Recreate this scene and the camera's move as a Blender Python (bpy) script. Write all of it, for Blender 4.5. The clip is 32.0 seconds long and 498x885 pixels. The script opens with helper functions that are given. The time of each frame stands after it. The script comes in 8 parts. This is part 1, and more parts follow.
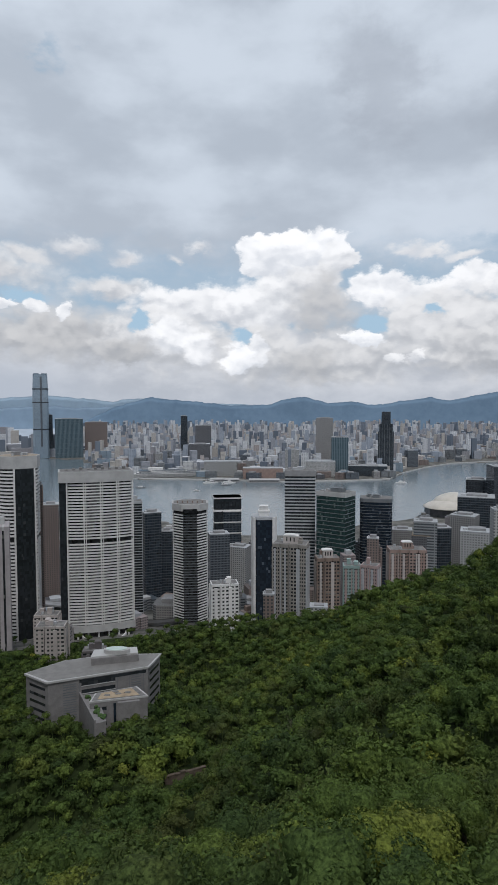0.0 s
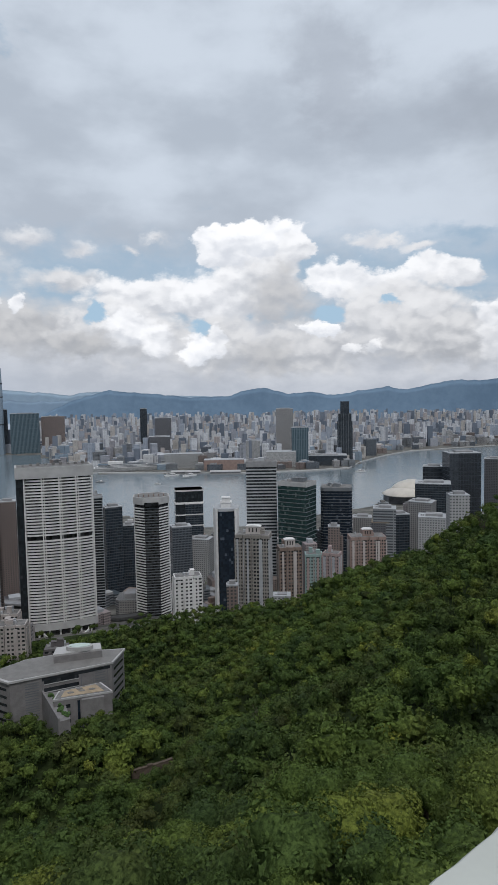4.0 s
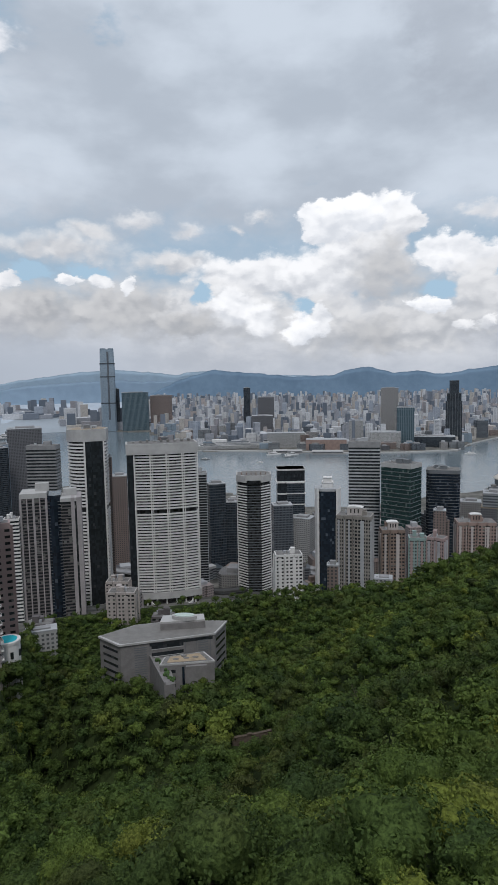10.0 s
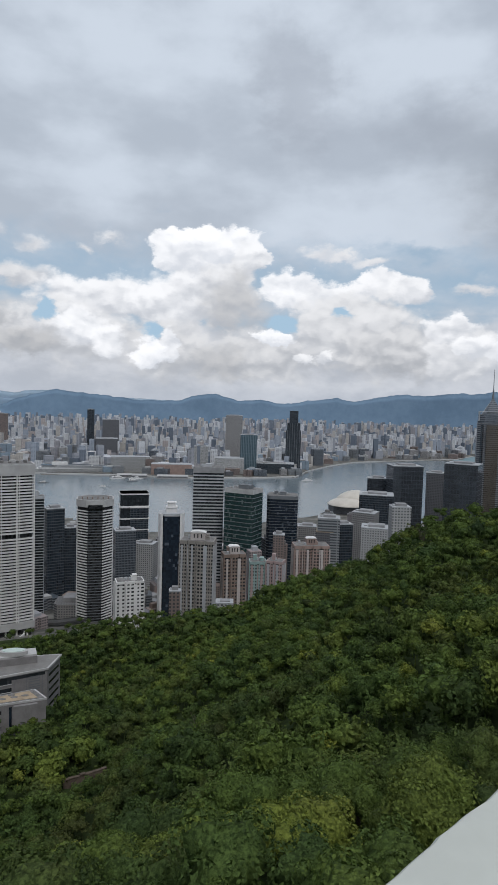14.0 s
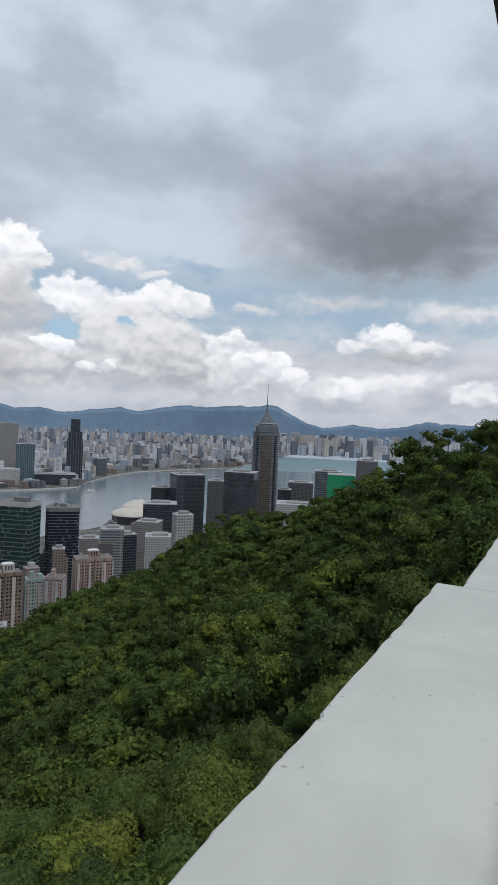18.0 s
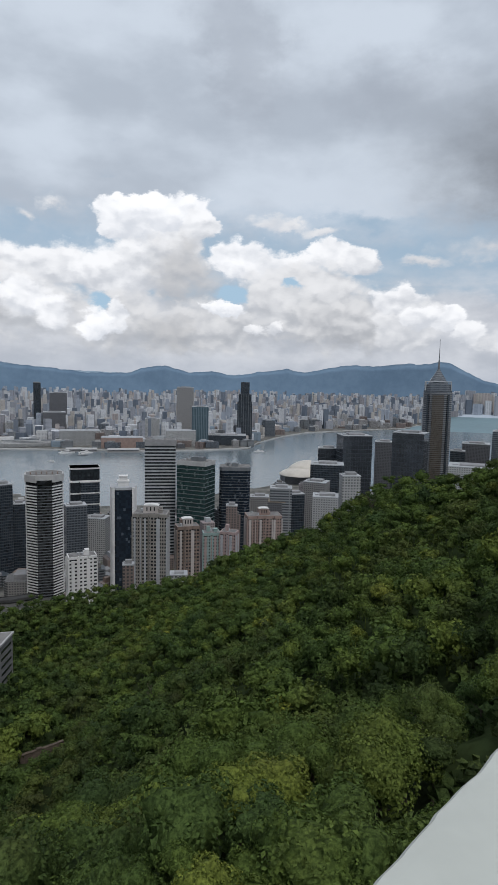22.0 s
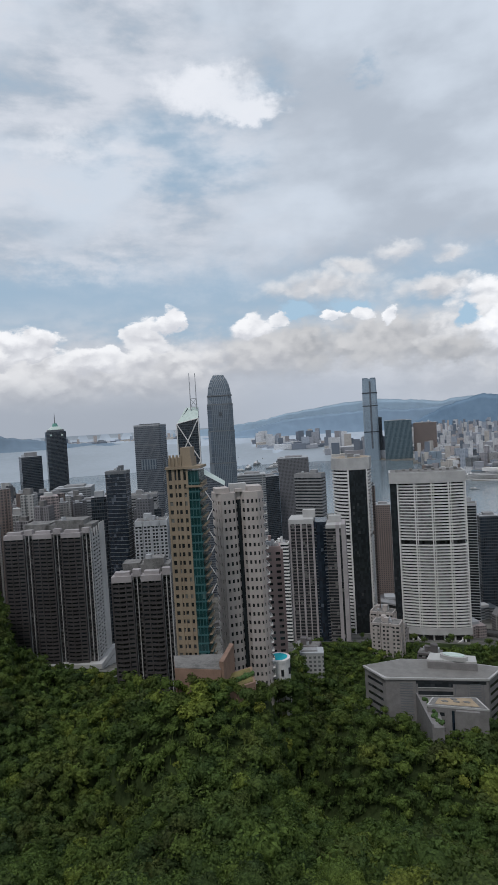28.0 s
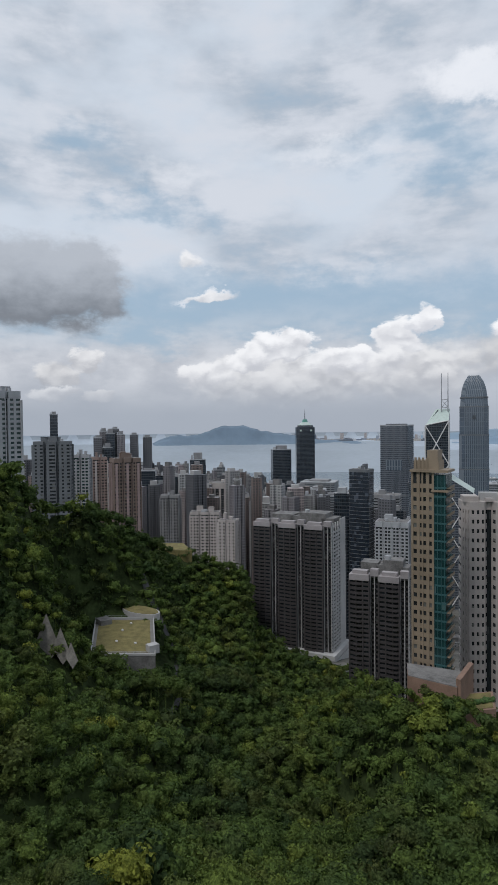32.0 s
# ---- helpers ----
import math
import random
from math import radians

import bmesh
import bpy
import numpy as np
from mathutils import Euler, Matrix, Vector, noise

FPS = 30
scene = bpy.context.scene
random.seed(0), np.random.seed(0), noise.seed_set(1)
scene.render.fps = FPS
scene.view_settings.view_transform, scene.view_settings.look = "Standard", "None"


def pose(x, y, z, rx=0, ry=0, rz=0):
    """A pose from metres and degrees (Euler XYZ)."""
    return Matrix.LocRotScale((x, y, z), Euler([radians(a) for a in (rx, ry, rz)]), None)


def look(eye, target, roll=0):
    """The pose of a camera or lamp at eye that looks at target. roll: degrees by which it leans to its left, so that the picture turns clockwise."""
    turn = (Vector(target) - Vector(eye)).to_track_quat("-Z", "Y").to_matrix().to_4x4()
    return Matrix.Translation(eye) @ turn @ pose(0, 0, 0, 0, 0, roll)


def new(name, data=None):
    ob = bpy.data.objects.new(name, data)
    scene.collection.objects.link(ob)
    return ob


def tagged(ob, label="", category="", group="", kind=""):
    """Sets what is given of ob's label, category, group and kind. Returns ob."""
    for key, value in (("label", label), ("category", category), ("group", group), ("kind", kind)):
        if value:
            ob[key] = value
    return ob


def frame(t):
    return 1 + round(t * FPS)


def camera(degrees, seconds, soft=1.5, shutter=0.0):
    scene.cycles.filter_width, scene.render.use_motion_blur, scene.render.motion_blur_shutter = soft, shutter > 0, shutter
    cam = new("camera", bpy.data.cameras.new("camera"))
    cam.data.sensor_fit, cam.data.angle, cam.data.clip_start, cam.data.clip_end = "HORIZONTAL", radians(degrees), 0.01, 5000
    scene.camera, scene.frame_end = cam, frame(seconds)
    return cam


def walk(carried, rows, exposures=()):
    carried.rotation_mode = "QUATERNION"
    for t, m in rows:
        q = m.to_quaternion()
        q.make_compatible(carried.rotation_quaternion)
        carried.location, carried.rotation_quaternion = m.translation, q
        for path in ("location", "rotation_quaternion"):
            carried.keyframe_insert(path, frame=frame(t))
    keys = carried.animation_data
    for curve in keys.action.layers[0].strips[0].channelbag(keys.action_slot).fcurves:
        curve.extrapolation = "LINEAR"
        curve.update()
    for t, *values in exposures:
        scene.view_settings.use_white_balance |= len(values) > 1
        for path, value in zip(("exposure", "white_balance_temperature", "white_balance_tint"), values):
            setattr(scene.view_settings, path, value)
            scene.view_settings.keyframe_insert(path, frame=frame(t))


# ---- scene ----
cam = camera(44.99, 32.0, soft=0.7)
PATH = [
    (0.0, pose(0.004, -0.006, 283, 86.752, 0.098, -0.057)),
    (0.5, pose(0.004, -0.006, 283, 86.753, 0.212, 1.019)),
    (1.0, pose(0.004, -0.006, 283, 87.440, 0.522, 2.274)),
    (1.5, pose(0.004, -0.006, 283, 87.397, 0.183, 1.934)),
    (2.0, pose(0.004, -0.006, 283, 86.461, 0.328, 0.881)),
    (2.5, pose(0.004, -0.006, 283, 85.924, 0.289, -0.023)),
    (3.0, pose(0.004, -0.006, 283, 86.347, 0.033, -0.740)),
    (3.5, pose(0.004, -0.006, 283, 85.737, 0.465, -2.501)),
    (4.0, pose(0.006, -0.009, 283, 85.905, 0.956, -3.870)),
    (4.5, pose(0.006, -0.009, 283, 85.101, 1.070, -2.667)),
    (6.5, pose(0.006, -0.009, 283, 84.922, 0.389, -3.586)),
    (7.0, pose(0.006, -0.010, 283, 84.980, 0.747, -3.952)),
    (7.5, pose(0.005, -0.008, 283, 85.340, 0.170, -2.828)),
    (8.0, pose(0.004, -0.006, 283, 84.964, 0.764, -0.931)),
    (8.5, pose(0.003, -0.005, 283, 84.054, 1.138, 2.159)),
    (9.0, pose(0.003, -0.004, 283, 84.464, 1.520, 6.009)),
    (9.5, pose(0.002, -0.004, 283, 83.864, 1.574, 5.536)),
    (10.0, pose(0.002, -0.003, 283, 84.109, 1.027, 5.879)),
    (10.5, pose(0.002, -0.003, 283, 83.598, 1.306, 5.694)),
    (11.0, pose(0.001, -0.002, 283, 83.934, 1.611, 5.735)),
    (11.5, pose(0.001, -0.001, 283, 83.617, 1.924, 5.924)),
    (12.0, pose(0.001, -0.001, 283, 83.760, 0.757, 5.701)),
    (12.5, pose(0.000, -0.000, 283, 83.952, 0.774, 4.868)),
    (13.0, pose(-0.000, 0.000, 283, 85.216, 0.480, 4.056)),
    (13.5, pose(-0.001, 0.001, 283, 87.822, -1.245, -1.623)),
    (14.0, pose(-0.001, 0.002, 283, 86.541, -1.622, -8.585)),
    (14.5, pose(-0.001, 0.002, 283, 87.486, -2.691, -15.888)),
    (15.0, pose(-0.001, 0.002, 283, 88.084, -2.929, -19.134)),
    (15.5, pose(-0.000, 0.001, 283, 88.953, -2.414, -21.555)),
    (17.5, pose(0.002, -0.003, 283, 87.440, -1.332, -27.851)),
    (18.0, pose(0.003, -0.004, 283, 88.200, -2.648, -28.940)),
    (18.5, pose(0.001, -0.002, 283, 88.270, -2.652, -29.917)),
    (19.0, pose(0.000, -0.000, 283, 87.406, -2.316, -29.722)),
    (19.5, pose(-0.001, 0.001, 283, 89.139, -2.334, -28.257)),
    (20.0, pose(-0.001, 0.002, 283, 88.034, -1.759, -28.150)),
    (20.5, pose(-0.009, 0.014, 283, 87.012, -1.278, -20.297)),
    (21.0, pose(-0.017, 0.027, 283, 88.444, -1.043, -18.200)),
    (21.5, pose(-0.027, 0.042, 283, 87.705, 0.079, -15.406)),
    (22.0, pose(-0.037, 0.056, 283, 83.956, -1.161, -13.233)),
    (22.5, pose(-0.038, 0.059, 283, 83.676, -0.160, -10.927)),
    (23.0, pose(-0.040, 0.061, 283, 82.576, 1.135, -6.966)),
    (23.5, pose(-0.038, 0.059, 283, 82.745, 1.956, -6.274)),
    (24.0, pose(-0.037, 0.056, 283, 83.277, 1.788, -6.019)),
    (24.5, pose(-0.030, 0.047, 283, 84.013, 1.295, -1.932)),
    (26.5, pose(-0.006, 0.009, 283, 86.980, 1.014, 5.763)),
    (27.0, pose(-0.000, 0.000, 283, 87.006, 1.117, 17.340)),
    (27.5, pose(-0.000, 0.000, 283, 89.616, 1.878, 28.544)),
    (28.0, pose(-0.000, 0.000, 283, 87.769, 3.368, 30.449)),
    (28.5, pose(-0.000, 0.000, 283, 85.324, 2.561, 33.778)),
    (29.0, pose(-0.000, 0.000, 283, 85.584, 1.225, 37.372)),
    (29.5, pose(-0.000, 0.000, 283, 86.165, 0.880, 42.181)),
    (30.0, pose(-0.000, 0.000, 283, 87.110, -0.748, 47.552)),
    (30.5, pose(-0.000, 0.000, 283, 87.728, 0.100, 50.310)),
    (31.0, pose(-0.000, 0.000, 283, 88.350, 0.097, 49.269)),
    (31.5, pose(-0.000, 0.000, 283, 87.441, 0.271, 50.555)),
    (32.0, pose(-0.000, 0.000, 283, 88.487, 0.622, 53.648)),
]
walk(cam, PATH, exposures=((0.0, 0.0, 6270, 11), (32.0, 0.0, 6270, 11)))

# ---- world: broken cloud over a pale blue sky ----
EYE = Vector((0, 0, 283))
world = bpy.data.worlds.new("world")
scene.world = world
world.use_nodes = True
wt = world.node_tree
wt.nodes.clear()


class Net:
    """Small helper that strings math nodes together."""

    def __init__(self, tree):
        self.t = tree

    def node(self, kind, **inputs):
        n = self.t.nodes.new(kind)
        for k, v in inputs.items():
            self.put(n.inputs[k], v)
        return n

    def put(self, sock, v):
        if isinstance(v, bpy.types.NodeSocket):
            self.t.links.new(v, sock)
        else:
            sock.default_value = v

    def m(self, op, a, b=0.0, c=0.0, clamp=False):
        n = self.t.nodes.new("ShaderNodeMath")
        n.operation, n.use_clamp = op, clamp
        for s, v in zip(n.inputs, (a, b, c)):
            self.put(s, v)
        return n.outputs[0]

    def ramp(self, v, lo, hi, a=0.0, b=1.0):
        n = self.t.nodes.new("ShaderNodeMapRange")
        n.interpolation_type = "SMOOTHSTEP"
        for s, x in zip(n.inputs, (v, lo, hi, a, b)):
            self.put(s, x)
        return n.outputs[0]

    def mix(self, f, a, b, mode="MIX"):
        n = self.t.nodes.new("ShaderNodeMix")
        n.data_type, n.blend_type = "RGBA", mode
        self.put(n.inputs[0], f)
        self.put(n.inputs[6], a)
        self.put(n.inputs[7], b)
        return n.outputs[2]

    def vec(self, x, y, z=0.0):
        n = self.t.nodes.new("ShaderNodeCombineXYZ")
        for s, v in zip(n.inputs, (x, y, z)):
            self.put(s, v)
        return n.outputs[0]

    def noise(self, v, scale, detail=4.0, rough=0.55, lac=2.0):
        n = self.t.nodes.new("ShaderNodeTexNoise")
        n.noise_dimensions = "3D"
        self.put(n.inputs["Vector"], v)
        for k, x in (("Scale", scale), ("Detail", detail), ("Roughness", rough), ("Lacunarity", lac)):
            self.put(n.inputs[k], x)
        return n.outputs[0]


def rgb(r, g, b):
    return (r, g, b, 1.0)


def sky():
    w = Net(wt)
    sep = w.node("ShaderNodeSeparateXYZ", Vector=w.node("ShaderNodeTexCoord").outputs["Generated"])
    x, y, z = sep.outputs
    deg = 57.29578
    az0 = w.m("MULTIPLY", w.m("ARCTAN2", x, y), deg)
    el0 = w.m("MULTIPLY", w.m("ARCSINE", z), deg)
    q = w.vec(w.m("MULTIPLY", az0, 0.1), w.m("MULTIPLY", el0, 0.16))
    # billow the coordinates so that every cloud has a broken edge
    wob1 = w.m("SUBTRACT", w.noise(q, 2.6, 7.0, 0.62), 0.5)
    q2 = w.vec(w.m("ADD", w.m("MULTIPLY", az0, 0.1), 7.3), w.m("ADD", w.m("MULTIPLY", el0, 0.16), 3.1))
    wob2 = w.m("SUBTRACT", w.noise(q2, 2.6, 7.0, 0.62), 0.5)
    az = w.m("ADD", az0, w.m("MULTIPLY", wob1, 9.0))
    el = w.m("ADD", el0, w.m("MULTIPLY", wob2, 6.0))
    soft = w.noise(w.vec(w.m("MULTIPLY", az0, 0.05), w.m("MULTIPLY", el0, 0.1), 2.0), 1.6, 5.0, 0.5)
    streak = w.noise(w.vec(w.m("MULTIPLY", az0, 0.05), w.m("MULTIPLY", el0, 0.13), 5.0), 2.0, 7.0, 0.58)
    puff = w.noise(w.vec(w.m("MULTIPLY", az0, 0.1), w.m("MULTIPLY", el0, 0.13), 8.0), 3.0, 8.0, 0.62)

    def blob(a, e, sa, se, power=1.0):
        d = w.m("ADD", w.m("POWER", w.m("ABSOLUTE", w.m("DIVIDE", w.m("SUBTRACT", az, a), sa)), 2.0),
                w.m("POWER", w.m("ABSOLUTE", w.m("DIVIDE", w.m("SUBTRACT", el, e), se)), 2.0))
        return w.m("MULTIPLY", w.m("EXPONENT", w.m("MULTIPLY", d, -1.0)), power)

    def total(*vs):
        s = vs[0]
        for v in vs[1:]:
            s = w.m("ADD", s, v)
        return s

    nishita = wt.nodes.new("ShaderNodeTexSky")
    nishita.sky_type, nishita.sun_disc = "NISHITA", False
    nishita.sun_elevation, nishita.sun_rotation = radians(SUN_EL), radians(SUN_AZ)
    nishita.air_density, nishita.dust_density = 1.0, 2.0
    blue = w.mix(1.0, nishita.outputs[0], rgb(0.085, 0.085, 0.085), "MULTIPLY")
    blue = w.mix(0.8, blue, rgb(0.40, 0.53, 0.64))
    fine = w.noise(w.vec(w.m("MULTIPLY", az0, 0.1), w.m("MULTIPLY", el0, 0.13), 12.0), 7.0, 6.0, 0.6)
    wide = w.noise(w.vec(w.m("MULTIPLY", az0, 0.045), w.m("MULTIPLY", el0, 0.11), 21.0), 3.0, 5.0, 0.55)
    # low layer of half-lit cloud towards the horizon
    low = w.m("MULTIPLY", w.ramp(el0, 12.5, 6.0), w.ramp(w.m("ADD", wide, w.m("MULTIPLY", w.ramp(el0, 9.0, 3.0), 0.35)), 0.38, 0.60, 0.15, 1.0))
    lowc = w.mix(w.ramp(w.m("ADD", w.m("MULTIPLY", puff, 0.35), w.m("MULTIPLY", wide, 0.65)), 0.36, 0.64), rgb(0.48, 0.505, 0.545), rgb(0.66, 0.675, 0.70))
    col = w.mix(low, blue, lowc)
    # high grey layer, torn open in places
    holes = total(blob(-35.0, 23.5, 9.0, 3.2, 0.22), blob(-62.0, 19.5, 9.0, 1.6, 0.18), blob(-70.0, 25.0, 5.0, 1.6, 0.12), blob(-57.0, 9.5, 6.0, 3.0, 0.2),
                  blob(22.0, 14.2, 9.0, 1.6, 0.3), blob(-7.0, 12.6, 5.0, 1.5, 0.2), blob(-45.0, 12.0, 7.0, 2.5, 0.25), blob(-17.0, 29.5, 2.5, 2.5, 0.3), blob(0.0, 20.0, 2.0, 4.0, 0.2))
    veil = w.m("MULTIPLY", w.ramp(el, 10.5, 16.0), w.ramp(w.m("SUBTRACT", total(w.m("MULTIPLY", streak, 0.6), w.m("MULTIPLY", soft, 0.5), w.m("MULTIPLY", w.ramp(az0, -32.0, -16.0), 0.16), 0.05), holes), 0.34, 0.56))
    grey = w.mix(w.ramp(soft, 0.34, 0.66), rgb(0.46, 0.51, 0.57), rgb(0.635, 0.695, 0.76))
    grey = w.mix(w.m("MULTIPLY", w.ramp(az0, -18.0, -40.0), w.ramp(streak, 0.40, 0.66)), grey, rgb(0.67, 0.70, 0.745))
    col = w.mix(veil, col, grey)
    shade = w.ramp(total(blob(12.5, 26.0, 4.0, 5.0, 0.8), blob(25.0, 24.0, 7.0, 3.0, 0.7), blob(9.0, 30.0, 5.0, 3.0, 0.4)), 0.1, 0.9)
    col = w.mix(w.m("MULTIPLY", shade, 0.5), col, rgb(0.33, 0.36, 0.41))
    bright = w.ramp(total(blob(-33.0, 28.5, 6.0, 2.0, 0.9), blob(-28.0, 26.5, 4.0, 1.2, 0.8), blob(-46.0, 24.0, 8.0, 1.5, 0.6), blob(-61.0, 22.6, 7.0, 1.5, 0.5), blob(-58.0, 15.0, 3.5, 1.0, 0.5), blob(-57.5, 12.2, 3.0, 0.5, 0.8),), 0.25, 0.9)
    col = w.mix(w.m("MULTIPLY", bright, 0.85), col, rgb(0.88, 0.89, 0.91))
    # heaped clouds, painted from the far ones to the near ones: bearing, height, half-width, half-height, softness, shaded tone, lit tone
    def billow(lift):
        u = w.m("ADD", w.m("MULTIPLY", az0, 0.1), w.m("MULTIPLY", wob1, 0.3))
        v = w.m("ADD", w.m("MULTIPLY", w.m("ADD", el0, lift), 0.13), w.m("MULTIPLY", wob2, 0.3))
        ds = []
        for s in (4.0, 9.5):
            n = wt.nodes.new("ShaderNodeTexVoronoi")
            n.feature, n.voronoi_dimensions = "SMOOTH_F1", "2D"
            w.put(n.inputs["Vector"], w.vec(u, v))
            n.inputs["Scale"].default_value, n.inputs["Smoothness"].default_value = s, 0.3
            ds.append(w.m("SUBTRACT", 0.45, n.outputs["Distance"]))
        return w.m("ADD", w.m("MULTIPLY", ds[0], 0.7), w.m("MULTIPLY", ds[1], 0.35))

    bill = billow(0.0)
    relief = total(0.05, w.m("MULTIPLY", w.m("SUBTRACT", bill, billow(0.7)), 0.75), w.m("MULTIPLY", w.m("SUBTRACT", puff, 0.5), 0.4), w.m("MULTIPLY", w.m("SUBTRACT", wide, 0.5), 0.8))
    fray = w.m("ADD", w.m("MULTIPLY", bill, -0.42), w.m("MULTIPLY", w.m("SUBTRACT", fine, 0.5), -0.5))
    spot = w.vec(w.m("ADD", az0, w.m("MULTIPLY", wob1, 4.5)), w.m("ADD", el0, w.m("MULTIPLY", wob2, 3.0)))

    def heap(c, a, e, ra, re, soft, dim, lit, tint=(0.97, 1.0, 1.045)):
        n = wt.nodes.new("ShaderNodeVectorMath")
        n.operation = "MULTIPLY_ADD"
        w.put(n.inputs[0], spot)
        n.inputs[1].default_value, n.inputs[2].default_value = (1 / ra, 1 / re, 0), (-a / ra, -e / re, 0)
        d = wt.nodes.new("ShaderNodeVectorMath")
        d.operation = "LENGTH"
        w.put(d.inputs[0], n.outputs[0])
        k = wt.nodes.new("ShaderNodeVectorMath")
        k.operation = "DOT_PRODUCT"
        w.put(k.inputs[0], n.outputs[0])
        k.inputs[1].default_value = (-0.12, 0.42, 0)
        cover = w.ramp(w.m("ADD", d.outputs["Value"], fray), 1.0, 1.0 - soft)
        glow = w.ramp(w.m("ADD", k.outputs["Value"], relief), -0.5, 0.5)
        tone = w.mix(glow, rgb(*[dim * t for t in tint]), rgb(lit * 1.04, lit * 1.035, lit * 1.025))
        return w.mix(cover, c, tone)

    def rift(c, a, e, ra, re):
        n = wt.nodes.new("ShaderNodeVectorMath")
        n.operation = "MULTIPLY_ADD"
        w.put(n.inputs[0], spot)
        n.inputs[1].default_value, n.inputs[2].default_value = (1 / ra, 1 / re, 0), (-a / ra, -e / re, 0)
        d = wt.nodes.new("ShaderNodeVectorMath")
        d.operation = "LENGTH"
        w.put(d.inputs[0], n.outputs[0])
        return w.mix(w.ramp(w.m("SUBTRACT", d.outputs["Value"], fray), 1.0, 0.5), c, rgb(0.40, 0.56, 0.69))

    thin = ((-16.0, 14.3, 3.0, 1.0, 1.0, 0.62, 0.82), (-11.2, 13.6, 1.9, 0.8, 0.9, 0.6, 0.85), (-20.0, 13.2, 3.5, 1.0, 0.9, 0.58, 0.75), (-6.8, 13.6, 1.0, 0.6, 1.0, 0.6, 0.8), (-4.6, 14.6, 1.6, 0.7, 1.0, 0.6, 0.85),
            (14.6, 14.2, 2.0, 0.6, 0.8, 0.68, 0.8), (17.0, 13.8, 2.4, 0.62, 0.8, 0.68, 0.8), (20.0, 13.3, 2.4, 0.55, 0.8, 0.68, 0.8), (-57.0, 12.0, 2.8, 0.6, 0.5, 0.6, 0.85), (-59.0, 15.1, 1.5, 0.9, 0.6, 0.6, 0.85), (29.0, 10.5, 3.0, 0.7, 0.9, 0.6, 0.75),
            (48.0, 10.6, 8.0, 1.8, 1.0, 0.62, 0.78), (36.0, 11.4, 8.0, 1.2, 1.0, 0.6, 0.72), (-23.0, 11.8, 9.0, 1.7, 0.9, 0.55, 0.76), (-13.0, 10.8, 6.0, 1.2, 0.8, 0.55, 0.78))
    back = ((-5.0, 9.6, 7.0, 2.2, 0.35, 0.62, 0.93), (1.0, 9.0, 5.5, 3.4, 0.4, 0.62, 0.95), (4.8, 11.5, 5.0, 4.6, 0.3, 0.60, 0.94), (1.8, 13.9, 3.4, 2.2, 0.2, 0.72, 0.99), (5.8, 14.7, 3.9, 2.0, 0.2, 0.74, 0.99),
            (8.3, 13.4, 2.0, 1.9, 0.25, 0.62, 0.95), (12.3, 10.8, 3.6, 2.0, 0.25, 0.70, 0.98), (16.6, 10.2, 3.8, 1.9, 0.3, 0.66, 0.94), (20.6, 11.5, 2.6, 1.4, 0.25, 0.66, 0.95), (23.2, 10.7, 2.0, 1.5, 0.25, 0.62, 0.93),
            (6.8, 9.6, 4.0, 4.4, 0.8, 0.48, 0.60))
    bulk = ((-26.0, 6.4, 9.0, 3.6, 0.85, 0.38, 0.56), (-17.0, 6.6, 9.0, 3.4, 0.7, 0.40, 0.62), (-8.0, 6.2, 7.0, 3.4, 0.5, 0.50, 0.80), (1.0, 5.0, 8.0, 3.6, 0.6, 0.48, 0.74), (10.0, 4.6, 8.0, 3.0, 0.6, 0.48, 0.74), (18.0, 7.6, 7.0, 3.8, 0.4, 0.50, 0.80),
            (22.0, 5.0, 7.0, 3.0, 0.5, 0.44, 0.72), (27.6, 5.2, 4.0, 3.0, 0.4, 0.56, 0.86))
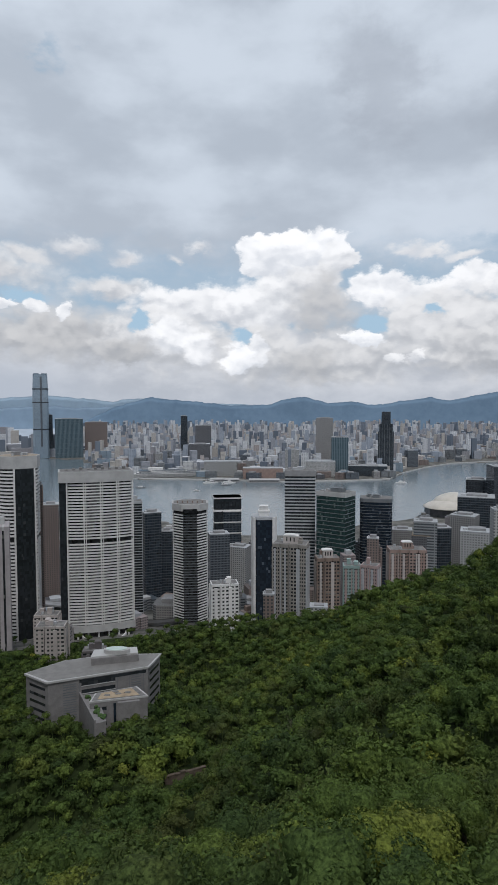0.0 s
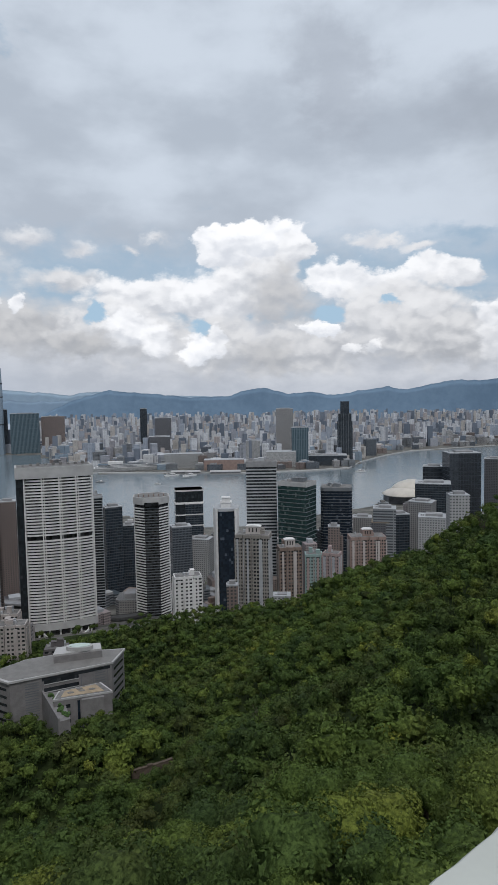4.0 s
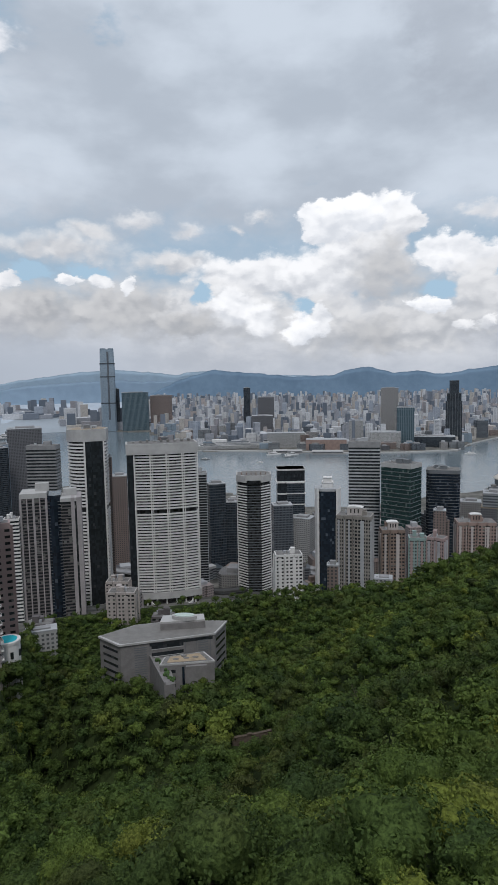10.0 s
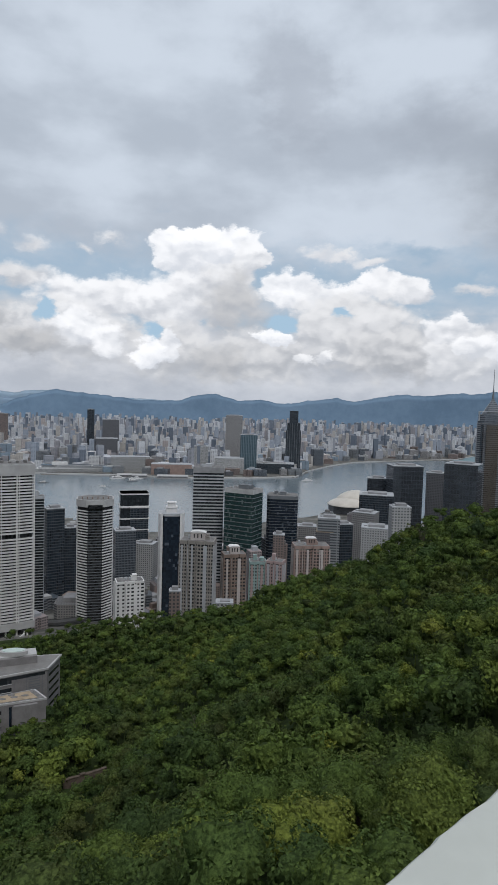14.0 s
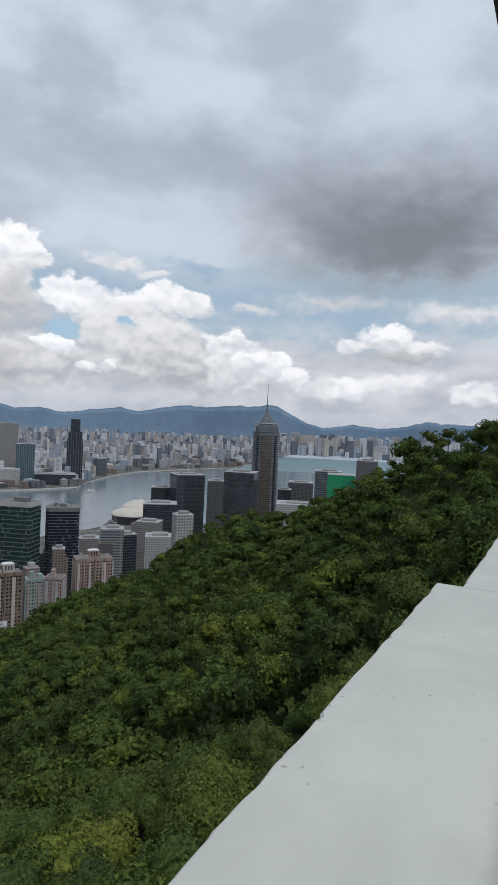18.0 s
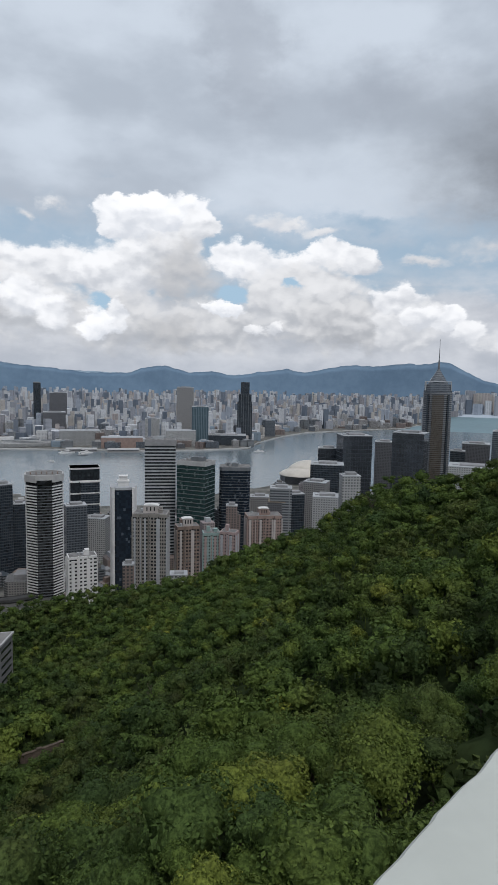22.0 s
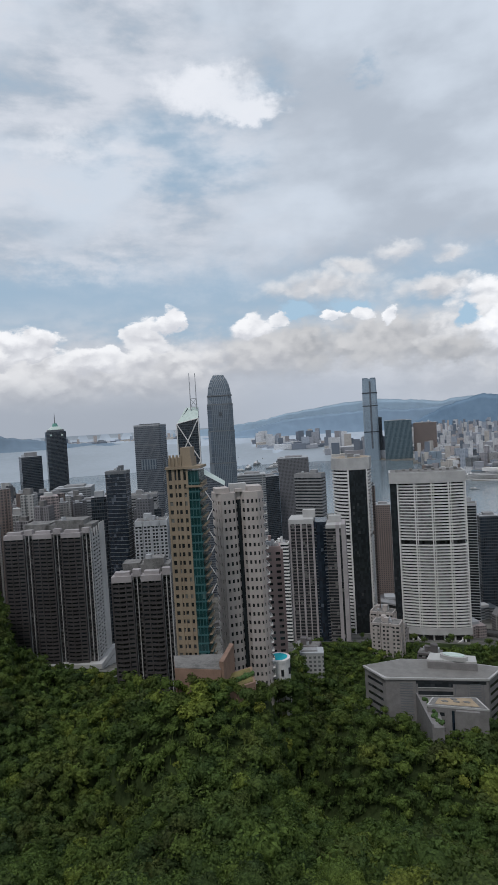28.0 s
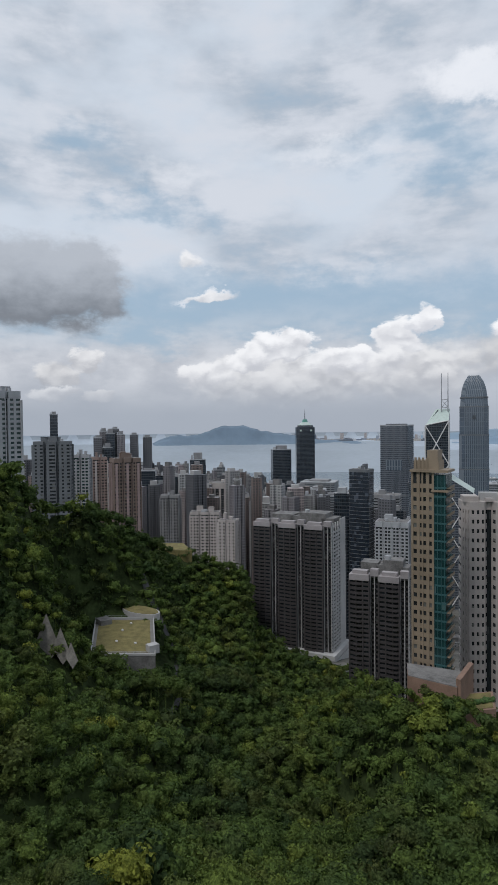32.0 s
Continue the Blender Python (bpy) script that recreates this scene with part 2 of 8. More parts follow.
    front = ((-7.2, 6.9, 3.0, 2.1, 0.4, 0.66, 0.98), (-4.6, 5.6, 2.0, 1.8, 0.4, 0.66, 0.97), (-0.8, 4.6, 2.4, 1.5, 0.35, 0.74, 1.0), (1.0, 5.8, 1.0, 1.5, 0.4, 0.66, 0.97), (-27.2, 9.2, 1.5, 0.7, 0.3, 0.66, 0.92), (-22.2, 9.1, 1.3, 0.6, 0.3, 0.7, 0.95),
             (-19.3, 9.1, 1.4, 0.8, 0.35, 0.66, 0.92), (-16.6, 8.7, 0.9, 1.0, 0.35, 0.7, 0.95), (10.7, 6.4, 2.4, 0.75, 0.3, 0.74, 0.99), (-11.6, 5.2, 3.8, 1.8, 0.6, 0.42, 0.56), (-18.2, 5.4, 3.4, 1.6, 0.7, 0.42, 0.58),
             (-24.5, 5.0, 4.0, 1.7, 0.9, 0.39, 0.52), (5.6, 4.0, 4.0, 2.4, 0.8, 0.42, 0.58), (13.6, 4.3, 1.2, 0.7, 0.4, 0.6, 0.92), (15.6, 4.7, 1.0, 0.8, 0.4, 0.6, 0.9), (26.6, 7.4, 2.2, 1.7, 0.3, 0.62, 0.94), (28.8, 5.8, 1.5, 1.2, 0.3, 0.66, 0.95),
             (31.2, 5.6, 1.6, 1.3, 0.3, 0.68, 0.96), (33.2, 4.3, 1.7, 1.2, 0.35, 0.64, 0.93), (36.5, 3.6, 3.0, 1.6, 0.8, 0.6, 0.82), (41.5, 8.3, 3.4, 1.5, 0.3, 0.62, 0.95), (37.8, 7.7, 2.4, 0.9, 0.4, 0.62, 0.92), (45.0, 7.3, 2.6, 1.1, 0.5, 0.58, 0.88),
             (42.8, 6.7, 4.2, 0.8, 0.7, 0.46, 0.56), (38.8, 3.6, 2.4, 1.5, 0.4, 0.66, 0.94), (43.0, 4.4, 4.5, 1.3, 0.7, 0.62, 0.86), (49.4, 3.6, 3.0, 1.3, 0.5, 0.64, 0.92))
    west = ((-50.0, 4.4, 11.0, 3.2, 0.45, 0.50, 0.78), (-38.0, 5.0, 7.0, 3.6, 0.5, 0.50, 0.76), (-29.0, 6.0, 6.0, 3.0, 0.9, 0.46, 0.64), (-50.2, 7.6, 3.3, 1.7, 0.25, 0.60, 0.92), (-53.6, 6.3, 2.4, 1.5, 0.25, 0.58, 0.88), (-57.8, 4.9, 3.2, 1.5, 0.3, 0.56, 0.84),
            (-46.0, 6.0, 2.4, 1.6, 0.3, 0.58, 0.88), (-43.2, 6.4, 2.1, 1.5, 0.25, 0.6, 0.9), (-39.6, 8.0, 2.6, 1.7, 0.25, 0.6, 0.9), (-37.4, 9.5, 1.3, 1.3, 0.3, 0.66, 0.93), (-40.8, 5.8, 2.4, 1.7, 0.4, 0.55, 0.84), (-48.6, 4.0, 4.0, 1.8, 0.6, 0.5, 0.76),
            (-29.6, 8.5, 2.6, 1.0, 0.4, 0.64, 0.92), (-68.6, 6.2, 1.5, 1.4, 0.3, 0.50, 0.78), (-71.2, 5.0, 2.2, 1.3, 0.35, 0.46, 0.72), (-71.6, 3.2, 2.6, 0.8, 0.35, 0.56, 0.85), (-67.8, 3.0, 1.9, 0.6, 0.4, 0.56, 0.8))
    for c in thin + back:
        col = heap(col, *c)
    for c in bulk:
        col = heap(col, *c)
    for c in ((11.3, 7.8, 2.4, 1.1), (-0.6, 6.7, 1.3, 1.2), (-10.2, 7.9, 1.1, 0.9), (-25.0, 9.8, 2.3, 0.9), (-20.3, 9.9, 2.6, 0.9), (17.0, 8.7, 1.6, 0.7)):
        col = rift(col, *c)
    for c in front:
        col = heap(col, *c)
    for c in west:
        col = heap(col, *c, (0.985, 1.0, 1.045))
    # dark undersides that hang lower
    d1 = w.ramp(total(blob(41.5, 15.9, 11.0, 3.6, 1.0), blob(34.0, 20.5, 10.0, 4.0, 0.55), blob(47.0, 19.5, 9.0, 5.0, 0.7), w.m("MULTIPLY", soft, 0.2)), 0.0, 1.6)
    col = w.mix(w.m("MULTIPLY", d1, 0.92), col, rgb(0.19, 0.205, 0.225))
    over = total(blob(-75.0, 12.6, 7.5, 4.2, 1.15), blob(-68.6, 13.0, 3.6, 3.4, 0.9))
    d2 = w.m("MULTIPLY", w.ramp(over, 0.26, 0.80), w.ramp(w.m("ADD", w.m("MULTIPLY", el, 0.2), w.m("MULTIPLY", el0, 0.8)), 7.6, 9.6))
    col = w.mix(w.m("MULTIPLY", d2, 0.92), col, w.mix(w.ramp(el, 8.5, 15.5), rgb(0.17, 0.18, 0.20), rgb(0.46, 0.49, 0.53)))
    # pale haze along the horizon, darker rain haze in the north-west
    col = w.mix(w.m("MULTIPLY", w.ramp(el0, 6.5, 1.0), w.m("MULTIPLY", w.ramp(az0, -36.0, -28.0), w.ramp(az0, -10.0, -22.0))), col, rgb(0.47, 0.51, 0.57))
    col = w.mix(w.ramp(el0, 3.0, -0.5, 0.0, 0.6), col, rgb(0.46, 0.50, 0.56))
    col = w.mix(w.m("MULTIPLY", w.ramp(el0, 5.5, 1.0), w.ramp(az0, -22.0, -40.0, 0.0, 0.9)), col, rgb(0.37, 0.405, 0.455))
    bg = w.node("ShaderNodeBackground", Color=col, Strength=1.0)
    out = w.node("ShaderNodeOutputWorld")
    wt.links.new(bg.outputs[0], out.inputs["Surface"])


SUN_EL, SUN_AZ = 58.0, 171.0
sky()

sun = new("sun", bpy.data.lights.new("sun", "SUN"))
sun.data.energy, sun.data.angle, sun.data.color = 1.4, radians(12), (1.0, 0.96, 0.9)
sun.matrix_world = look((0, 0, 600), (-math.sin(radians(SUN_AZ)) * 500, -math.cos(radians(SUN_AZ)) * 500, 600 - 500 * math.tan(radians(SUN_EL))))

# ---- materials ----
def surf(name, col, rough=0.75, metal=0.0, var=0.12, scale=0.25, fine=2.5, bump=0.0, per=0.0, col2=None, spec=0.4, island=False):
    """A weathered surface: blotches, fine grain, and a tint that differs from thing to thing."""
    mt = bpy.data.materials.new(name)
    mt.use_nodes = True
    t = Net(mt.node_tree)
    bs = mt.node_tree.nodes["Principled BSDF"]
    pos = t.node("ShaderNodeNewGeometry").outputs["Position"]
    big = t.noise(pos, scale, 3.0, 0.6)
    small = t.noise(pos, fine, 3.0, 0.65)
    f = t.m("ADD", t.m("MULTIPLY", big, 0.65), t.m("MULTIPLY", small, 0.35))
    dark = rgb(*[c * (1 - var * 2) for c in col])
    light = rgb(*[min(1, c * (1 + var)) for c in (col2 or col)])
    c = t.mix(t.ramp(f, 0.32, 0.66), dark, light)
    if per:
        r = t.node("ShaderNodeNewGeometry").outputs["Random Per Island"] if island else t.node("ShaderNodeObjectInfo").outputs["Random"]
        c = t.mix(1.0, c, t.mix(r, rgb(1 - per, 1 - per, 1 - per), rgb(1, 1, 1)), "MULTIPLY")
    t.put(bs.inputs["Base Color"], c)
    bs.inputs["Roughness"].default_value, bs.inputs["Metallic"].default_value = rough, metal
    bs.inputs["Specular IOR Level"].default_value = spec
    if bump:
        b = t.node("ShaderNodeBump", Height=small, Strength=bump, Distance=0.05)
        t.put(bs.inputs["Normal"], b.outputs[0])
    return mt


def glazing(name, col, light=(0.3, 0.3, 0.28), share=0.16, rough=0.12, sx=2.4, sz=3.1, spec=0.6):
    """Window glass of a facade: dark panes, here and there one with a drawn blind."""
    mt = bpy.data.materials.new(name)
    mt.use_nodes = True
    t = Net(mt.node_tree)
    bs = mt.node_tree.nodes["Principled BSDF"]
    ob = t.node("ShaderNodeTexCoord").outputs["Object"]
    sn = mt.node_tree.nodes.new("ShaderNodeVectorMath")
    sn.operation = "SNAP"
    t.put(sn.inputs[0], ob)
    sn.inputs[1].default_value = (sx, sx, sz)
    wn = mt.node_tree.nodes.new("ShaderNodeTexWhiteNoise")
    t.put(wn.inputs[0], sn.outputs[0])
    v = wn.outputs["Value"]
    c = t.mix(t.ramp(v, 0.0, 1.0), rgb(*[k * 0.75 for k in col]), rgb(*[k * 1.25 for k in col]))
    c = t.mix(t.m("MULTIPLY", t.m("LESS_THAN", v, share), 0.75), c, rgb(*light))
    t.put(bs.inputs["Base Color"], c)
    t.put(bs.inputs["Roughness"], t.m("ADD", t.m("MULTIPLY", v, 0.15), rough))
    bs.inputs["Specular IOR Level"].default_value = spec
    wav = t.noise(ob, 0.35, 2.0, 0.5)
    b = t.node("ShaderNodeBump", Height=wav, Strength=0.15, Distance=0.2)
    t.put(bs.inputs["Normal"], b.outputs[0])
    return mt


def curtain(name, glass, bar, sx=1.8, sz=3.6, bw=0.16, bh=0.28, rough=0.12, metal=0.0, spec=0.7, lo=0.6, hi=1.5):
    """A curtain wall too far off for its bars to be lifted out one by one."""
    mt = bpy.data.materials.new(name)
    mt.use_nodes = True
    t = Net(mt.node_tree)
    bs = mt.node_tree.nodes["Principled BSDF"]
    x, y, z = t.node("ShaderNodeSeparateXYZ", Vector=t.node("ShaderNodeTexCoord").outputs["Object"]).outputs
    h = t.m("DIVIDE", t.m("ADD", x, t.m("MULTIPLY", y, 0.93)), sx)
    k = t.m("DIVIDE", z, sz)
    col = t.m("LESS_THAN", t.m("FRACT", t.m("ADD", h, 500.0)), bw)
    row = t.m("LESS_THAN", t.m("FRACT", t.m("ADD", k, 500.0)), bh)
    wn = mt.node_tree.nodes.new("ShaderNodeTexWhiteNoise")
    t.put(wn.inputs[0], t.vec(t.m("FLOOR", h), t.m("FLOOR", k)))
    g = t.mix(wn.outputs["Value"], rgb(*[c * lo for c in glass]), rgb(*[min(1, c * hi) for c in glass]))
    on = t.m("MAXIMUM", col, row)
    rnd = t.node("ShaderNodeObjectInfo").outputs["Random"]
    paint = t.mix(t.noise(t.node("ShaderNodeNewGeometry").outputs["Position"], 0.06, 4.0), rgb(*[c * 0.8 for c in bar]), rgb(*[min(1, c * 1.12) for c in bar]))
    c = t.mix(on, g, paint)
    c = t.mix(1.0, c, t.mix(rnd, rgb(0.8, 0.8, 0.8), rgb(1, 1, 1)), "MULTIPLY")
    t.put(bs.inputs["Base Color"], c)
    t.put(bs.inputs["Roughness"], t.m("ADD", t.m("MULTIPLY", on, 0.6 - rough), rough))
    t.put(bs.inputs["Metallic"], metal)
    bs.inputs["Specular IOR Level"].default_value = spec
    return mt


def town(name):
    """Pale blocks of flats across the water, each of its own tint, with rows of windows."""
    mt = bpy.data.materials.new(name)
    mt.use_nodes = True
    t = Net(mt.node_tree)
    bs = mt.node_tree.nodes["Principled BSDF"]
    geo = t.node("ShaderNodeNewGeometry")
    x, y, z = t.node("ShaderNodeSeparateXYZ", Vector=geo.outputs["Position"]).outputs
    r = geo.outputs["Random Per Island"]
    cr = mt.node_tree.nodes.new("ShaderNodeValToRGB")
    t.put(cr.inputs[0], r)
    cr.color_ramp.interpolation = "CONSTANT"
    e = cr.color_ramp.elements
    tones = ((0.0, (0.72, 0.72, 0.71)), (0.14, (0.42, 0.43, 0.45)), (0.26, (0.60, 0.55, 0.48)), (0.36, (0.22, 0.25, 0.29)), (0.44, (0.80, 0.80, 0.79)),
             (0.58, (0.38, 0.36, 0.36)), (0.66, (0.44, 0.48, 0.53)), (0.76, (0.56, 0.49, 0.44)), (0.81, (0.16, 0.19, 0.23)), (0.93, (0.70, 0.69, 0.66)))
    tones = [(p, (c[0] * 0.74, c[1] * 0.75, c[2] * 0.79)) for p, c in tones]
    e[0].position, e[0].color = tones[0][0], rgb(*tones[0][1])
    e[1].position, e[1].color = tones[-1][0], rgb(*tones[-1][1])
    for p, c in tones[1:-1]:
        e.new(p).color = rgb(*c)
    row = t.m("LESS_THAN", t.m("FRACT", t.m("ADD", t.m("DIVIDE", z, 5.5), 9.0)), 0.45)
    colm = t.m("LESS_THAN", t.m("FRACT", t.m("ADD", t.m("DIVIDE", t.m("ADD", x, y), 5.0), 900.0)), 0.6)
    win = t.m("MULTIPLY", t.m("MULTIPLY", row, colm), 0.6)
    c = t.mix(win, cr.outputs[0], rgb(0.10, 0.12, 0.14))
    t.put(bs.inputs["Base Color"], c)
    bs.inputs["Roughness"].default_value = 0.8
    return mt


M = {}
M["white"] = surf("white_paint_weathered", (0.62, 0.61, 0.60), 0.7, var=0.07, scale=0.08)
M["cap"] = surf("pale_grey_render", (0.40, 0.395, 0.39), 0.8, var=0.08, scale=0.1)
M["taupe"] = surf("taupe_tile", (0.115, 0.104, 0.106), 0.7, var=0.1, scale=0.12)
M["mauve"] = surf("pale_mauve_tile", (0.32, 0.295, 0.298), 0.7, var=0.1, scale=0.1)
M["cream"] = surf("cream_tile", (0.41, 0.37, 0.35), 0.65, var=0.08, scale=0.1)
M["beige"] = surf("beige_tile", (0.26, 0.24, 0.22), 0.7, var=0.1, scale=0.12)
M["pink"] = surf("pink_tile", (0.33, 0.25, 0.24), 0.7, var=0.08, scale=0.12)
M["salmon"] = surf("salmon_tile", (0.27, 0.195, 0.168), 0.7, var=0.1, scale=0.12)
M["teal"] = surf("teal_tile", (0.24, 0.33, 0.315), 0.7, var=0.08, scale=0.12)
M["gold"] = surf("sand_yellow_tile", (0.26, 0.205, 0.145), 0.6, var=0.08, scale=0.12)
M["brown"] = surf("dark_brown_tile", (0.062, 0.056, 0.057), 0.6, var=0.12, scale=0.15)
M["brick"] = surf("red_brown_tile", (0.20, 0.148, 0.122), 0.7, var=0.12, scale=0.15)
M["grey"] = surf("grey_concrete", (0.25, 0.25, 0.255), 0.8, var=0.12, scale=0.1)
M["lgrey"] = surf("light_grey_tile", (0.36, 0.37, 0.385), 0.75, var=0.1, scale=0.1)
M["dgrey"] = surf("dark_grey_cladding", (0.14, 0.15, 0.16), 0.6, var=0.1, scale=0.1)
M["roof"] = surf("grimy_roof_screed", (0.17, 0.165, 0.16), 0.9, var=0.22, scale=0.2, fine=1.5)
M["dark"] = glazing("dark_glass", (0.022, 0.026, 0.030), share=0.02, light=(0.06, 0.065, 0.07))
M["win"] = glazing("flat_windows", (0.024, 0.027, 0.030), light=(0.2, 0.2, 0.19), share=0.1)
M["green"] = glazing("green_glass", (0.018, 0.042, 0.040), share=0.06, light=(0.12, 0.16, 0.15))
M["teal_glass"] = glazing("teal_glass", (0.014, 0.046, 0.048), share=0.07, light=(0.12, 0.2, 0.2))
M["blue"] = glazing("blue_black_glass", (0.014, 0.021, 0.032), share=0.05, light=(0.1, 0.12, 0.15))
M["steel"] = surf("brushed_steel", (0.5, 0.51, 0.52), 0.4, 0.7, var=0.06)
M["c_blue"] = curtain("blue_curtain_wall", (0.19, 0.25, 0.31), (0.27, 0.33, 0.385), 3.0, 4.0, 0.18, 0.3, lo=0.85, hi=1.15)
M["c_teal"] = curtain("teal_curtain_wall", (0.06, 0.095, 0.115), (0.13, 0.17, 0.195), 7.0, 14.0, 0.4, 0.08, lo=0.85, hi=1.15, spec=0.3)
M["c_grey"] = curtain("grey_curtain_wall", (0.05, 0.06, 0.074), (0.125, 0.14, 0.16), 2.2, 3.8, 0.22, 0.36, lo=0.8, hi=1.25)
M["c_dark"] = curtain("dark_curtain_wall", (0.022, 0.030, 0.040), (0.05, 0.06, 0.07), 2.4, 3.8, 0.14, 0.26)
M["c_silver"] = curtain("silver_curtain_wall", (0.075, 0.10, 0.13), (0.155, 0.185, 0.215), 5.2, 12.0, 0.46, 0.07, lo=0.85, hi=1.15)
M["c_flats"] = curtain("flats_far", (0.05, 0.055, 0.06), (0.30, 0.29, 0.285), 3.0, 3.0, 0.45, 0.46, 0.3)
M["c_flats_b"] = curtain("flats_far_brown", (0.04, 0.04, 0.045), (0.22, 0.17, 0.15), 3.2, 3.0, 0.45, 0.42, 0.3)
M["c_flats_d"] = curtain("flats_far_dark", (0.03, 0.033, 0.04), (0.13, 0.13, 0.14), 3.0, 3.0, 0.4, 0.42, 0.3)
M["c_flats_w"] = curtain("flats_far_white", (0.08, 0.085, 0.09), (0.40, 0.40, 0.395), 3.2, 3.1, 0.45, 0.48, 0.3)
M["c_flats_p"] = curtain("flats_far_pink", (0.06, 0.058, 0.06), (0.34, 0.285, 0.28), 2.6, 2.9, 0.4, 0.45, 0.3)
M["c_flats_m"] = curtain("flats_far_mauve", (0.05, 0.048, 0.052), (0.24, 0.225, 0.235), 2.2, 2.9, 0.5, 0.3, 0.3)
M["c_office"] = curtain("office_far", (0.04, 0.05, 0.06), (0.26, 0.27, 0.28), 40.0, 3.6, 0.03, 0.5, 0.3)
M["c_mirror"] = curtain("dark_mirror_wall", (0.15, 0.17, 0.195), (0.10, 0.11, 0.125), 5.0, 8.0, 0.06, 0.10, 0.10, 0.75, 0.9, lo=0.85, hi=1.2)
M["town"] = town("far_town")
M["soil"] = surf("woodland_floor", (0.022, 0.034, 0.012), 0.95, var=0.3, scale=0.08, fine=0.6, col2=(0.035, 0.05, 0.018), bump=0.6, spec=0.05)
M["urban"] = surf("town_ground", (0.085, 0.085, 0.08), 0.9, var=0.3, scale=0.03, fine=0.3, col2=(0.14, 0.135, 0.12))
M["asphalt"] = surf("asphalt", (0.06, 0.06, 0.06), 0.9, var=0.15, scale=0.3)
# Distance haze is mixed into the base colours of these four hill materials.
M["hill"] = surf("far_hillside_haze_tinted", (0.150, 0.225, 0.315), 1.0, var=0.06, scale=0.003, fine=0.02, col2=(0.165, 0.24, 0.325), spec=0.0)
M["island"] = surf("island_hillside_haze_tinted", (0.19, 0.25, 0.315), 1.0, var=0.06, scale=0.004, fine=0.02, spec=0.0)
M["hill_w"] = surf("west_hillside_haze_tinted", (0.23, 0.31, 0.40), 1.0, var=0.05, scale=0.003, fine=0.02, spec=0.0)
M["hill2"] = surf("farther_hillside_haze_tinted", (0.30, 0.39, 0.48), 1.0, var=0.05, scale=0.004, fine=0.02, spec=0.0)
# Pale haze painted as the colour of the farthest land.
M["hazeshore"] = surf("far_shore_haze_painted", (0.42, 0.47, 0.53), 1.0, var=0.06, scale=0.004, fine=0.02, spec=0.0)
M["hazehill"] = surf("near_far_slope", (0.06, 0.09, 0.085), 1.0, var=0.2, scale=0.006, fine=0.03, spec=0.0)
M["lawn"] = surf("dry_lawn", (0.15, 0.125, 0.05), 0.95, var=0.14, scale=0.25, fine=2.0, col2=(0.18, 0.155, 0.06))
M["scaffold"] = surf("green_netting", (0.02, 0.26, 0.12), 0.8, var=0.12, scale=0.2)
def ledge_mat():
    mt = surf("white_ledge_paint", (0.515, 0.53, 0.485), 0.55, var=0.05, scale=1.8, fine=9.0, bump=0.12)
    t = Net(mt.node_tree)
    bs = mt.node_tree.nodes["Principled BSDF"]
    was = bs.inputs["Base Color"].links[0].from_socket
    pos = t.node("ShaderNodeNewGeometry").outputs["Position"]
    speck = t.m("MULTIPLY", t.ramp(t.noise(pos, 55.0, 2.0, 0.5), 0.69, 0.74), t.ramp(t.noise(pos, 4.5, 2.0, 0.5), 0.5, 0.62))
    t.put(bs.inputs["Base Color"], t.mix(t.m("MULTIPLY", speck, 0.75), was, rgb(0.16, 0.14, 0.12)))
    return mt


M["ledge"] = ledge_mat()
M["black"] = surf("black_rubber", (0.012, 0.012, 0.013), 0.5, var=0.1, scale=6.0)
M["pool"] = surf("pool_water", (0.03, 0.42, 0.50), 0.1, var=0.04)
M["terracotta"] = surf("terracotta_render", (0.25, 0.16, 0.12), 0.8, var=0.1, scale=0.2)


def water_mat():
    mt = bpy.data.materials.new("harbour_water")
    mt.use_nodes = True
    t = Net(mt.node_tree)
    bs = mt.node_tree.nodes["Principled BSDF"]
    pos = t.node("ShaderNodeNewGeometry").outputs["Position"]
    n = t.noise(pos, 0.02, 8.0, 0.7)
    big = t.noise(pos, 0.0016, 3.0, 0.5)
    t.put(bs.inputs["Base Color"], t.mix(big, rgb(0.115, 0.145, 0.165), rgb(0.155, 0.19, 0.21)))
    t.put(bs.inputs["Roughness"], t.m("ADD", t.m("MULTIPLY", big, 0.14), 0.10))
    bs.inputs["IOR"].default_value = 1.33
    b = t.node("ShaderNodeBump", Height=n, Strength=0.12, Distance=6.0)
    t.put(bs.inputs["Normal"], b.outputs[0])
    return mt


M["water"] = water_mat()
# Base colours stand in for the sky's reflection: dull to the east, bright west.
M["far_water_e"] = surf("open_water_painted_dull_sky", (0.17, 0.25, 0.28), 0.5, var=0.06, scale=0.002, fine=0.03, spec=0.3)
M["far_water"] = surf("open_water_painted_bright_sky", (0.31, 0.35, 0.39), 0.5, var=0.06, scale=0.002, fine=0.03, spec=0.3)


# ---- building blocks ----
def mesh_of(name, bm, mt):
    me = bpy.data.meshes.new(name)
    bm.to_mesh(me)
    bm.free()
    for m in (mt if isinstance(mt, (list, tuple)) else (mt,)):
        me.materials.append(m)
    return me


def part(name, bm, material, parent, label="", at=None):
    """Links a bmesh, or a mesh that is shared, as one mesh object under a thing or a part."""
    me = bm if isinstance(bm, bpy.types.Mesh) else mesh_of(name, bm, material)
    ob = new(name, me)
    ob.parent = parent
    if at is not None:
        ob.matrix_basis = at if isinstance(at, Matrix) else Matrix.Translation(at)
    if label:
        ob["label"] = label
    return ob


def thing(name, label, category, m=None, group="", kind=""):
    ob = new(name)
    ob.empty_display_size = 1.0
    if m is not None:
        ob.matrix_basis = m
    return tagged(ob, label, category, group, kind)


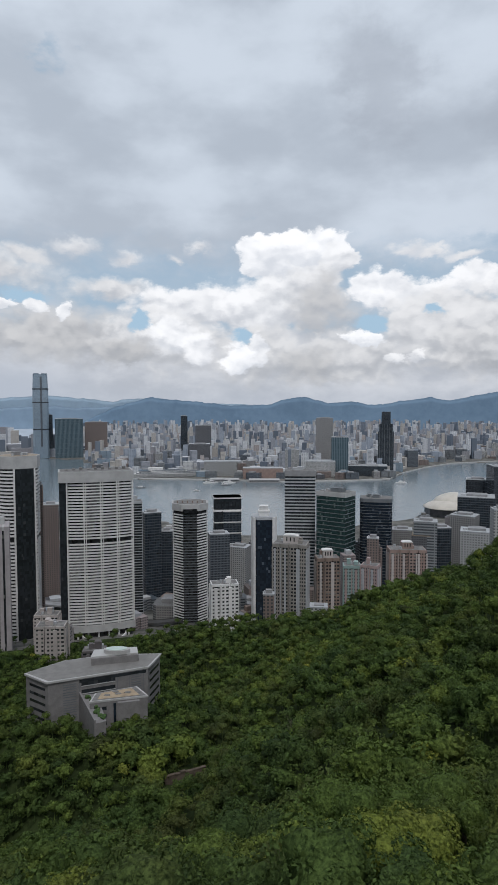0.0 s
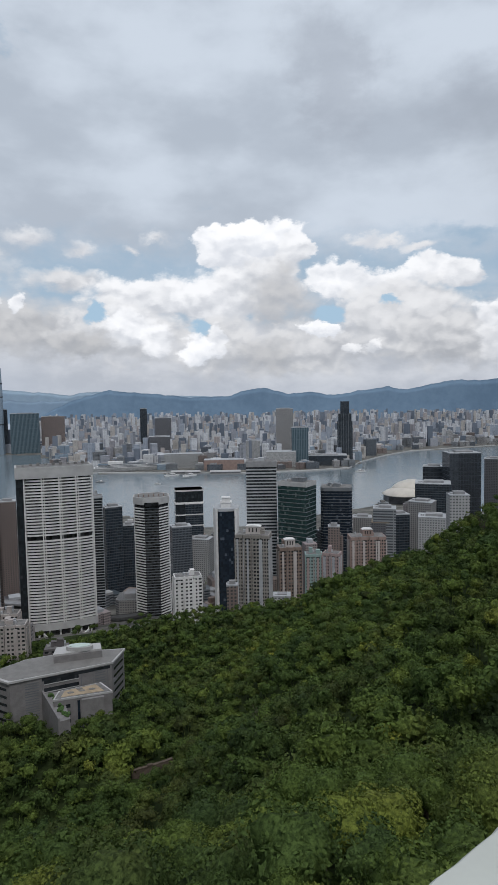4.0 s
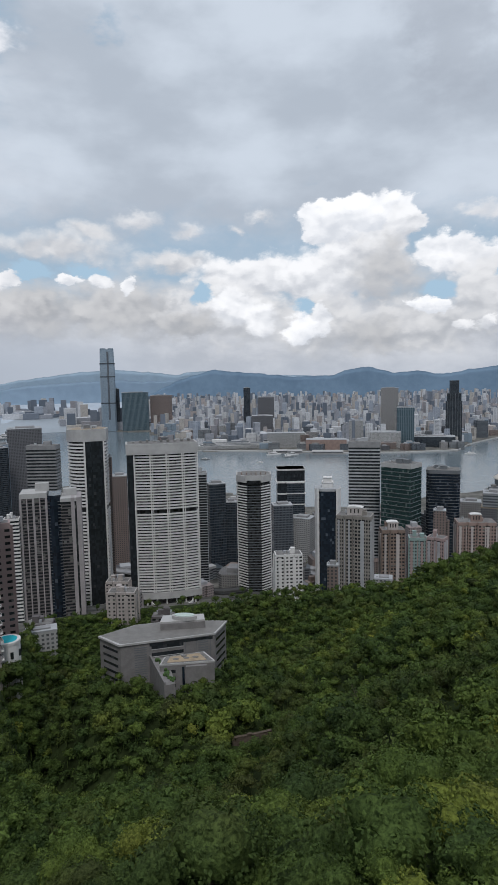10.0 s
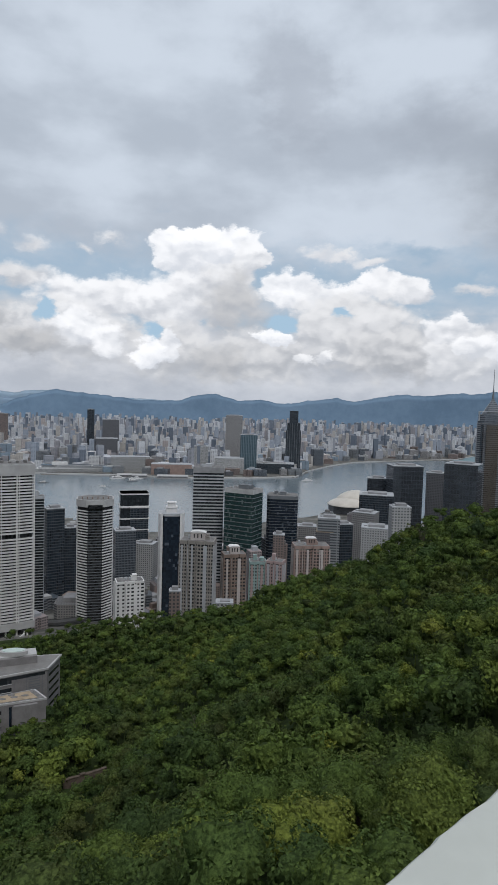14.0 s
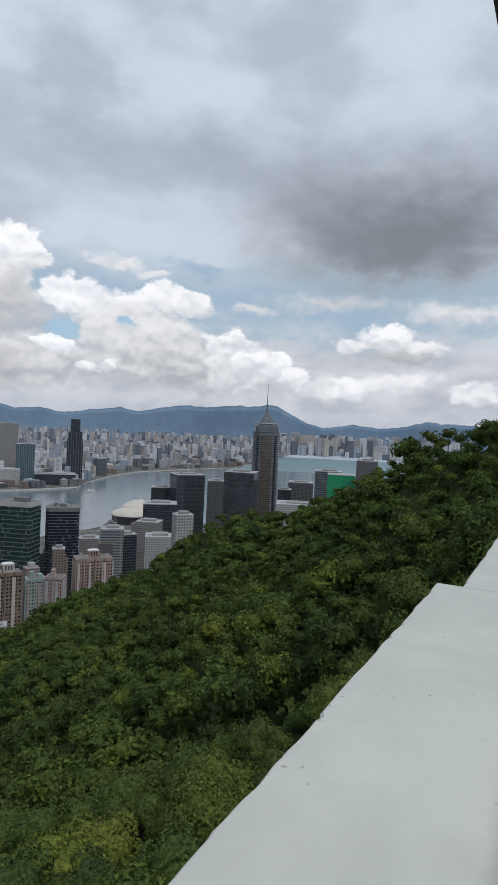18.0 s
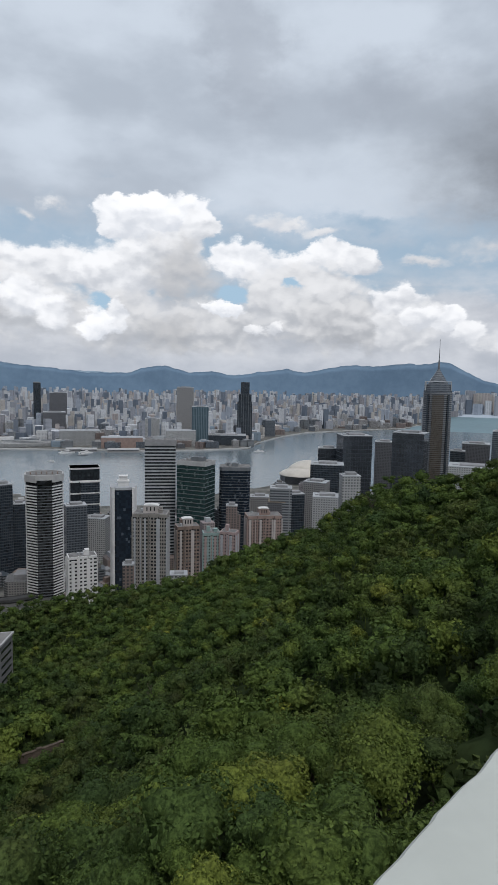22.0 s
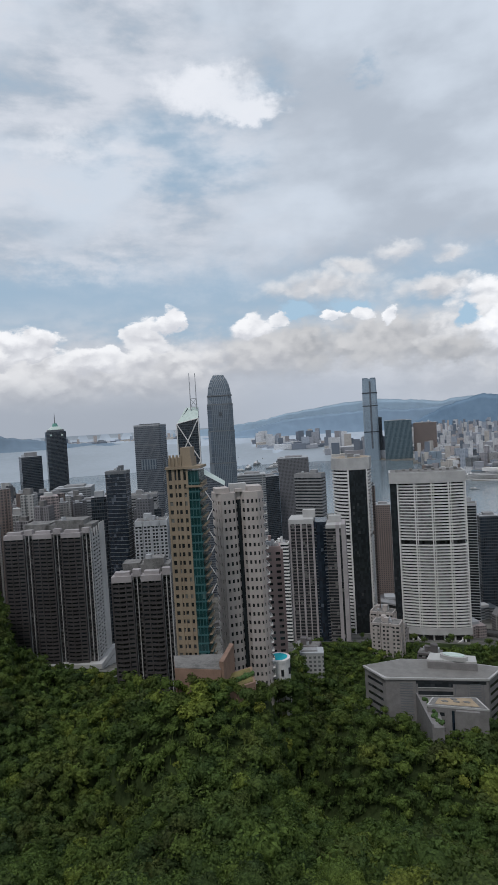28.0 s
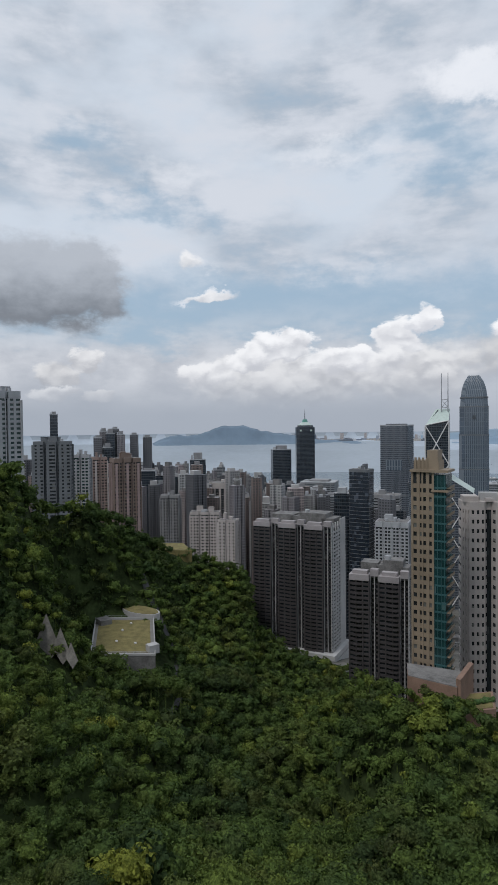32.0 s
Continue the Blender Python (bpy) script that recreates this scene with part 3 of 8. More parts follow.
def box(bm, x0, x1, y0, y1, z0, z1):
    v = [bm.verts.new(p) for p in ((x0, y0, z0), (x1, y0, z0), (x1, y1, z0), (x0, y1, z0), (x0, y0, z1), (x1, y0, z1), (x1, y1, z1), (x0, y1, z1))]
    for f in ((0, 3, 2, 1), (4, 5, 6, 7), (0, 1, 5, 4), (1, 2, 6, 5), (2, 3, 7, 6), (3, 0, 4, 7)):
        bm.faces.new([v[i] for i in f])
    return bm


def prism(bm, poly, z0, z1, top=1.0, shift=(0, 0)):
    """A plan raised from z0 to z1; top: the scale of its upper end."""
    lo = [bm.verts.new((x, y, z0)) for x, y in poly]
    hi = [bm.verts.new((x * top + shift[0], y * top + shift[1], z1)) for x, y in poly]
    n = len(poly)
    bm.faces.new(lo[::-1])
    bm.faces.new(hi)
    for i in range(n):
        bm.faces.new((lo[i], lo[(i + 1) % n], hi[(i + 1) % n], hi[i]))
    return bm


def rod(bm, a, b, r0, r1=None, n=6):
    a, b = Vector(a), Vector(b)
    r1 = r0 if r1 is None else r1
    q = (b - a).to_track_quat("Z", "Y")
    ring = [[bm.verts.new(p + q @ Vector((math.cos(k * math.tau / n) * r, math.sin(k * math.tau / n) * r, 0))) for k in range(n)] for p, r in ((a, r0), (b, r1))]
    bm.faces.new(ring[0][::-1])
    bm.faces.new(ring[1])
    for k in range(n):
        bm.faces.new((ring[0][k], ring[0][(k + 1) % n], ring[1][(k + 1) % n], ring[1][k]))
    return bm


def B():
    return bmesh.new()


def rect(w, d):
    return [(-w / 2, -d / 2), (w / 2, -d / 2), (w / 2, d / 2), (-w / 2, d / 2)]


def notched(w, d, n=3, depth=1.6, gap=0.16):
    """A block of flats: bays along front and back with slots between them."""
    pts = []
    step = w / n
    g = step * gap
    for side in (-1, 1):
        for i in range(n):
            a, b = -w / 2 + i * step, -w / 2 + (i + 1) * step
            row = [(a + (g if i else 0), d / 2), (b - (g if i < n - 1 else 0), d / 2)]
            if i < n - 1:
                row += [(b - g, d / 2 - depth), (b + g, d / 2 - depth)]
            pts += [(x * -side, y * side) for x, y in row]
    # counter-clockwise from the front row
    front = [(x, y) for x, y in pts[:len(pts) // 2]]
    back = [(x, y) for x, y in pts[len(pts) // 2:]]
    return front + back


def octagon(w, d, c=0.28):
    a, b, k = w / 2, d / 2, min(w, d) * c
    return [(-a + k, -b), (a - k, -b), (a, -b + k), (a, b - k), (a - k, b), (-a + k, b), (-a, b - k), (-a, -b + k)]


def bow(w, d, bulge, n=10):
    """A plan with a rounded front."""
    pts = [(-w / 2 + w * i / n, -d / 2 - bulge * (1 - (2 * i / n - 1) ** 2)) for i in range(n + 1)]
    return pts + [(w / 2, d / 2), (-w / 2, d / 2)]


def shrink(poly, by):
    xs, ys = [p[0] for p in poly], [p[1] for p in poly]
    w, d = max(xs) - min(xs), max(ys) - min(ys)
    kx, ky = (w - 2 * by) / w, (d - 2 * by) / d
    return [(x * kx, y * ky) for x, y in poly]


def along(poly, step, lo=0, hi=None):
    """Points spaced round a plan, with the heading of the side that they stand on."""
    out = []
    n = len(poly)
    for i in range(n)[lo:hi]:
        a, b = Vector(poly[i]), Vector(poly[(i + 1) % n])
        k = max(1, round((b - a).length / step))
        for j in range(k):
            p = a.lerp(b, j / k)
            out.append((p.x, p.y, math.atan2(b.y - a.y, b.x - a.x)))
    return out


def place(x, y, z, rot):
    return pose(x, y, z, 0, 0, rot)


def roof_clutter(parent, w, d, z, rng, wall, n=2, size=1.0):
    """Parapet-high plant rooms, tanks and pipes on a roof."""
    for i in range(n):
        a, b, h = w * rng.uniform(0.14, 0.3) * size, d * rng.uniform(0.25, 0.5) * size, rng.uniform(2.5, 5.5) * size
        x, y = rng.uniform(-0.3, 0.3) * w, rng.uniform(-0.2, 0.2) * d
        bm = box(B(), x - a / 2, x + a / 2, y - b / 2, y + b / 2, z, z + h)
        box(bm, x - a / 2 - 0.2, x + a / 2 + 0.2, y - b / 2 - 0.2, y + b / 2 + 0.2, z + h, z + h + 0.3)
        part("plant_room", bm, wall, parent)
    for i in range(n):
        x, y = rng.uniform(-0.4, 0.4) * w, rng.uniform(-0.35, 0.35) * d
        part("water_tank", rod(B(), (x, y, z), (x, y, z + 2.2), 1.3, 1.3, 10), M["lgrey"], parent)


def tower(name, label, x, y, rot, z0, z1, plan, wall, glass, floor=3.1, solid=0.45, step=0.0, proud=0.35, cap=2.0, clutter=2, pier=0.8, group="", capm=None, seed=1, stripe=None):
    """A tower: a glazed core, a band of wall at every floor, upright piers, a parapet and what stands on the roof."""
    rng = random.Random(seed)
    t = thing(name, label, "building", place(x, y, z0, rot), group)
    h = z1 - z0
    part("core", prism(B(), shrink(plan, proud), 0, h - 0.6), glass, t)
    n = max(2, int((h - cap) / floor))
    f = (h - cap) / n
    me = mesh_of("floor_band", prism(B(), plan, 0, f * solid), wall)
    for i in range(n):
        part("floor_band", me, None, t, at=(0, 0, i * f))
    if step:
        pm = mesh_of("pier", box(B(), -pier / 2, pier / 2, -0.08, proud + 0.05, 0, h - cap), wall)
        bay = mesh_of("bay", box(box(B(), -pier * 0.9, pier * 0.9, -0.75, proud + 0.05, 1.5, h - cap - 1.0), -pier * 0.55, pier * 0.55, -0.82, -0.7, 3.0, h - cap - 2.5), [stripe or wall])
        for k, (px, py, a) in enumerate(along(plan, step)):
            out = floor < 3.3 and pier < 2 and k % 3 == 1
            part("bay" if out else "pier", bay if out else pm, None, t, at=Matrix.Translation((px, py, 0)) @ Matrix.Rotation(a, 4, "Z"))
    xs, ys = [p[0] for p in plan], [p[1] for p in plan]
    w, d = max(xs) - min(xs), max(ys) - min(ys)
    bm = prism(B(), plan, h - cap, h)
    part("parapet", bm, capm or wall, t)
    deck = part("roof_deck", prism(B(), shrink(plan, 0.9), h, h + 0.05), M["roof"], t)
    roof_clutter(deck, w * 0.8, d * 0.8, h + 0.04, rng, wall, clutter)
    return t


def block(name, label, x, y, rot, z0, z1, w, d, skin, roofh=3.0, group="", steps=1, crown=None):
    """A building farther off: a body with its setbacks, a parapet and a plant room."""
    t = thing(name, label, "building", place(x, y, z0, rot), group)
    h = z1 - z0
    part("body", prism(B(), rect(w, d), 0, h), skin, t)
    rim = box(B(), -w / 2 - 0.2, w / 2 + 0.2, -d / 2 - 0.2, d / 2 + 0.2, h, h + 1.2)
    rim = part("parapet", rim, crown or M["lgrey"], t)
    if roofh:
        part("plant_room", box(B(), -w * 0.26, w * 0.3, -d * 0.28, d * 0.25, h + 1.2, h + 1.2 + roofh), crown or M["grey"], rim)
        part("roof_tank", box(B(), -w * 0.42, -w * 0.3, -d * 0.2, d * 0.1, h + 1.2, h + 1.2 + roofh * 0.6), M["lgrey"], rim)
    return t


# ---- land and water ----
def lerp_table(pairs, v):
    if v <= pairs[0][0]:
        return pairs[0][1]
    for (a, p), (b, q) in zip(pairs, pairs[1:]):
        if v <= b:
            return p + (q - p) * (v - a) / (b - a)
    return pairs[-1][1]


# tree line of the slopes round the eye: bearing, angle of the crest
CREST = ((-100, 3), (-82, 0.5), (-76, -2.7), (-73, -4.2), (-70, -5.8), (-66.5, -7.8), (-63.4, -9.9), (-59.7, -11.4), (-56, -12.8), (-53.9, -13.4), (-53.2, -18.2), (-50, -20.9),
         (-45, -22.4), (-38, -23.4), (-33, -23.9), (-30.5, -24.4), (-29, -23.8), (-27, -21.2), (-23, -21.5), (-20.5, -21.7), (-14, -21.9), (-9, -21.2), (-6, -20.5), (0, -19.8), (3.2, -19.6), (7.6, -19.1), (11.4, -16.8),
         (15.4, -15.2), (20, -13.5), (24.1, -10.6), (25.7, -9.0), (29.5, -8.3), (33.2, -8.1), (36.4, -5.9), (40.5, -4.1), (43.5, -1.4), (45.4, -0.2), (48.3, 0.5), (52, 2.2), (58, 4), (70, 6))
# and how far off the crest is
REACH = ((-100, 200), (-76, 300), (-70, 340), (-66, 380), (-60, 430), (-56, 450), (-53, 430), (-47, 400), (-43, 318), (-40, 230), (-35, 219), (-31.5, 224), (-30, 245), (-26, 470), (-20, 495), (-12, 500), (0, 470),
         (8, 430), (15, 385), (25, 330), (36, 265), (45, 220), (52, 180), (60, 150), (80, 120))
FOOT = ((-100, 60), (-75, 85), (-50, 105), (-20, 98), (-8, 85), (0, 72), (10, 52), (20, 46), (35, 42), (52, 38), (80, 35))
SHORE = ((-100, 2200), (-76, 1900), (-45, 1800), (-20, 1700), (-12, 1640), (-8, 1500), (-3, 1330), (5, 1330), (11, 1480), (15, 1560), (19, 1760), (22, 1760), (26, 1500), (40, 1400), (100, 1400))
COAST = ((-100, 11000), (-42, 10500), (-40, 8000), (-31, 6800), (-28, 5000), (-23.3, 5100), (-22.5, 3800), (-20, 3620), (-15.3, 3430), (-14, 2700), (-10.2, 2430), (-3, 2350), (3.2, 2290),
         (9, 2330), (13.3, 2430), (14.2, 2640), (16.5, 2950), (18.7, 3200), (22.6, 3420), (27.7, 3730), (30, 4300), (33, 5400), (60, 5600), (100, 6000))
CANOPY = 8.0


def polar(az, r):
    a = radians(az)
    return math.sin(a) * r, math.cos(a) * r


def crest_z(az, r):
    """Height of the tree tops on the slope below the eye."""
    far, near = lerp_table(REACH, az), lerp_table(FOOT, az)
    k = (r - near) / (far - near)
    steep = min(1.0, max(0.0, (az + 10) / 18))
    if r > 5:
        k += (math.log(r / near) / math.log(far / near) - k) * steep
    c = lerp_table(CREST, az)
    mean = sum(lerp_table(CREST, az + d) for d in (-8, -5, -2, 2, 5, 8)) / 6
    near_k = 1 - max(0.0, min(1.0, k)) ** 2
    e = -39 + (c + (mean - c) * near_k + 39) * k
    e = max(e, -58)
    # spurs and gullies between the foot and the crest
    q = max(0.0, min(1.0, k)) * (1 - max(0.0, min(1.0, k))) * 4
    x, y = polar(az, r)
    s = noise.noise(Vector((x * 0.016 + 0.01 * y, y * 0.009, 4))) * 17 + noise.noise(Vector((x * 0.034 + 0.02 * y, y * 0.024, 8))) * 9
    return 283 + r * math.tan(radians(e)) + s * q


def town_z(az, r):
    up = lerp_table(((-100, 1.5), (-70, 1.35), (-55, 1.1), (-40, 1.0), (60, 1.0)), az)
    return lerp_table(((380, 118), (450, 104), (520, 84), (620, 50), (740, 22), (900, 6), (1100, 4), (20000, 4)), r / up ** 0.8) 


PADS = ((-277, 125, 30, 177.5), (-300, 146, 14, 181.0))  # levelled plots: x, y, radius, height
MOUNDS = ((-70, 262, 40, 143.0), (-60, 238, 26, 143.5), (-36 * 4, 183, 24, 170.0))  # shoulders of the slope that carry buildings


def land_z(az, r):
    z = raw_land_z(az, r)
    x, y = polar(az, r)
    for px, py, pr, pz in PADS:
        d = math.hypot(x - px, y - py)
        if d < pr * 1.6:
            k = min(1.0, max(0.0, (pr * 1.6 - d) / (pr * 0.6)))
            z += (min(z, pz) - z) * k
    for px, py, pr, pz in MOUNDS:
        d = math.hypot(x - px, y - py)
        if d < pr * 1.7:
            k = min(1.0, max(0.0, (pr * 1.7 - d) / (pr * 0.9)))
            z += (max(z, pz) - z) * k * k * (3 - 2 * k)
    return z


def raw_land_z(az, r):
    if r < 14:
        return 272 - r * 1.4
    far = lerp_table(REACH, az)
    if r <= far:
        z = crest_z(az, r) - CANOPY
        if r < 40:
            z = max(z, 252 - r * 0.6)
    else:
        k = min(1.0, (r - far) / 70.0)
        k = k * k * (3 - 2 * k)
        top = 283 + far * math.tan(radians(lerp_table(CREST, az))) - CANOPY
        z = top + (town_z(az, r) - top) * k
    if r > lerp_table(SHORE, az) and r < lerp_table(COAST, az):
        return -6.0
    return z


def draw_in(x, y, z):
    """Beyond 3.7 km the distance is drawn in towards the eye, so that it keeps its angles and its place behind the town."""
    r = math.hypot(x, y)
    if r <= 3700:
        return Vector((x, y, z))
    k = (3700 + 1200 * (1 - math.exp(-(r - 3700) / 2600.0))) / r
    return Vector((x * k, y * k, 283 + (z - 283) * k))


def sheet(name, azs, rs, height, mats, pick=None):
    bm = B()
    rows = []
    for a in azs:
        row = []
        for r in rs:
            x, y = polar(a, r)
            row.append(bm.verts.new(draw_in(x, y, height(a, r))))
        rows.append(row)
    for i in range(len(azs) - 1):
        for j in range(len(rs) - 1):
            f = bm.faces.new((rows[i][j], rows[i][j + 1], rows[i + 1][j + 1], rows[i + 1][j]))
            f.smooth = True
            if pick:
                f.material_index = pick(azs[i], rs[j])
    bmesh.ops.recalc_face_normals(bm, faces=bm.faces)
    me = mesh_of(name, bm, mats)
    if me.polygons[0].normal.z < 0:
        me.flip_normals()
    return new(name, me)


azs = [-180 + i * 4 for i in range(23)] + [-88 + i for i in range(161)] + [76 + i * 4 for i in range(27)]
rs = [0.01, 8, 14, 25] + [40 + 12 * i for i in range(42)] + [560 + 30 * i for i in range(42)] + [1830 + 60 * i for i in range(36)] + [4100, 4500, 5000, 5600, 6400, 7500, 9000, 12000, 16000, 26000]
# Land past 4.4 km takes the third material, which has haze painted in.
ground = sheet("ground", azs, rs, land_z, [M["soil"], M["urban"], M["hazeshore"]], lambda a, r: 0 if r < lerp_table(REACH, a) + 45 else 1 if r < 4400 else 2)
tagged(ground, "wooded hillside running down to built-up harbour land", "ground", kind="structure")
water = sheet("water", [-180 + 4 * i for i in range(91)], [1150, 1400, 1800, 2300, 3000, 3700], lambda a, r: 0.0, M["water"])
# Past 3.7 km the reflected sky tone is painted into the water colour.
for a0, a1, tone, say in ((-180, 0, "far_water", "pale outer harbour water with the sky's reflection painted in"), (0, 180, "far_water_e", "grey-green eastern harbour water with a duller sky reflection painted in")):
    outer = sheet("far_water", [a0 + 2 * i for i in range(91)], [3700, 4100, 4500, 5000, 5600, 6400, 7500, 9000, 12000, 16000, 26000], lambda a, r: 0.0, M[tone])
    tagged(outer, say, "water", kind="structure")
tagged(water, "grey-green harbour water with a light chop", "water", kind="structure")


def ridge(name, label, line, r, mt, depth=900, base=0.0, rough=1.0):
    """A far range of hills: its crest line by bearing and angle, with spurs running down from it."""
    bm = B()
    n = int((line[-1][0] - line[0][0]) / 0.22)
    rows = []
    for i in range(n + 1):
        a = line[0][0] + (line[-1][0] - line[0][0]) * i / n
        e = lerp_table(line, a) + 0.10 * rough * noise.fractal(Vector((a * 1.1, r * 0.01, 0)), 0.8, 2.1, 4)
        top = 283 + r * math.tan(radians(e))
        row = []
        for j in range(9):
            k = j / 8
            rr = r - depth * (1 - k)
            x, y = polar(a, rr)
            s = noise.fractal(Vector((a * 0.45, k * 1.6, r * 0.02)), 0.9, 2.0, 4)
            z = base + (top - base) * (k ** 1.25) + s * 70 * rough * k * (1 - k) * 2
            row.append(bm.verts.new(draw_in(x, y, z)))
        x, y = polar(a, r + 500)
        row.append(bm.verts.new(draw_in(x, y, base)))
        rows.append(row)
    for i in range(n):
        for j in range(9):
            bm.faces.new((rows[i][j], rows[i + 1][j], rows[i + 1][j + 1], rows[i][j + 1])).smooth = True
    return tagged(new(name, mesh_of(name, bm, mt)), label, "hills", kind="structure")


MAIN_RIDGE = ((-16.5, -1.7), (-14, -0.6), (-12.7, 0.1), (-11, 0.55), (-9.3, 1.08), (-7.5, 0.84), (-4.6, 0.63), (-2.1, 0.3), (1.6, 0.3), (3.9, 0.97),
              (5.4, 1.07), (7, 0.6), (7.8, 0.5), (9.8, 0.65), (11.9, 0.25), (13.7, 0.58), (16.9, 1.0), (18.3, 0.7), (20.5, 1.05), (22.3, 1.45), (24.8, 1.36), (28, 1.68), (29, 1.6),
              (31.4, 1.86), (32.8, 1.08), (34.5, 0.22), (36.1, -0.1), (38.7, 0.33), (40.8, 0.1), (42.9, 0.2), (45.4, 0.86), (47.4, 0.74), (55, 0.5), (66, 0.2))
BACK_RIDGE = ((-40, -1.2), (-30, -0.3), (-27, 0.3), (-22, 0.96), (-18.5, 1.2), (-15.2, 0.93), (-12.7, 0.62), (-11.8, 0.84), (-10, 0.95), (-9, 1.0), (-4, 0.5), (2, 0.3), (8, 0.4), (14, 0.3))
ISLAND = ((-63.5, -2.0), (-62.5, -1.3), (-61.2, -0.8), (-58.5, -0.72), (-56.4, 0.06), (-54.2, 0.1), (-52.6, -0.36), (-50.5, -0.7), (-48, -1.2), (-44, -1.5), (-40, -1.9))
# The ranges carry their haze as painted colour, paler on the farther ones.
ridge("hills", "wooded hills with blue distance haze painted in, behind the far town", MAIN_RIDGE, 8600, M["hill"])
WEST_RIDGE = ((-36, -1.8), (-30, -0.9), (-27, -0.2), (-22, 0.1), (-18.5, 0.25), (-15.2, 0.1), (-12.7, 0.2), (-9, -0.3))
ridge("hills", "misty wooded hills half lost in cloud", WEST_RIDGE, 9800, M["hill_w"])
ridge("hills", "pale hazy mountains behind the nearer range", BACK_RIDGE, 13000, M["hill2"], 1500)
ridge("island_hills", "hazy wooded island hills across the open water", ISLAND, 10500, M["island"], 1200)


# ---- the town below and across the water ----
def site(x, y):
    """Foot of a building, a little below the ground."""
    return round(land_z(math.degrees(math.atan2(x, y)), math.hypot(x, y)) - 3.0, 1)


def arc(cx, cy, r, a0, a1, n):
    return [(cx + r * math.cos(radians(a0 + (a1 - a0) * i / n)), cy + r * math.sin(radians(a0 + (a1 - a0) * i / n))) for i in range(n + 1)]


def bands(t, plan, z0, z1, n, solid, mt, name="floor_band", skip=()):
    f = (z1 - z0) / n
    me = mesh_of(name, prism(B(), plan, 0, f * solid), mt)
    for i in range(n):
        if i not in skip:
            part(name, me, None, t, at=(0, 0, z0 + i * f))
    return f


M["black_glass"] = glazing("black_glass", (0.012, 0.013, 0.015), share=0.03, light=(0.06, 0.06, 0.06), rough=0.2)


def bowed_tower(x, y, rot, z1, w, d):
    """White banded tower with a bowed front, five ribs, a dark plant floor half-way and a round drive at its foot."""
    z0 = site(x, y)
    t = thing("apartment_tower", "white banded tower with a bowed front and upright ribs", "building", place(x, y, z0, rot))
    h = z1 - z0
    foot, cap = 16.0, 11.0
    plan = bow(w * 0.9, d, 4.6, 16)
    plan = [(px + w * 0.05, py) for px, py in plan]
    core = shrink(plan, 1.7)
    part("core", prism(B(), core, 2, h - 1), M["black_glass"], t)
    n = 48
    bands(t, plan, foot + 6, h - cap, n, 0.46, M["white"], skip=(28,))
    for k in range(5):
        i = k / 4
        px = -w * 0.4 + w * 0.9 * i
        py = -d / 2 - 4.6 * (1 - (2 * i - 1) ** 2)
        part("rib", box(B(), px - 0.6, px + 0.6, py - 0.9, py + 1.2, foot + 4, h - cap), M["white"], t)
        if 0 < k < 4:
            part("rib", box(B(), px + 1.7, px + 2.3, py - 0.7, py + 1.2, foot + 4, h - cap), M["white"], t)
    part("glass_flank", box(B(), -w / 2, -w * 0.4, -d / 2 + 0.6, d / 2, foot + 2, h - cap), M["dark"], t, "dark glass flank")
    part("roof_band", prism(B(), [(px * 1.02, py * 1.02) for px, py in bow(w, d, 4.6, 16)], h - cap, h), M["cap"], t, "plain pale grey roof band")
    part("roof_deck", prism(B(), shrink(bow(w, d, 4.6, 16), 1.0), h, h + 0.05), M["roof"], t)
    for k in range(9):
        px = -w * 0.4 + k * w * 0.1
        part("roof_plant", box(B(), px - 1.4, px + 1.4, -3, 1.5 + (k % 3), h + 0.05, h + 1.2 + (k * 7 % 3) * 0.7), M["roof"], t)
    part("foot_band", prism(B(), [(px * 1.03, py * 1.05) for px, py in plan], foot - 2, foot + 5), M["cap"], t, "pale band over the open ground floor")
    for k in range(7):
        px = -w * 0.42 + w * 0.84 * k / 6
        part("column", rod(B(), (px, -d / 2 - 2.5 * (1 - (2 * k / 6 - 1) ** 2), 0), (px, -d / 2 - 2.5 * (1 - (2 * k / 6 - 1) ** 2), foot - 1.5), 0.9, 0.9, 8), M["white"], t)
    ring = thing("ramp", "round white drive ramp at the foot of the tower", "ramp", place(x, y, z0, rot))
    for i, (zz, rr) in enumerate(((2.5, 1.0), (8.0, 0.86))):
        outer = arc(w * 0.08, -d / 2, w * 0.36 * rr, 180, 360, 20)
        inner = arc(w * 0.08, -d / 2, w * 0.36 * rr - 1.2, 360, 180, 20)
        part("kerb_wall", prism(B(), outer + inner, zz, zz + 3.0), M["white"], ring)
        part("deck", prism(B(), outer, zz - 0.6, zz), M["roof"], ring)
    for k in range(5):
        a = radians(200 + k * 35)
        part("column", rod(B(), (w * 0.08 + math.cos(a) * w * 0.3, -d / 2 + math.sin(a) * w * 0.3, 0), (w * 0.08 + math.cos(a) * w * 0.3, -d / 2 + math.sin(a) * w * 0.3, 7.5), 0.6), M["cap"], ring)


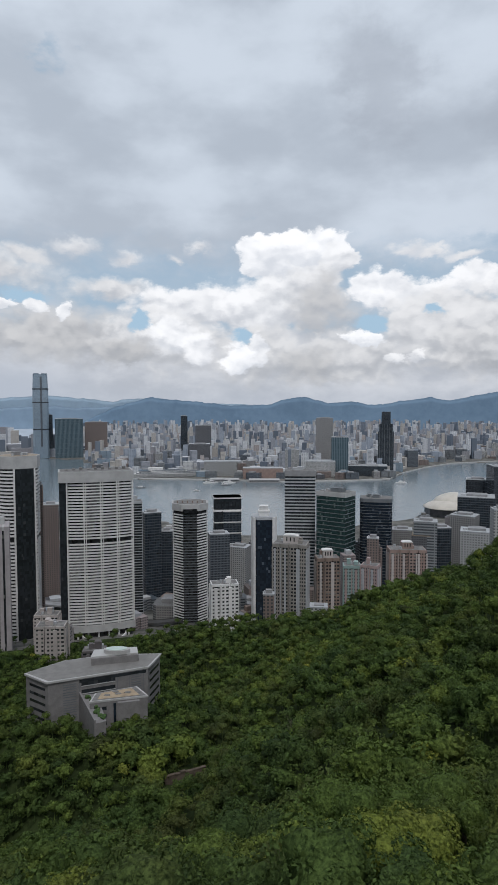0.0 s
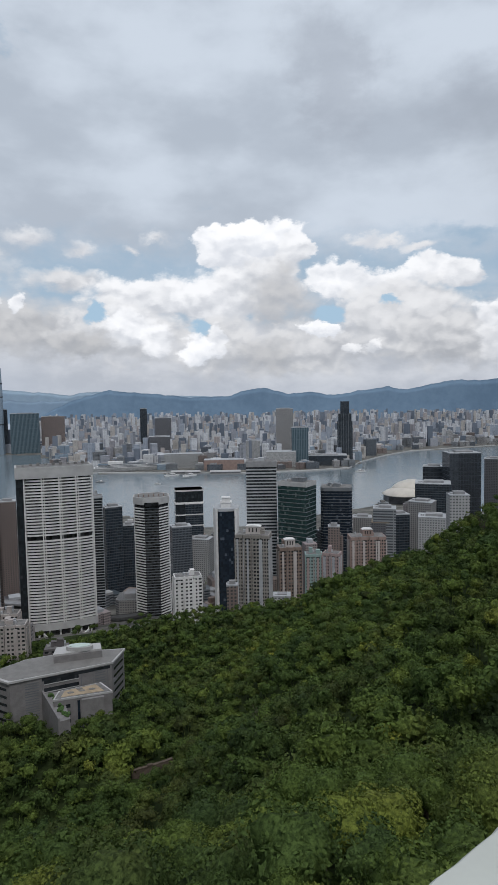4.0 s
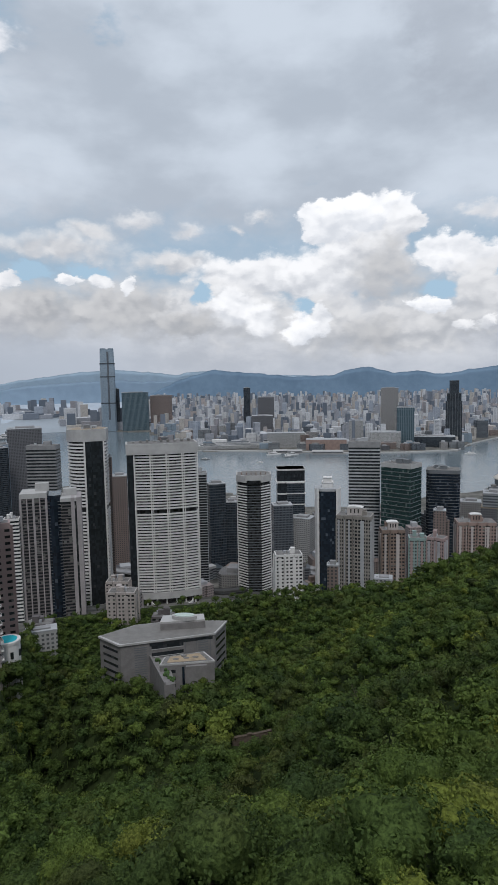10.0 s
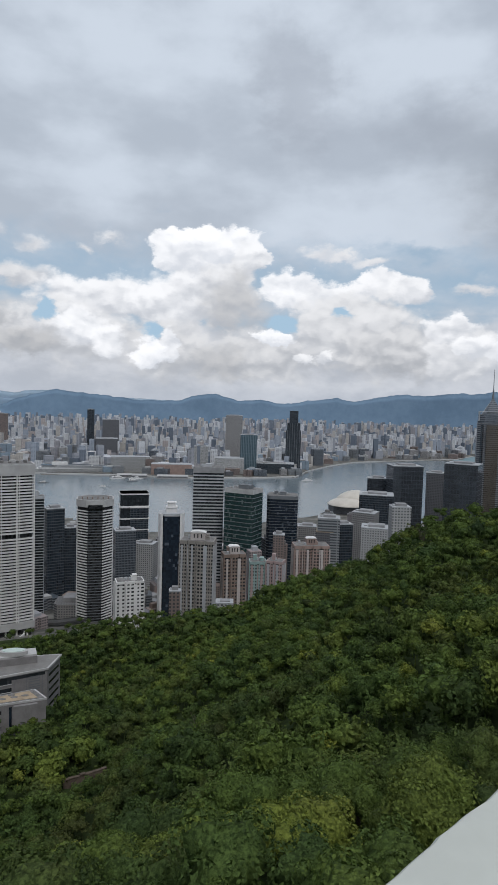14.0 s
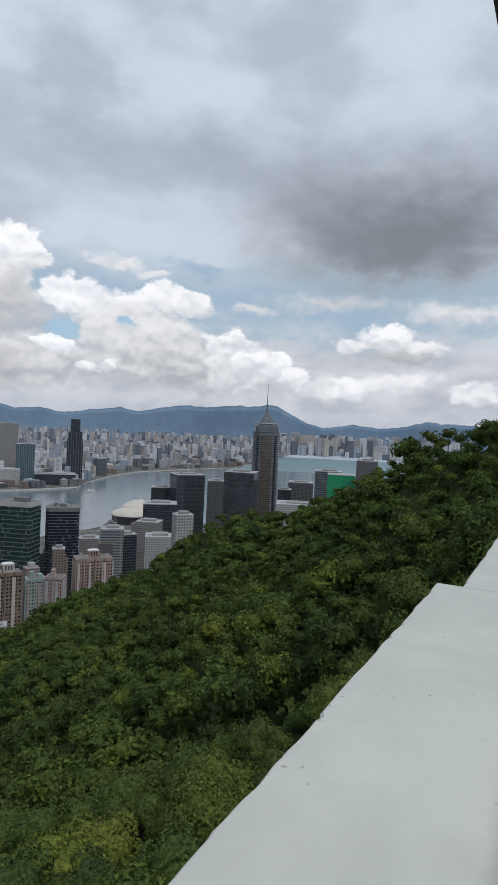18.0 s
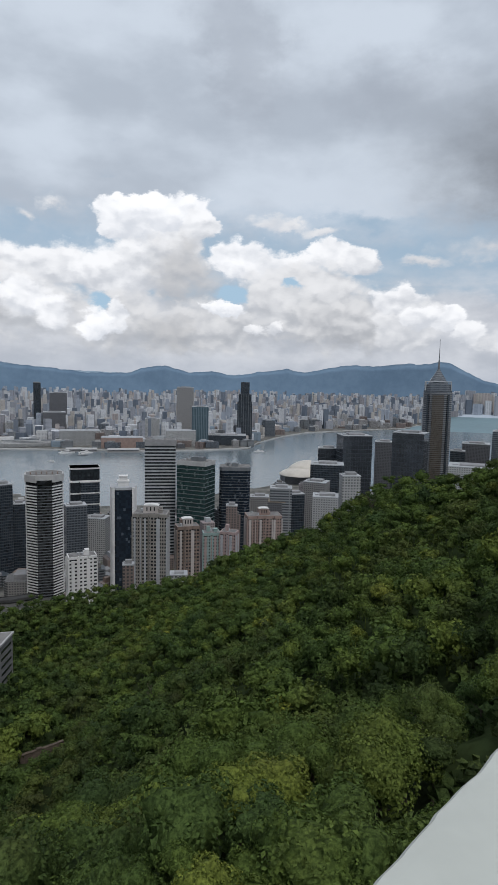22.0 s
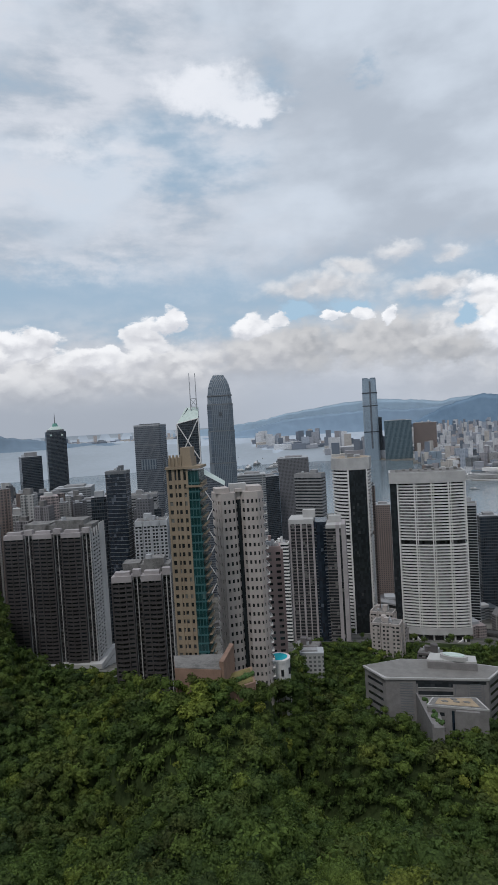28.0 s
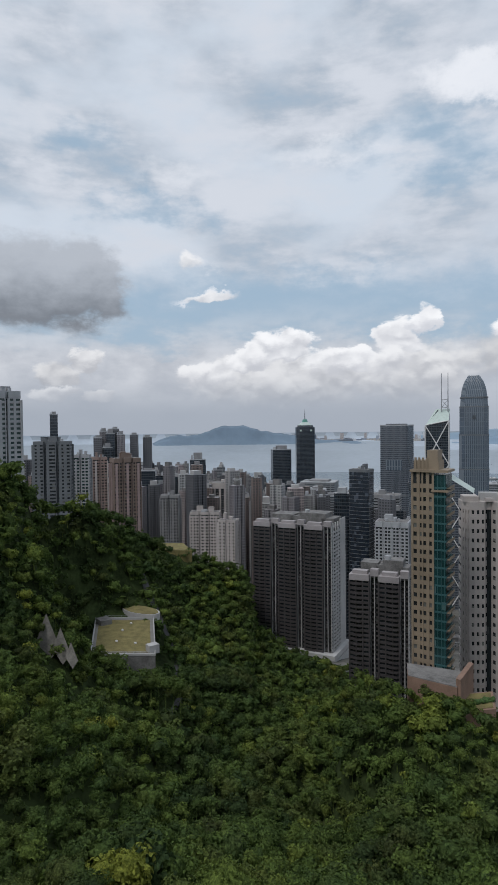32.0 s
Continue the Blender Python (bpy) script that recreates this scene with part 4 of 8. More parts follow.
def round_tower(x, y, rot, z1, w, d):
    """White banded tower with a half-round side and a tall dark glass panel."""
    z0 = site(x, y)
    t = thing("apartment_tower", "round white banded tower with a tall dark glass panel", "building", place(x, y, z0, rot))
    h, cap, foot = z1 - z0, 13.0, 8.0
    r = w * 0.48
    plan = arc(-w * 0.02, 0, r, 180, 262, 9) + [(w * 0.44, -r * 0.72), (w * 0.5, r * 0.3), (w * 0.3, r), (-w * 0.3, r)]
    part("core", prism(B(), [(a * 0.93, b * 0.93) for a, b in plan], 0, h - 1), M["black_glass"], t)
    bands(t, plan, foot + 2, h - cap, 48, 0.48, M["white"], skip=(28,))
    a, b = Vector(plan[9]), Vector(plan[10])
    u = (b - a).normalized()
    nrm = Vector((u.y, -u.x))
    p0, p1 = a + u * 0.6, b - u * 2.4
    quad = [p0 + nrm * 0.5, p1 + nrm * 0.5, p1 - nrm * 1.0, p0 - nrm * 1.0]
    part("glass_panel", prism(B(), [(q.x, q.y) for q in quad], foot - 2, h - cap), M["dark"], t, "tall panel of dark reflecting glass")
    for q in (p0, p1):
        part("rib", prism(B(), [((q + u * s + nrm * e).x, (q + u * s + nrm * e).y) for s, e in ((-0.8, 0.7), (0.8, 0.7), (0.8, -1), (-0.8, -1))], foot - 2, h - cap), M["white"], t)
    part("roof_band", prism(B(), [(px * 1.03, py * 1.03) for px, py in plan], h - cap, h), M["cap"], t, "plain pale grey roof band")
    part("roof_deck", prism(B(), shrink(plan, 1.0), h, h + 0.05), M["gold"], t)
    roof_clutter(t, w * 0.7, w * 0.6, h + 0.05, random.Random(3), M["grey"], 4, 0.7)
    part("foot_band", prism(B(), [(px * 1.04, py * 1.04) for px, py in plan], foot - 5, foot), M["cap"], t)


def slit_tower(x, y, rot, z1, w, d):
    """Twin slab: window grid, a deep dark glazed slot, then a plain-edged slab."""
    z0 = site(x, y)
    t = thing("apartment_tower", "mauve-grey twin slab with a deep dark slot", "building", place(x, y, z0, rot))
    h = z1 - z0
    a, b = -w / 2, -w / 2 + w * 0.42
    part("core", box(B(), a + 0.4, b - 0.4, -d / 2 + 0.5, d / 2, 0, h - 4), M["win"], t)
    me = mesh_of("floor_band", box(B(), a, b, -d / 2, d / 2, 0, 1.05), M["taupe"])
    n = int((h - 6) / 3.0)
    for i in range(n + 1):
        part("floor_band", me, None, t, at=(0, 0, i * (h - 6) / n))
    for k in range(5):
        px = a + (b - a) * k / 4
        wd = 0.5 if k % 2 else 0.9
        part("pier", box(B(), px - wd, px + wd, -d / 2 - 0.25, d / 2 + 0.2, 0, h - 3), M["mauve"], t)
    part("parapet", box(B(), a - 0.6, b + 0.6, -d / 2 - 0.3, d / 2 + 0.3, h - 4.4, h), M["cap"], t)
    part("plant_room", box(B(), a + (b - a) * 0.55, b + 2, -2, 5, h, h + 7), M["cap"], t)
    c = -w / 2 + w * 0.66
    part("glass_slot", prism(B(), [(b + 0.4, -d / 2 + 2.5), ((b + c) / 2, -d / 2 - 0.5), (c, -d / 2 + 2.5), (c, d / 2), (b + 0.4, d / 2)], 0, h - 3), M["blue"], t, "dark rounded glass bay")
    for i in range(n):
        part("slot_band", box(B(), b + 0.2, c + 0.1, -d / 2 + 1.2, -d / 2 + 3.4, i * (h - 6) / n, i * (h - 6) / n + 0.5), M["dgrey"], t)
    e = w / 2
    hh = h - 5
    part("slab_core", box(B(), c + 0.3, e - 0.3, -d / 2 - 3.6, d / 2, 0, hh - 3), M["win"], t)
    me = mesh_of("floor_band", box(B(), c, c + (e - c) * 0.5, -d / 2 - 4, d / 2, 0, 1.1), M["taupe"])
    for i in range(n):
        part("floor_band", me, None, t, at=(0, 0, i * (hh - 4) / n))
    part("end_wall", box(B(), c + (e - c) * 0.5, c + (e - c) * 0.68, -d / 2 - 4.6, d / 2, 0, hh), M["mauve"], t, "plain pale end wall")
    part("end_wall", box(B(), c + (e - c) * 0.78, e, -d / 2 - 4.6, d / 2, 0, hh), M["mauve"], t, "plain pale end wall")
    part("parapet", box(B(), c - 0.3, e, -d / 2 - 4.3, d / 2, hh - 3.5, hh - 0.3), M["cap"], t)
    part("plant_room", box(B(), c + 2, e - 4, -3, 4, hh, hh + 6), M["cap"], t)


def bay_block(x, y, rot, z1, w, d, bays=3, foot=None, side=True, floors=33, label=""):
    """Dark tiled flats: projecting bays with balconies, pale window strips between them and a white crown."""
    z0 = site(x, y)
    t = thing("apartment_block", label, "building", place(x, y, z0, rot))
    h = z1 - z0
    base = 12.0 if foot is None else foot
    part("core", box(B(), -w / 2 + 0.5, w / 2 - 0.5, -d / 2 + 1.2, d / 2, 0, h - 4), M["win"], t)
    f = (h - base - 5) / floors
    cell = w / bays
    bay_w, strip = cell * 0.68, cell * 0.32
    band = mesh_of("floor_band", box(B(), -bay_w / 2, bay_w / 2, -2.2, 1.6, 0, f * 0.52), M["brown"])
    slab = mesh_of("balcony", box(box(B(), -bay_w * 0.2, bay_w * 0.2, -3.3, -1.5, 0, 0.22), -bay_w * 0.2, bay_w * 0.2, -3.35, -3.2, 0.2, 1.05), M["brown"])
    bar = mesh_of("strip_band", box(B(), -strip / 2, strip / 2, -0.1, 1.5, 0, f * 0.28), M["brown"])
    for k in range(bays):
        cx = -w / 2 + cell * k + bay_w / 2
        part("bay", box(B(), cx - bay_w / 2 + 0.3, cx + bay_w / 2 - 0.3, -d / 2 - 1.7, -d / 2 + 1.3, base, h - 5), M["dark"], t, "dark glazed bay")
        for i in range(floors):
            part("floor_band", band, None, t, at=(cx, -d / 2, base + i * f))
            part("balcony", slab, None, t, at=(cx + bay_w * (0.18 if k % 2 else -0.12), -d / 2 + 0.3, base + i * f))
        for q in (-0.5, -0.17, 0.17, 0.5):
            part("pier", box(B(), cx + q * bay_w - 0.35, cx + q * bay_w + 0.35, -d / 2 - 2.5, -d / 2, base, h - 4.5), M["brown"], t)
        sx = cx + bay_w / 2 + strip / 2
        for i in range(floors):
            part("strip_band", bar, None, t, at=(sx, -d / 2 + 0.4, base + i * f))
        for q in (-1, 0, 1):
            part("white_pier", box(B(), sx + q * strip * 0.42 - 0.24, sx + q * strip * 0.42 + 0.24, -d / 2 - 0.5, -d / 2 + 1.4, base, h - 1.5), M["cap"], t, "pale upright pier")
        part("crown", box(box(B(), cx - bay_w / 2, cx + bay_w / 2, -d / 2 - 2.7, -d / 2 + 4, h - 5, h - 1.6), cx - bay_w * 0.36, cx + bay_w * 0.4, -d / 2 - 1.2, -d / 2 + 3, h - 1.6, h + 0.4), M["mauve"], t, "pale stepped crown over the bay")
        part("crown_post", box(B(), sx - strip * 0.42, sx + strip * 0.42, -d / 2 - 0.8, -d / 2 + 3, h - 2.5, h + 1.5), M["mauve"], t)
    part("roof_deck", box(B(), -w / 2 + 0.6, w / 2 - 0.6, -d / 2 + 1, d / 2 - 0.2, h - 4, h - 3.2), M["roof"], t)
    if side:
        # flank: pale wall with two columns of dark windows
        part("flank_wall", box(B(), w / 2 - 0.5, w / 2 + 0.2, d * 0.1, d / 2, base, h + 1.2), M["cap"], t, "plain pale flank wall")
        me = mesh_of("flank_band", box(B(), w / 2 - 0.6, w / 2 + 0.1, -d / 2 + 1, d * 0.1, 0, f * 0.45), M["cap"])
        for i in range(floors):
            part("flank_band", me, None, t, at=(0, 0, base + i * f))
        for q in (-0.42, -0.22, -0.05):
            part("flank_pier", box(B(), w / 2 - 0.6, w / 2 + 0.25, d * q - 0.8, d * q + 0.8, base, h), M["cap"], t)
    for i, (a, b, c) in enumerate(((-0.36, 0.3, 6.5), (0.02, 0.34, 8.5), (0.3, 0.16, 5.0), (-0.1, 0.12, 5.5))):
        part("plant_room", box(B(), a * w, a * w + b * w, -d * 0.12, d * 0.42, h - 3.2, h - 3.2 + c), M["roof"], t)
    part("roof_tank", rod(B(), (w * 0.1, 0, h + 5.3), (w * 0.1, 0, h + 7.5), 1.8, 1.8, 12), M["lgrey"], t)
    if base > 3:
        part("podium", box(B(), -w / 2 - 2, w / 2 + 3, -d / 2 - 5, d / 2 + 2, 0, base - 5.5), M["cap"], t)
        part("podium_band", box(B(), -w / 2 - 2.6, w / 2 + 3.6, -d / 2 - 5.6, d / 2 + 2.4, base - 4, base - 0.2), M["cap"], t, "pale band round the podium")
        part("podium_recess", box(B(), -w / 2 - 1, w / 2 + 2, -d / 2 - 4, d / 2 + 1, base - 5.6, base - 3.9), M["black"], t)
        for k in range(7):
            px = -w / 2 + (w + 1) * k / 6
            part("column", box(B(), px - 0.5, px + 0.5, -d / 2 - 5.3, -d / 2 - 4.3, base - 5.6, base - 3.9), M["cap"], t)


def corner_tower(x, y, rot, z1, w, d):
    """Slim sand-coloured tower: small windows, a teal glazed corner with balconies, a stepped crown."""
    z0 = site(x, y)
    t = thing("apartment_tower", "slim sand-coloured tower with a teal glazed corner", "building", place(x, y, z0, rot))
    h = z1 - z0
    n = 27
    f = (h - 4) / n
    a, m, b = -w / 2, w * 0.1, w / 2
    part("core", box(B(), a + 0.35, m, -d / 2 + 0.35, d / 2 - 0.3, 0, h - 1), M["win"], t)
    me = mesh_of("floor_band", box(B(), a, m + 0.2, -d / 2, d / 2, 0, f * 0.5), M["gold"])
    for i in range(n):
        part("floor_band", me, None, t, at=(0, 0, i * f))
    for k, wd in ((0.0, 0.35), (0.3, 0.6), (0.5, 0.3), (0.75, 0.6), (1.0, 0.4)):
        px = a + (m - a) * k
        part("pier", box(B(), px - wd, px + wd, -d / 2 - 0.12, -d / 2 + 0.5, 0, h - 1), M["gold"], t)
    for k in range(4):
        py = -d / 2 + d * k / 3.2
        part("pier", box(B(), a - 0.12, a + 0.5, py, py + 1.6, 0, h - 1), M["gold"], t)
    part("glazed_corner", box(B(), m + 0.2, b - 0.6, -d / 2 + 0.2, d / 2, 0, h - 2), M["teal_glass"], t, "teal glazed corner")
    tb = mesh_of("teal_band", box(B(), m + 0.1, b - 0.4, -d / 2 + 0.02, d / 2 - 0.2, 0, 0.7), surf_teal)
    mu = mesh_of("mullion", box(B(), -0.09, 0.09, -d / 2 - 0.02, -d / 2 + 0.3, 0, h - 2), surf_teal)
    bal = mesh_of("balcony", box(box(B(), b - 1.1, b + 0.9, -d / 2 + 1, d / 2 - 2, 0, 0.25), b + 0.8, b + 0.92, -d / 2 + 1, d / 2 - 2, 0.25, 1.15), M["gold"])
    for i in range(n):
        part("teal_band", tb, None, t, at=(0, 0, i * f))
        part("balcony", bal, None, t, at=(0, 0, i * f))
    for k in range(4):
        part("mullion", mu, None, t, at=(m + 0.4 + (b - m - 1.4) * k / 3, 0, 0))
    part("cornice", box(B(), a - 0.7, b + 0.4, -d / 2 - 0.7, d / 2 + 0.5, h - 1.2, h - 0.2), M["gold"], t)
    part("cornice", box(B(), m - 0.6, b + 0.5, -d / 2 - 0.6, d / 2, h - 8.8, h - 8.0), M["gold"], t)
    part("crown", box(box(B(), a + 0.5, a + w * 0.75, -d / 2 + 0.8, d / 2 - 1, h - 0.2, h + 3.4), a + w * 0.42, a + w * 0.72, -d / 2 + 1, d / 2 - 2, h + 3.4, h + 7.5), M["gold"], t, "stepped sand-coloured crown")
    for k in range(4):
        px = a + 0.9 + k * w * 0.11
        part("crown_fin", box(B(), px, px + 0.7, -d / 2 + 0.4, -d / 2 + 1.2, h - 0.2, h + 4.6), M["gold"], t)


surf_teal = surf("teal_panel", (0.04, 0.115, 0.12), 0.45, var=0.08)


def winged_tower(x, y, rot, z1, w, d):
    """Cream flats with angled wings and a ladder of balconies on the flank."""
    z0 = site(x, y)
    t = thing("apartment_tower", "cream tiled apartment tower with small dark windows", "building", place(x, y, z0, rot))
    h = z1 - z0
    plan = [(-w / 2, -d * 0.1), (-w * 0.38, -d * 0.42), (-w * 0.1, -d * 0.36), (-w * 0.04, -d * 0.2), (w * 0.04, -d * 0.2), (w * 0.1, -d * 0.36), (w * 0.36, -d / 2), (w / 2, -d * 0.34), (w / 2, d / 2), (-w / 2, d / 2)]
    n = 31
    f = (h - 4) / n
    part("core", prism(B(), [(a * 0.965, b * 0.965) for a, b in plan], 0, h - 1), M["win"], t)
    bands(t, plan, 0, h - 4, n, 0.58, M["cream"])
    for px, py, ang in along(plan, 2.0, 0, 7):
        part("pier", box(B(), 0, 1.05, -0.1, 0.6, 0, h - 3), M["cream"], t, at=Matrix.Translation((px, py, 0)) @ Matrix.Rotation(ang, 4, "Z"))
    bal = mesh_of("balcony", box(box(B(), w / 2 - 0.2, w / 2 + 1.3, -d * 0.33, d * 0.2, 0, 0.3), w / 2 + 1.2, w / 2 + 1.32, -d * 0.33, d * 0.2, 0.3, 1.25), M["white"])
    for i in range(n):
        part("balcony", bal, None, t, at=(0, 0, i * f + 0.3))
    part("stair_slot", box(B(), -1.1, 1.1, -d * 0.2 - 0.12, -d * 0.2 + 1, 4, h - 4), M["dark"], t, "dark glazed stair slot")
    part("parapet", prism(B(), [(a * 1.01, b * 1.01) for a, b in plan], h - 4, h - 0.5), M["cream"], t)
    for a, b in ((-0.48, -0.2), (0.18, 0.48)):
        part("parapet_raise", box(B(), a * w, b * w, -d * 0.34, d * 0.3, h - 0.5, h + 1.8), M["cream"], t)
    part("arch", box(B(), -w * 0.07, w * 0.07, -d * 0.3, -d * 0.1, h - 0.5, h + 1.0), M["cream"], t)
    part("plant_room", box(B(), -w * 0.15, w * 0.2, 0, d * 0.3, h - 0.5, h + 3), M["cap"], t)


def prism_tower(x, y, rot, z1, w, d):
    """Faceted glass tower of stepped triangular shafts with white cross-bracing and twin masts."""
    z0 = site(x, y)
    t = thing("office_tower", "faceted dark glass tower with white cross braces and twin masts", "building", place(x, y, z0, rot))
    h = z1 - z0
    a = w / 2
    mod = h / 5.2
    sq = [(-a, -a), (a, -a), (a, a), (-a, a)]
    # four triangular shafts ending at their own heights with sloping glass tops
    tops = (3.0, 4.0, 2.0, 5.2)
    for i in range(4):
        p, q = sq[i], sq[(i + 1) % 4]
        zt = mod * tops[i]
        bm = B()
        lo = [bm.verts.new((*v, 0)) for v in (p, q, (0, 0))]
        hi = [bm.verts.new((*v, zz)) for v, zz in ((p, zt - mod * 0.45), (q, zt - mod * 0.45), ((0, 0), zt))]
        bm.faces.new(lo[::-1])
        bm.faces.new(hi)
        for k in range(3):
            bm.faces.new((lo[k], lo[(k + 1) % 3], hi[(k + 1) % 3], hi[k]))
        bmesh.ops.recalc_face_normals(bm, faces=bm.faces)
        part("shaft", bm, M["c_grey"], t)
    # the tall front shaft that shows above the rest
    zt = h
    bm = B()
    lo = [bm.verts.new((*v, 0)) for v in ((-a * 0.98, -a * 1.01), (a * 0.98, -a * 1.01), (a * 0.98, a * 0.2), (-a * 0.98, a * 0.2))]
    hi = [bm.verts.new((*v, zz)) for v, zz in (((-a * 0.98, -a * 1.01), zt - mod * 0.42), ((a * 0.98, -a * 1.01), zt - mod * 0.3), ((a * 0.98, a * 0.2), zt), ((-a * 0.2, a * 0.2), zt))]
    bm.faces.new(lo[::-1])
    for k in range(4):
        bm.faces.new((lo[k], lo[(k + 1) % 4], hi[(k + 1) % 4], hi[k]))
    f = bm.faces.new(hi)
    bmesh.ops.recalc_face_normals(bm, faces=bm.faces)
    part("front_shaft", bm, M["c_dark"], t)
    cap = B()
    e = 0.5
    q = [(-a * 0.98, -a * 1.01, zt - mod * 0.42), (a * 0.98, -a * 1.01, zt - mod * 0.3), (a * 0.98, a * 0.2, zt), (-a * 0.2, a * 0.2, zt)]
    lo = [cap.verts.new((px, py, pz + 0.1)) for px, py, pz in q]
    hi = [cap.verts.new((px, py, pz + e)) for px, py, pz in q]
    cap.faces.new(lo[::-1])
    cap.faces.new(hi)
    for k in range(4):
        cap.faces.new((lo[k], lo[(k + 1) % 4], hi[(k + 1) % 4], hi[k]))
    part("sloping_roof", cap, M["pale_green"], t, "pale green-white sloping glass roof")
    yb = -a * 1.01 - 0.5
    zl, zr = zt - mod * 0.42, zt - mod * 0.3
    for (pa, pb) in (((-a, yb, zl), (a, yb, zl - mod)), ((a, yb, zr), (-a, yb, zl - mod)), ((-a, yb, zl - mod), (a, yb, zl - 2 * mod)), ((a, yb, zl - mod), (-a, yb, zl - 2 * mod)),
                     ((-a, yb, zl - 2 * mod), (a, yb, zl - 3 * mod)), ((a, yb, zl - 2 * mod), (-a, yb, zl - 3 * mod)), ((-a, yb, zl), (a, yb, zr)), ((-a, yb, 0), (-a, yb, zl)), ((a, yb, 0), (a, yb, zr))):
        part("brace", rod(B(), pa, pb, 0.9, 0.9, 6), M["white"], t, "white brace")
    zq = h - 118
    bm = B()
    q0 = [(a, -a * 0.9), (a * 3.0, -a * 0.5), (a * 3.0, a), (a, a)]
    lo = [bm.verts.new((*v, 0)) for v in q0]
    hi = [bm.verts.new((*v, zz)) for v, zz in zip(q0, (zq + 14, zq - 8, zq - 4, zq + 18))]
    bm.faces.new(lo[::-1])
    bm.faces.new(hi)
    for k in range(4):
        bm.faces.new((lo[k], lo[(k + 1) % 4], hi[(k + 1) % 4], hi[k]))
    part("lower_shaft", bm, M["c_grey"], t)
    bm = B()
    lo = [bm.verts.new((*v, zz)) for v, zz in zip(q0, (zq + 14.2, zq - 7.8, zq - 3.8, zq + 18.2))]
    hi = [bm.verts.new((v.co.x, v.co.y, v.co.z + 0.6)) for v in lo]
    bm.faces.new(lo[::-1])
    bm.faces.new(hi)
    for k in range(4):
        bm.faces.new((lo[k], lo[(k + 1) % 4], hi[(k + 1) % 4], hi[k]))
    part("lower_roof", bm, M["pale_green"], t, "pale sloping glass roof")
    for k in range(3):
        za, zb = zq - 8 - k * mod, zq - 8 - (k + 1) * mod
        for pa, pb in (((a, -a * 0.9 - 0.5, za), (a * 3, -a * 0.5 - 0.5, zb)), ((a * 3, -a * 0.5 - 0.5, za), (a, -a * 0.9 - 0.5, zb))):
            part("brace", rod(B(), pa, pb, 0.9, 0.9, 6), M["white"], t, "white brace")
    part("brace", rod(B(), (a * 3, -a * 0.5 - 0.5, 0), (a * 3, -a * 0.5 - 0.5, zq - 8), 0.9, 0.9, 6), M["white"], t, "white brace")
    for px in (a * 0.3, a * 0.85):
        part("mast", rod(B(), (px, -a * 0.2, zt - 4), (px, -a * 0.2, zt + 54), 0.9, 0.45, 8), M["lgrey"], t)
    for zz in (2, 14):
        part("mast_tie", rod(B(), (a * 0.3, -a * 0.2, zt + zz), (a * 0.85, -a * 0.2, zt + zz), 0.5), M["lgrey"], t)
    for s in (1, -1):
        part("mast_tie", rod(B(), (a * 0.3, -a * 0.2, zt + (2 if s > 0 else 14)), (a * 0.85, -a * 0.2, zt + (14 if s > 0 else 2)), 0.4), M["lgrey"], t)


M["pale_green"] = surf("pale_green_cladding", (0.46, 0.54, 0.50), 0.4, var=0.06)
M["copper"] = surf("green_copper_roof", (0.12, 0.30, 0.25), 0.6, var=0.1)


def crowned_tower(x, y, rot, z1, w, d):
    """Tall silver tower that steps in and curves together at the top round a tall slit."""
    z0 = site(x, y)
    t = thing("office_tower", "tall silver tower with a rounded stepped crown", "building", place(x, y, z0, rot))
    h = z1 - z0
    base = octagon(w, w, 0.16)
    steps = ((0, 1.0), (0.40, 0.985), (0.62, 0.96), (0.80, 0.92), (0.86, 0.88), (0.90, 0.82), (0.935, 0.73), (0.965, 0.6), (0.985, 0.46))
    for (a, k), (b, k2) in zip(steps, steps[1:] + ((0.997, 0.40),)):
        part("shaft", prism(B(), [(px * k, py * k) for px, py in base], a * h, b * h, (k2 / k) if a >= 0.8 else 1.0), M["c_silver"], t)
        if a < 0.85:
            part("belt", prism(B(), [(px * k * 1.01, py * k * 1.01) for px, py in base], b * h - 3, b * h), M["dgrey"], t)
    part("slit", prism(B(), [(-w * 0.05, -w * 0.5), (w * 0.05, -w * 0.5), (w * 0.05, 0), (-w * 0.05, 0)], h * 0.72, h * 0.955, 0.62, (0, 0)), M["c_dark"], t, "dark central slit")
    for sx in (-1, 1):
        for q in (0.12, 0.3):
            part("fin", rod(B(), (sx * w * q, -w * 0.455, h * 0.80), (sx * w * q * 0.62, -w * 0.28, h * 0.995), 0.8, 0.6, 5), M["lgrey"], t)
    for k in range(12):
        a = k * math.tau / 12
        part("claw", rod(B(), (math.cos(a) * w * 0.22, math.sin(a) * w * 0.22, h * 0.98), (math.cos(a) * w * 0.17, math.sin(a) * w * 0.17, h + 1), 0.8, 0.4, 5), M["lgrey"], t)


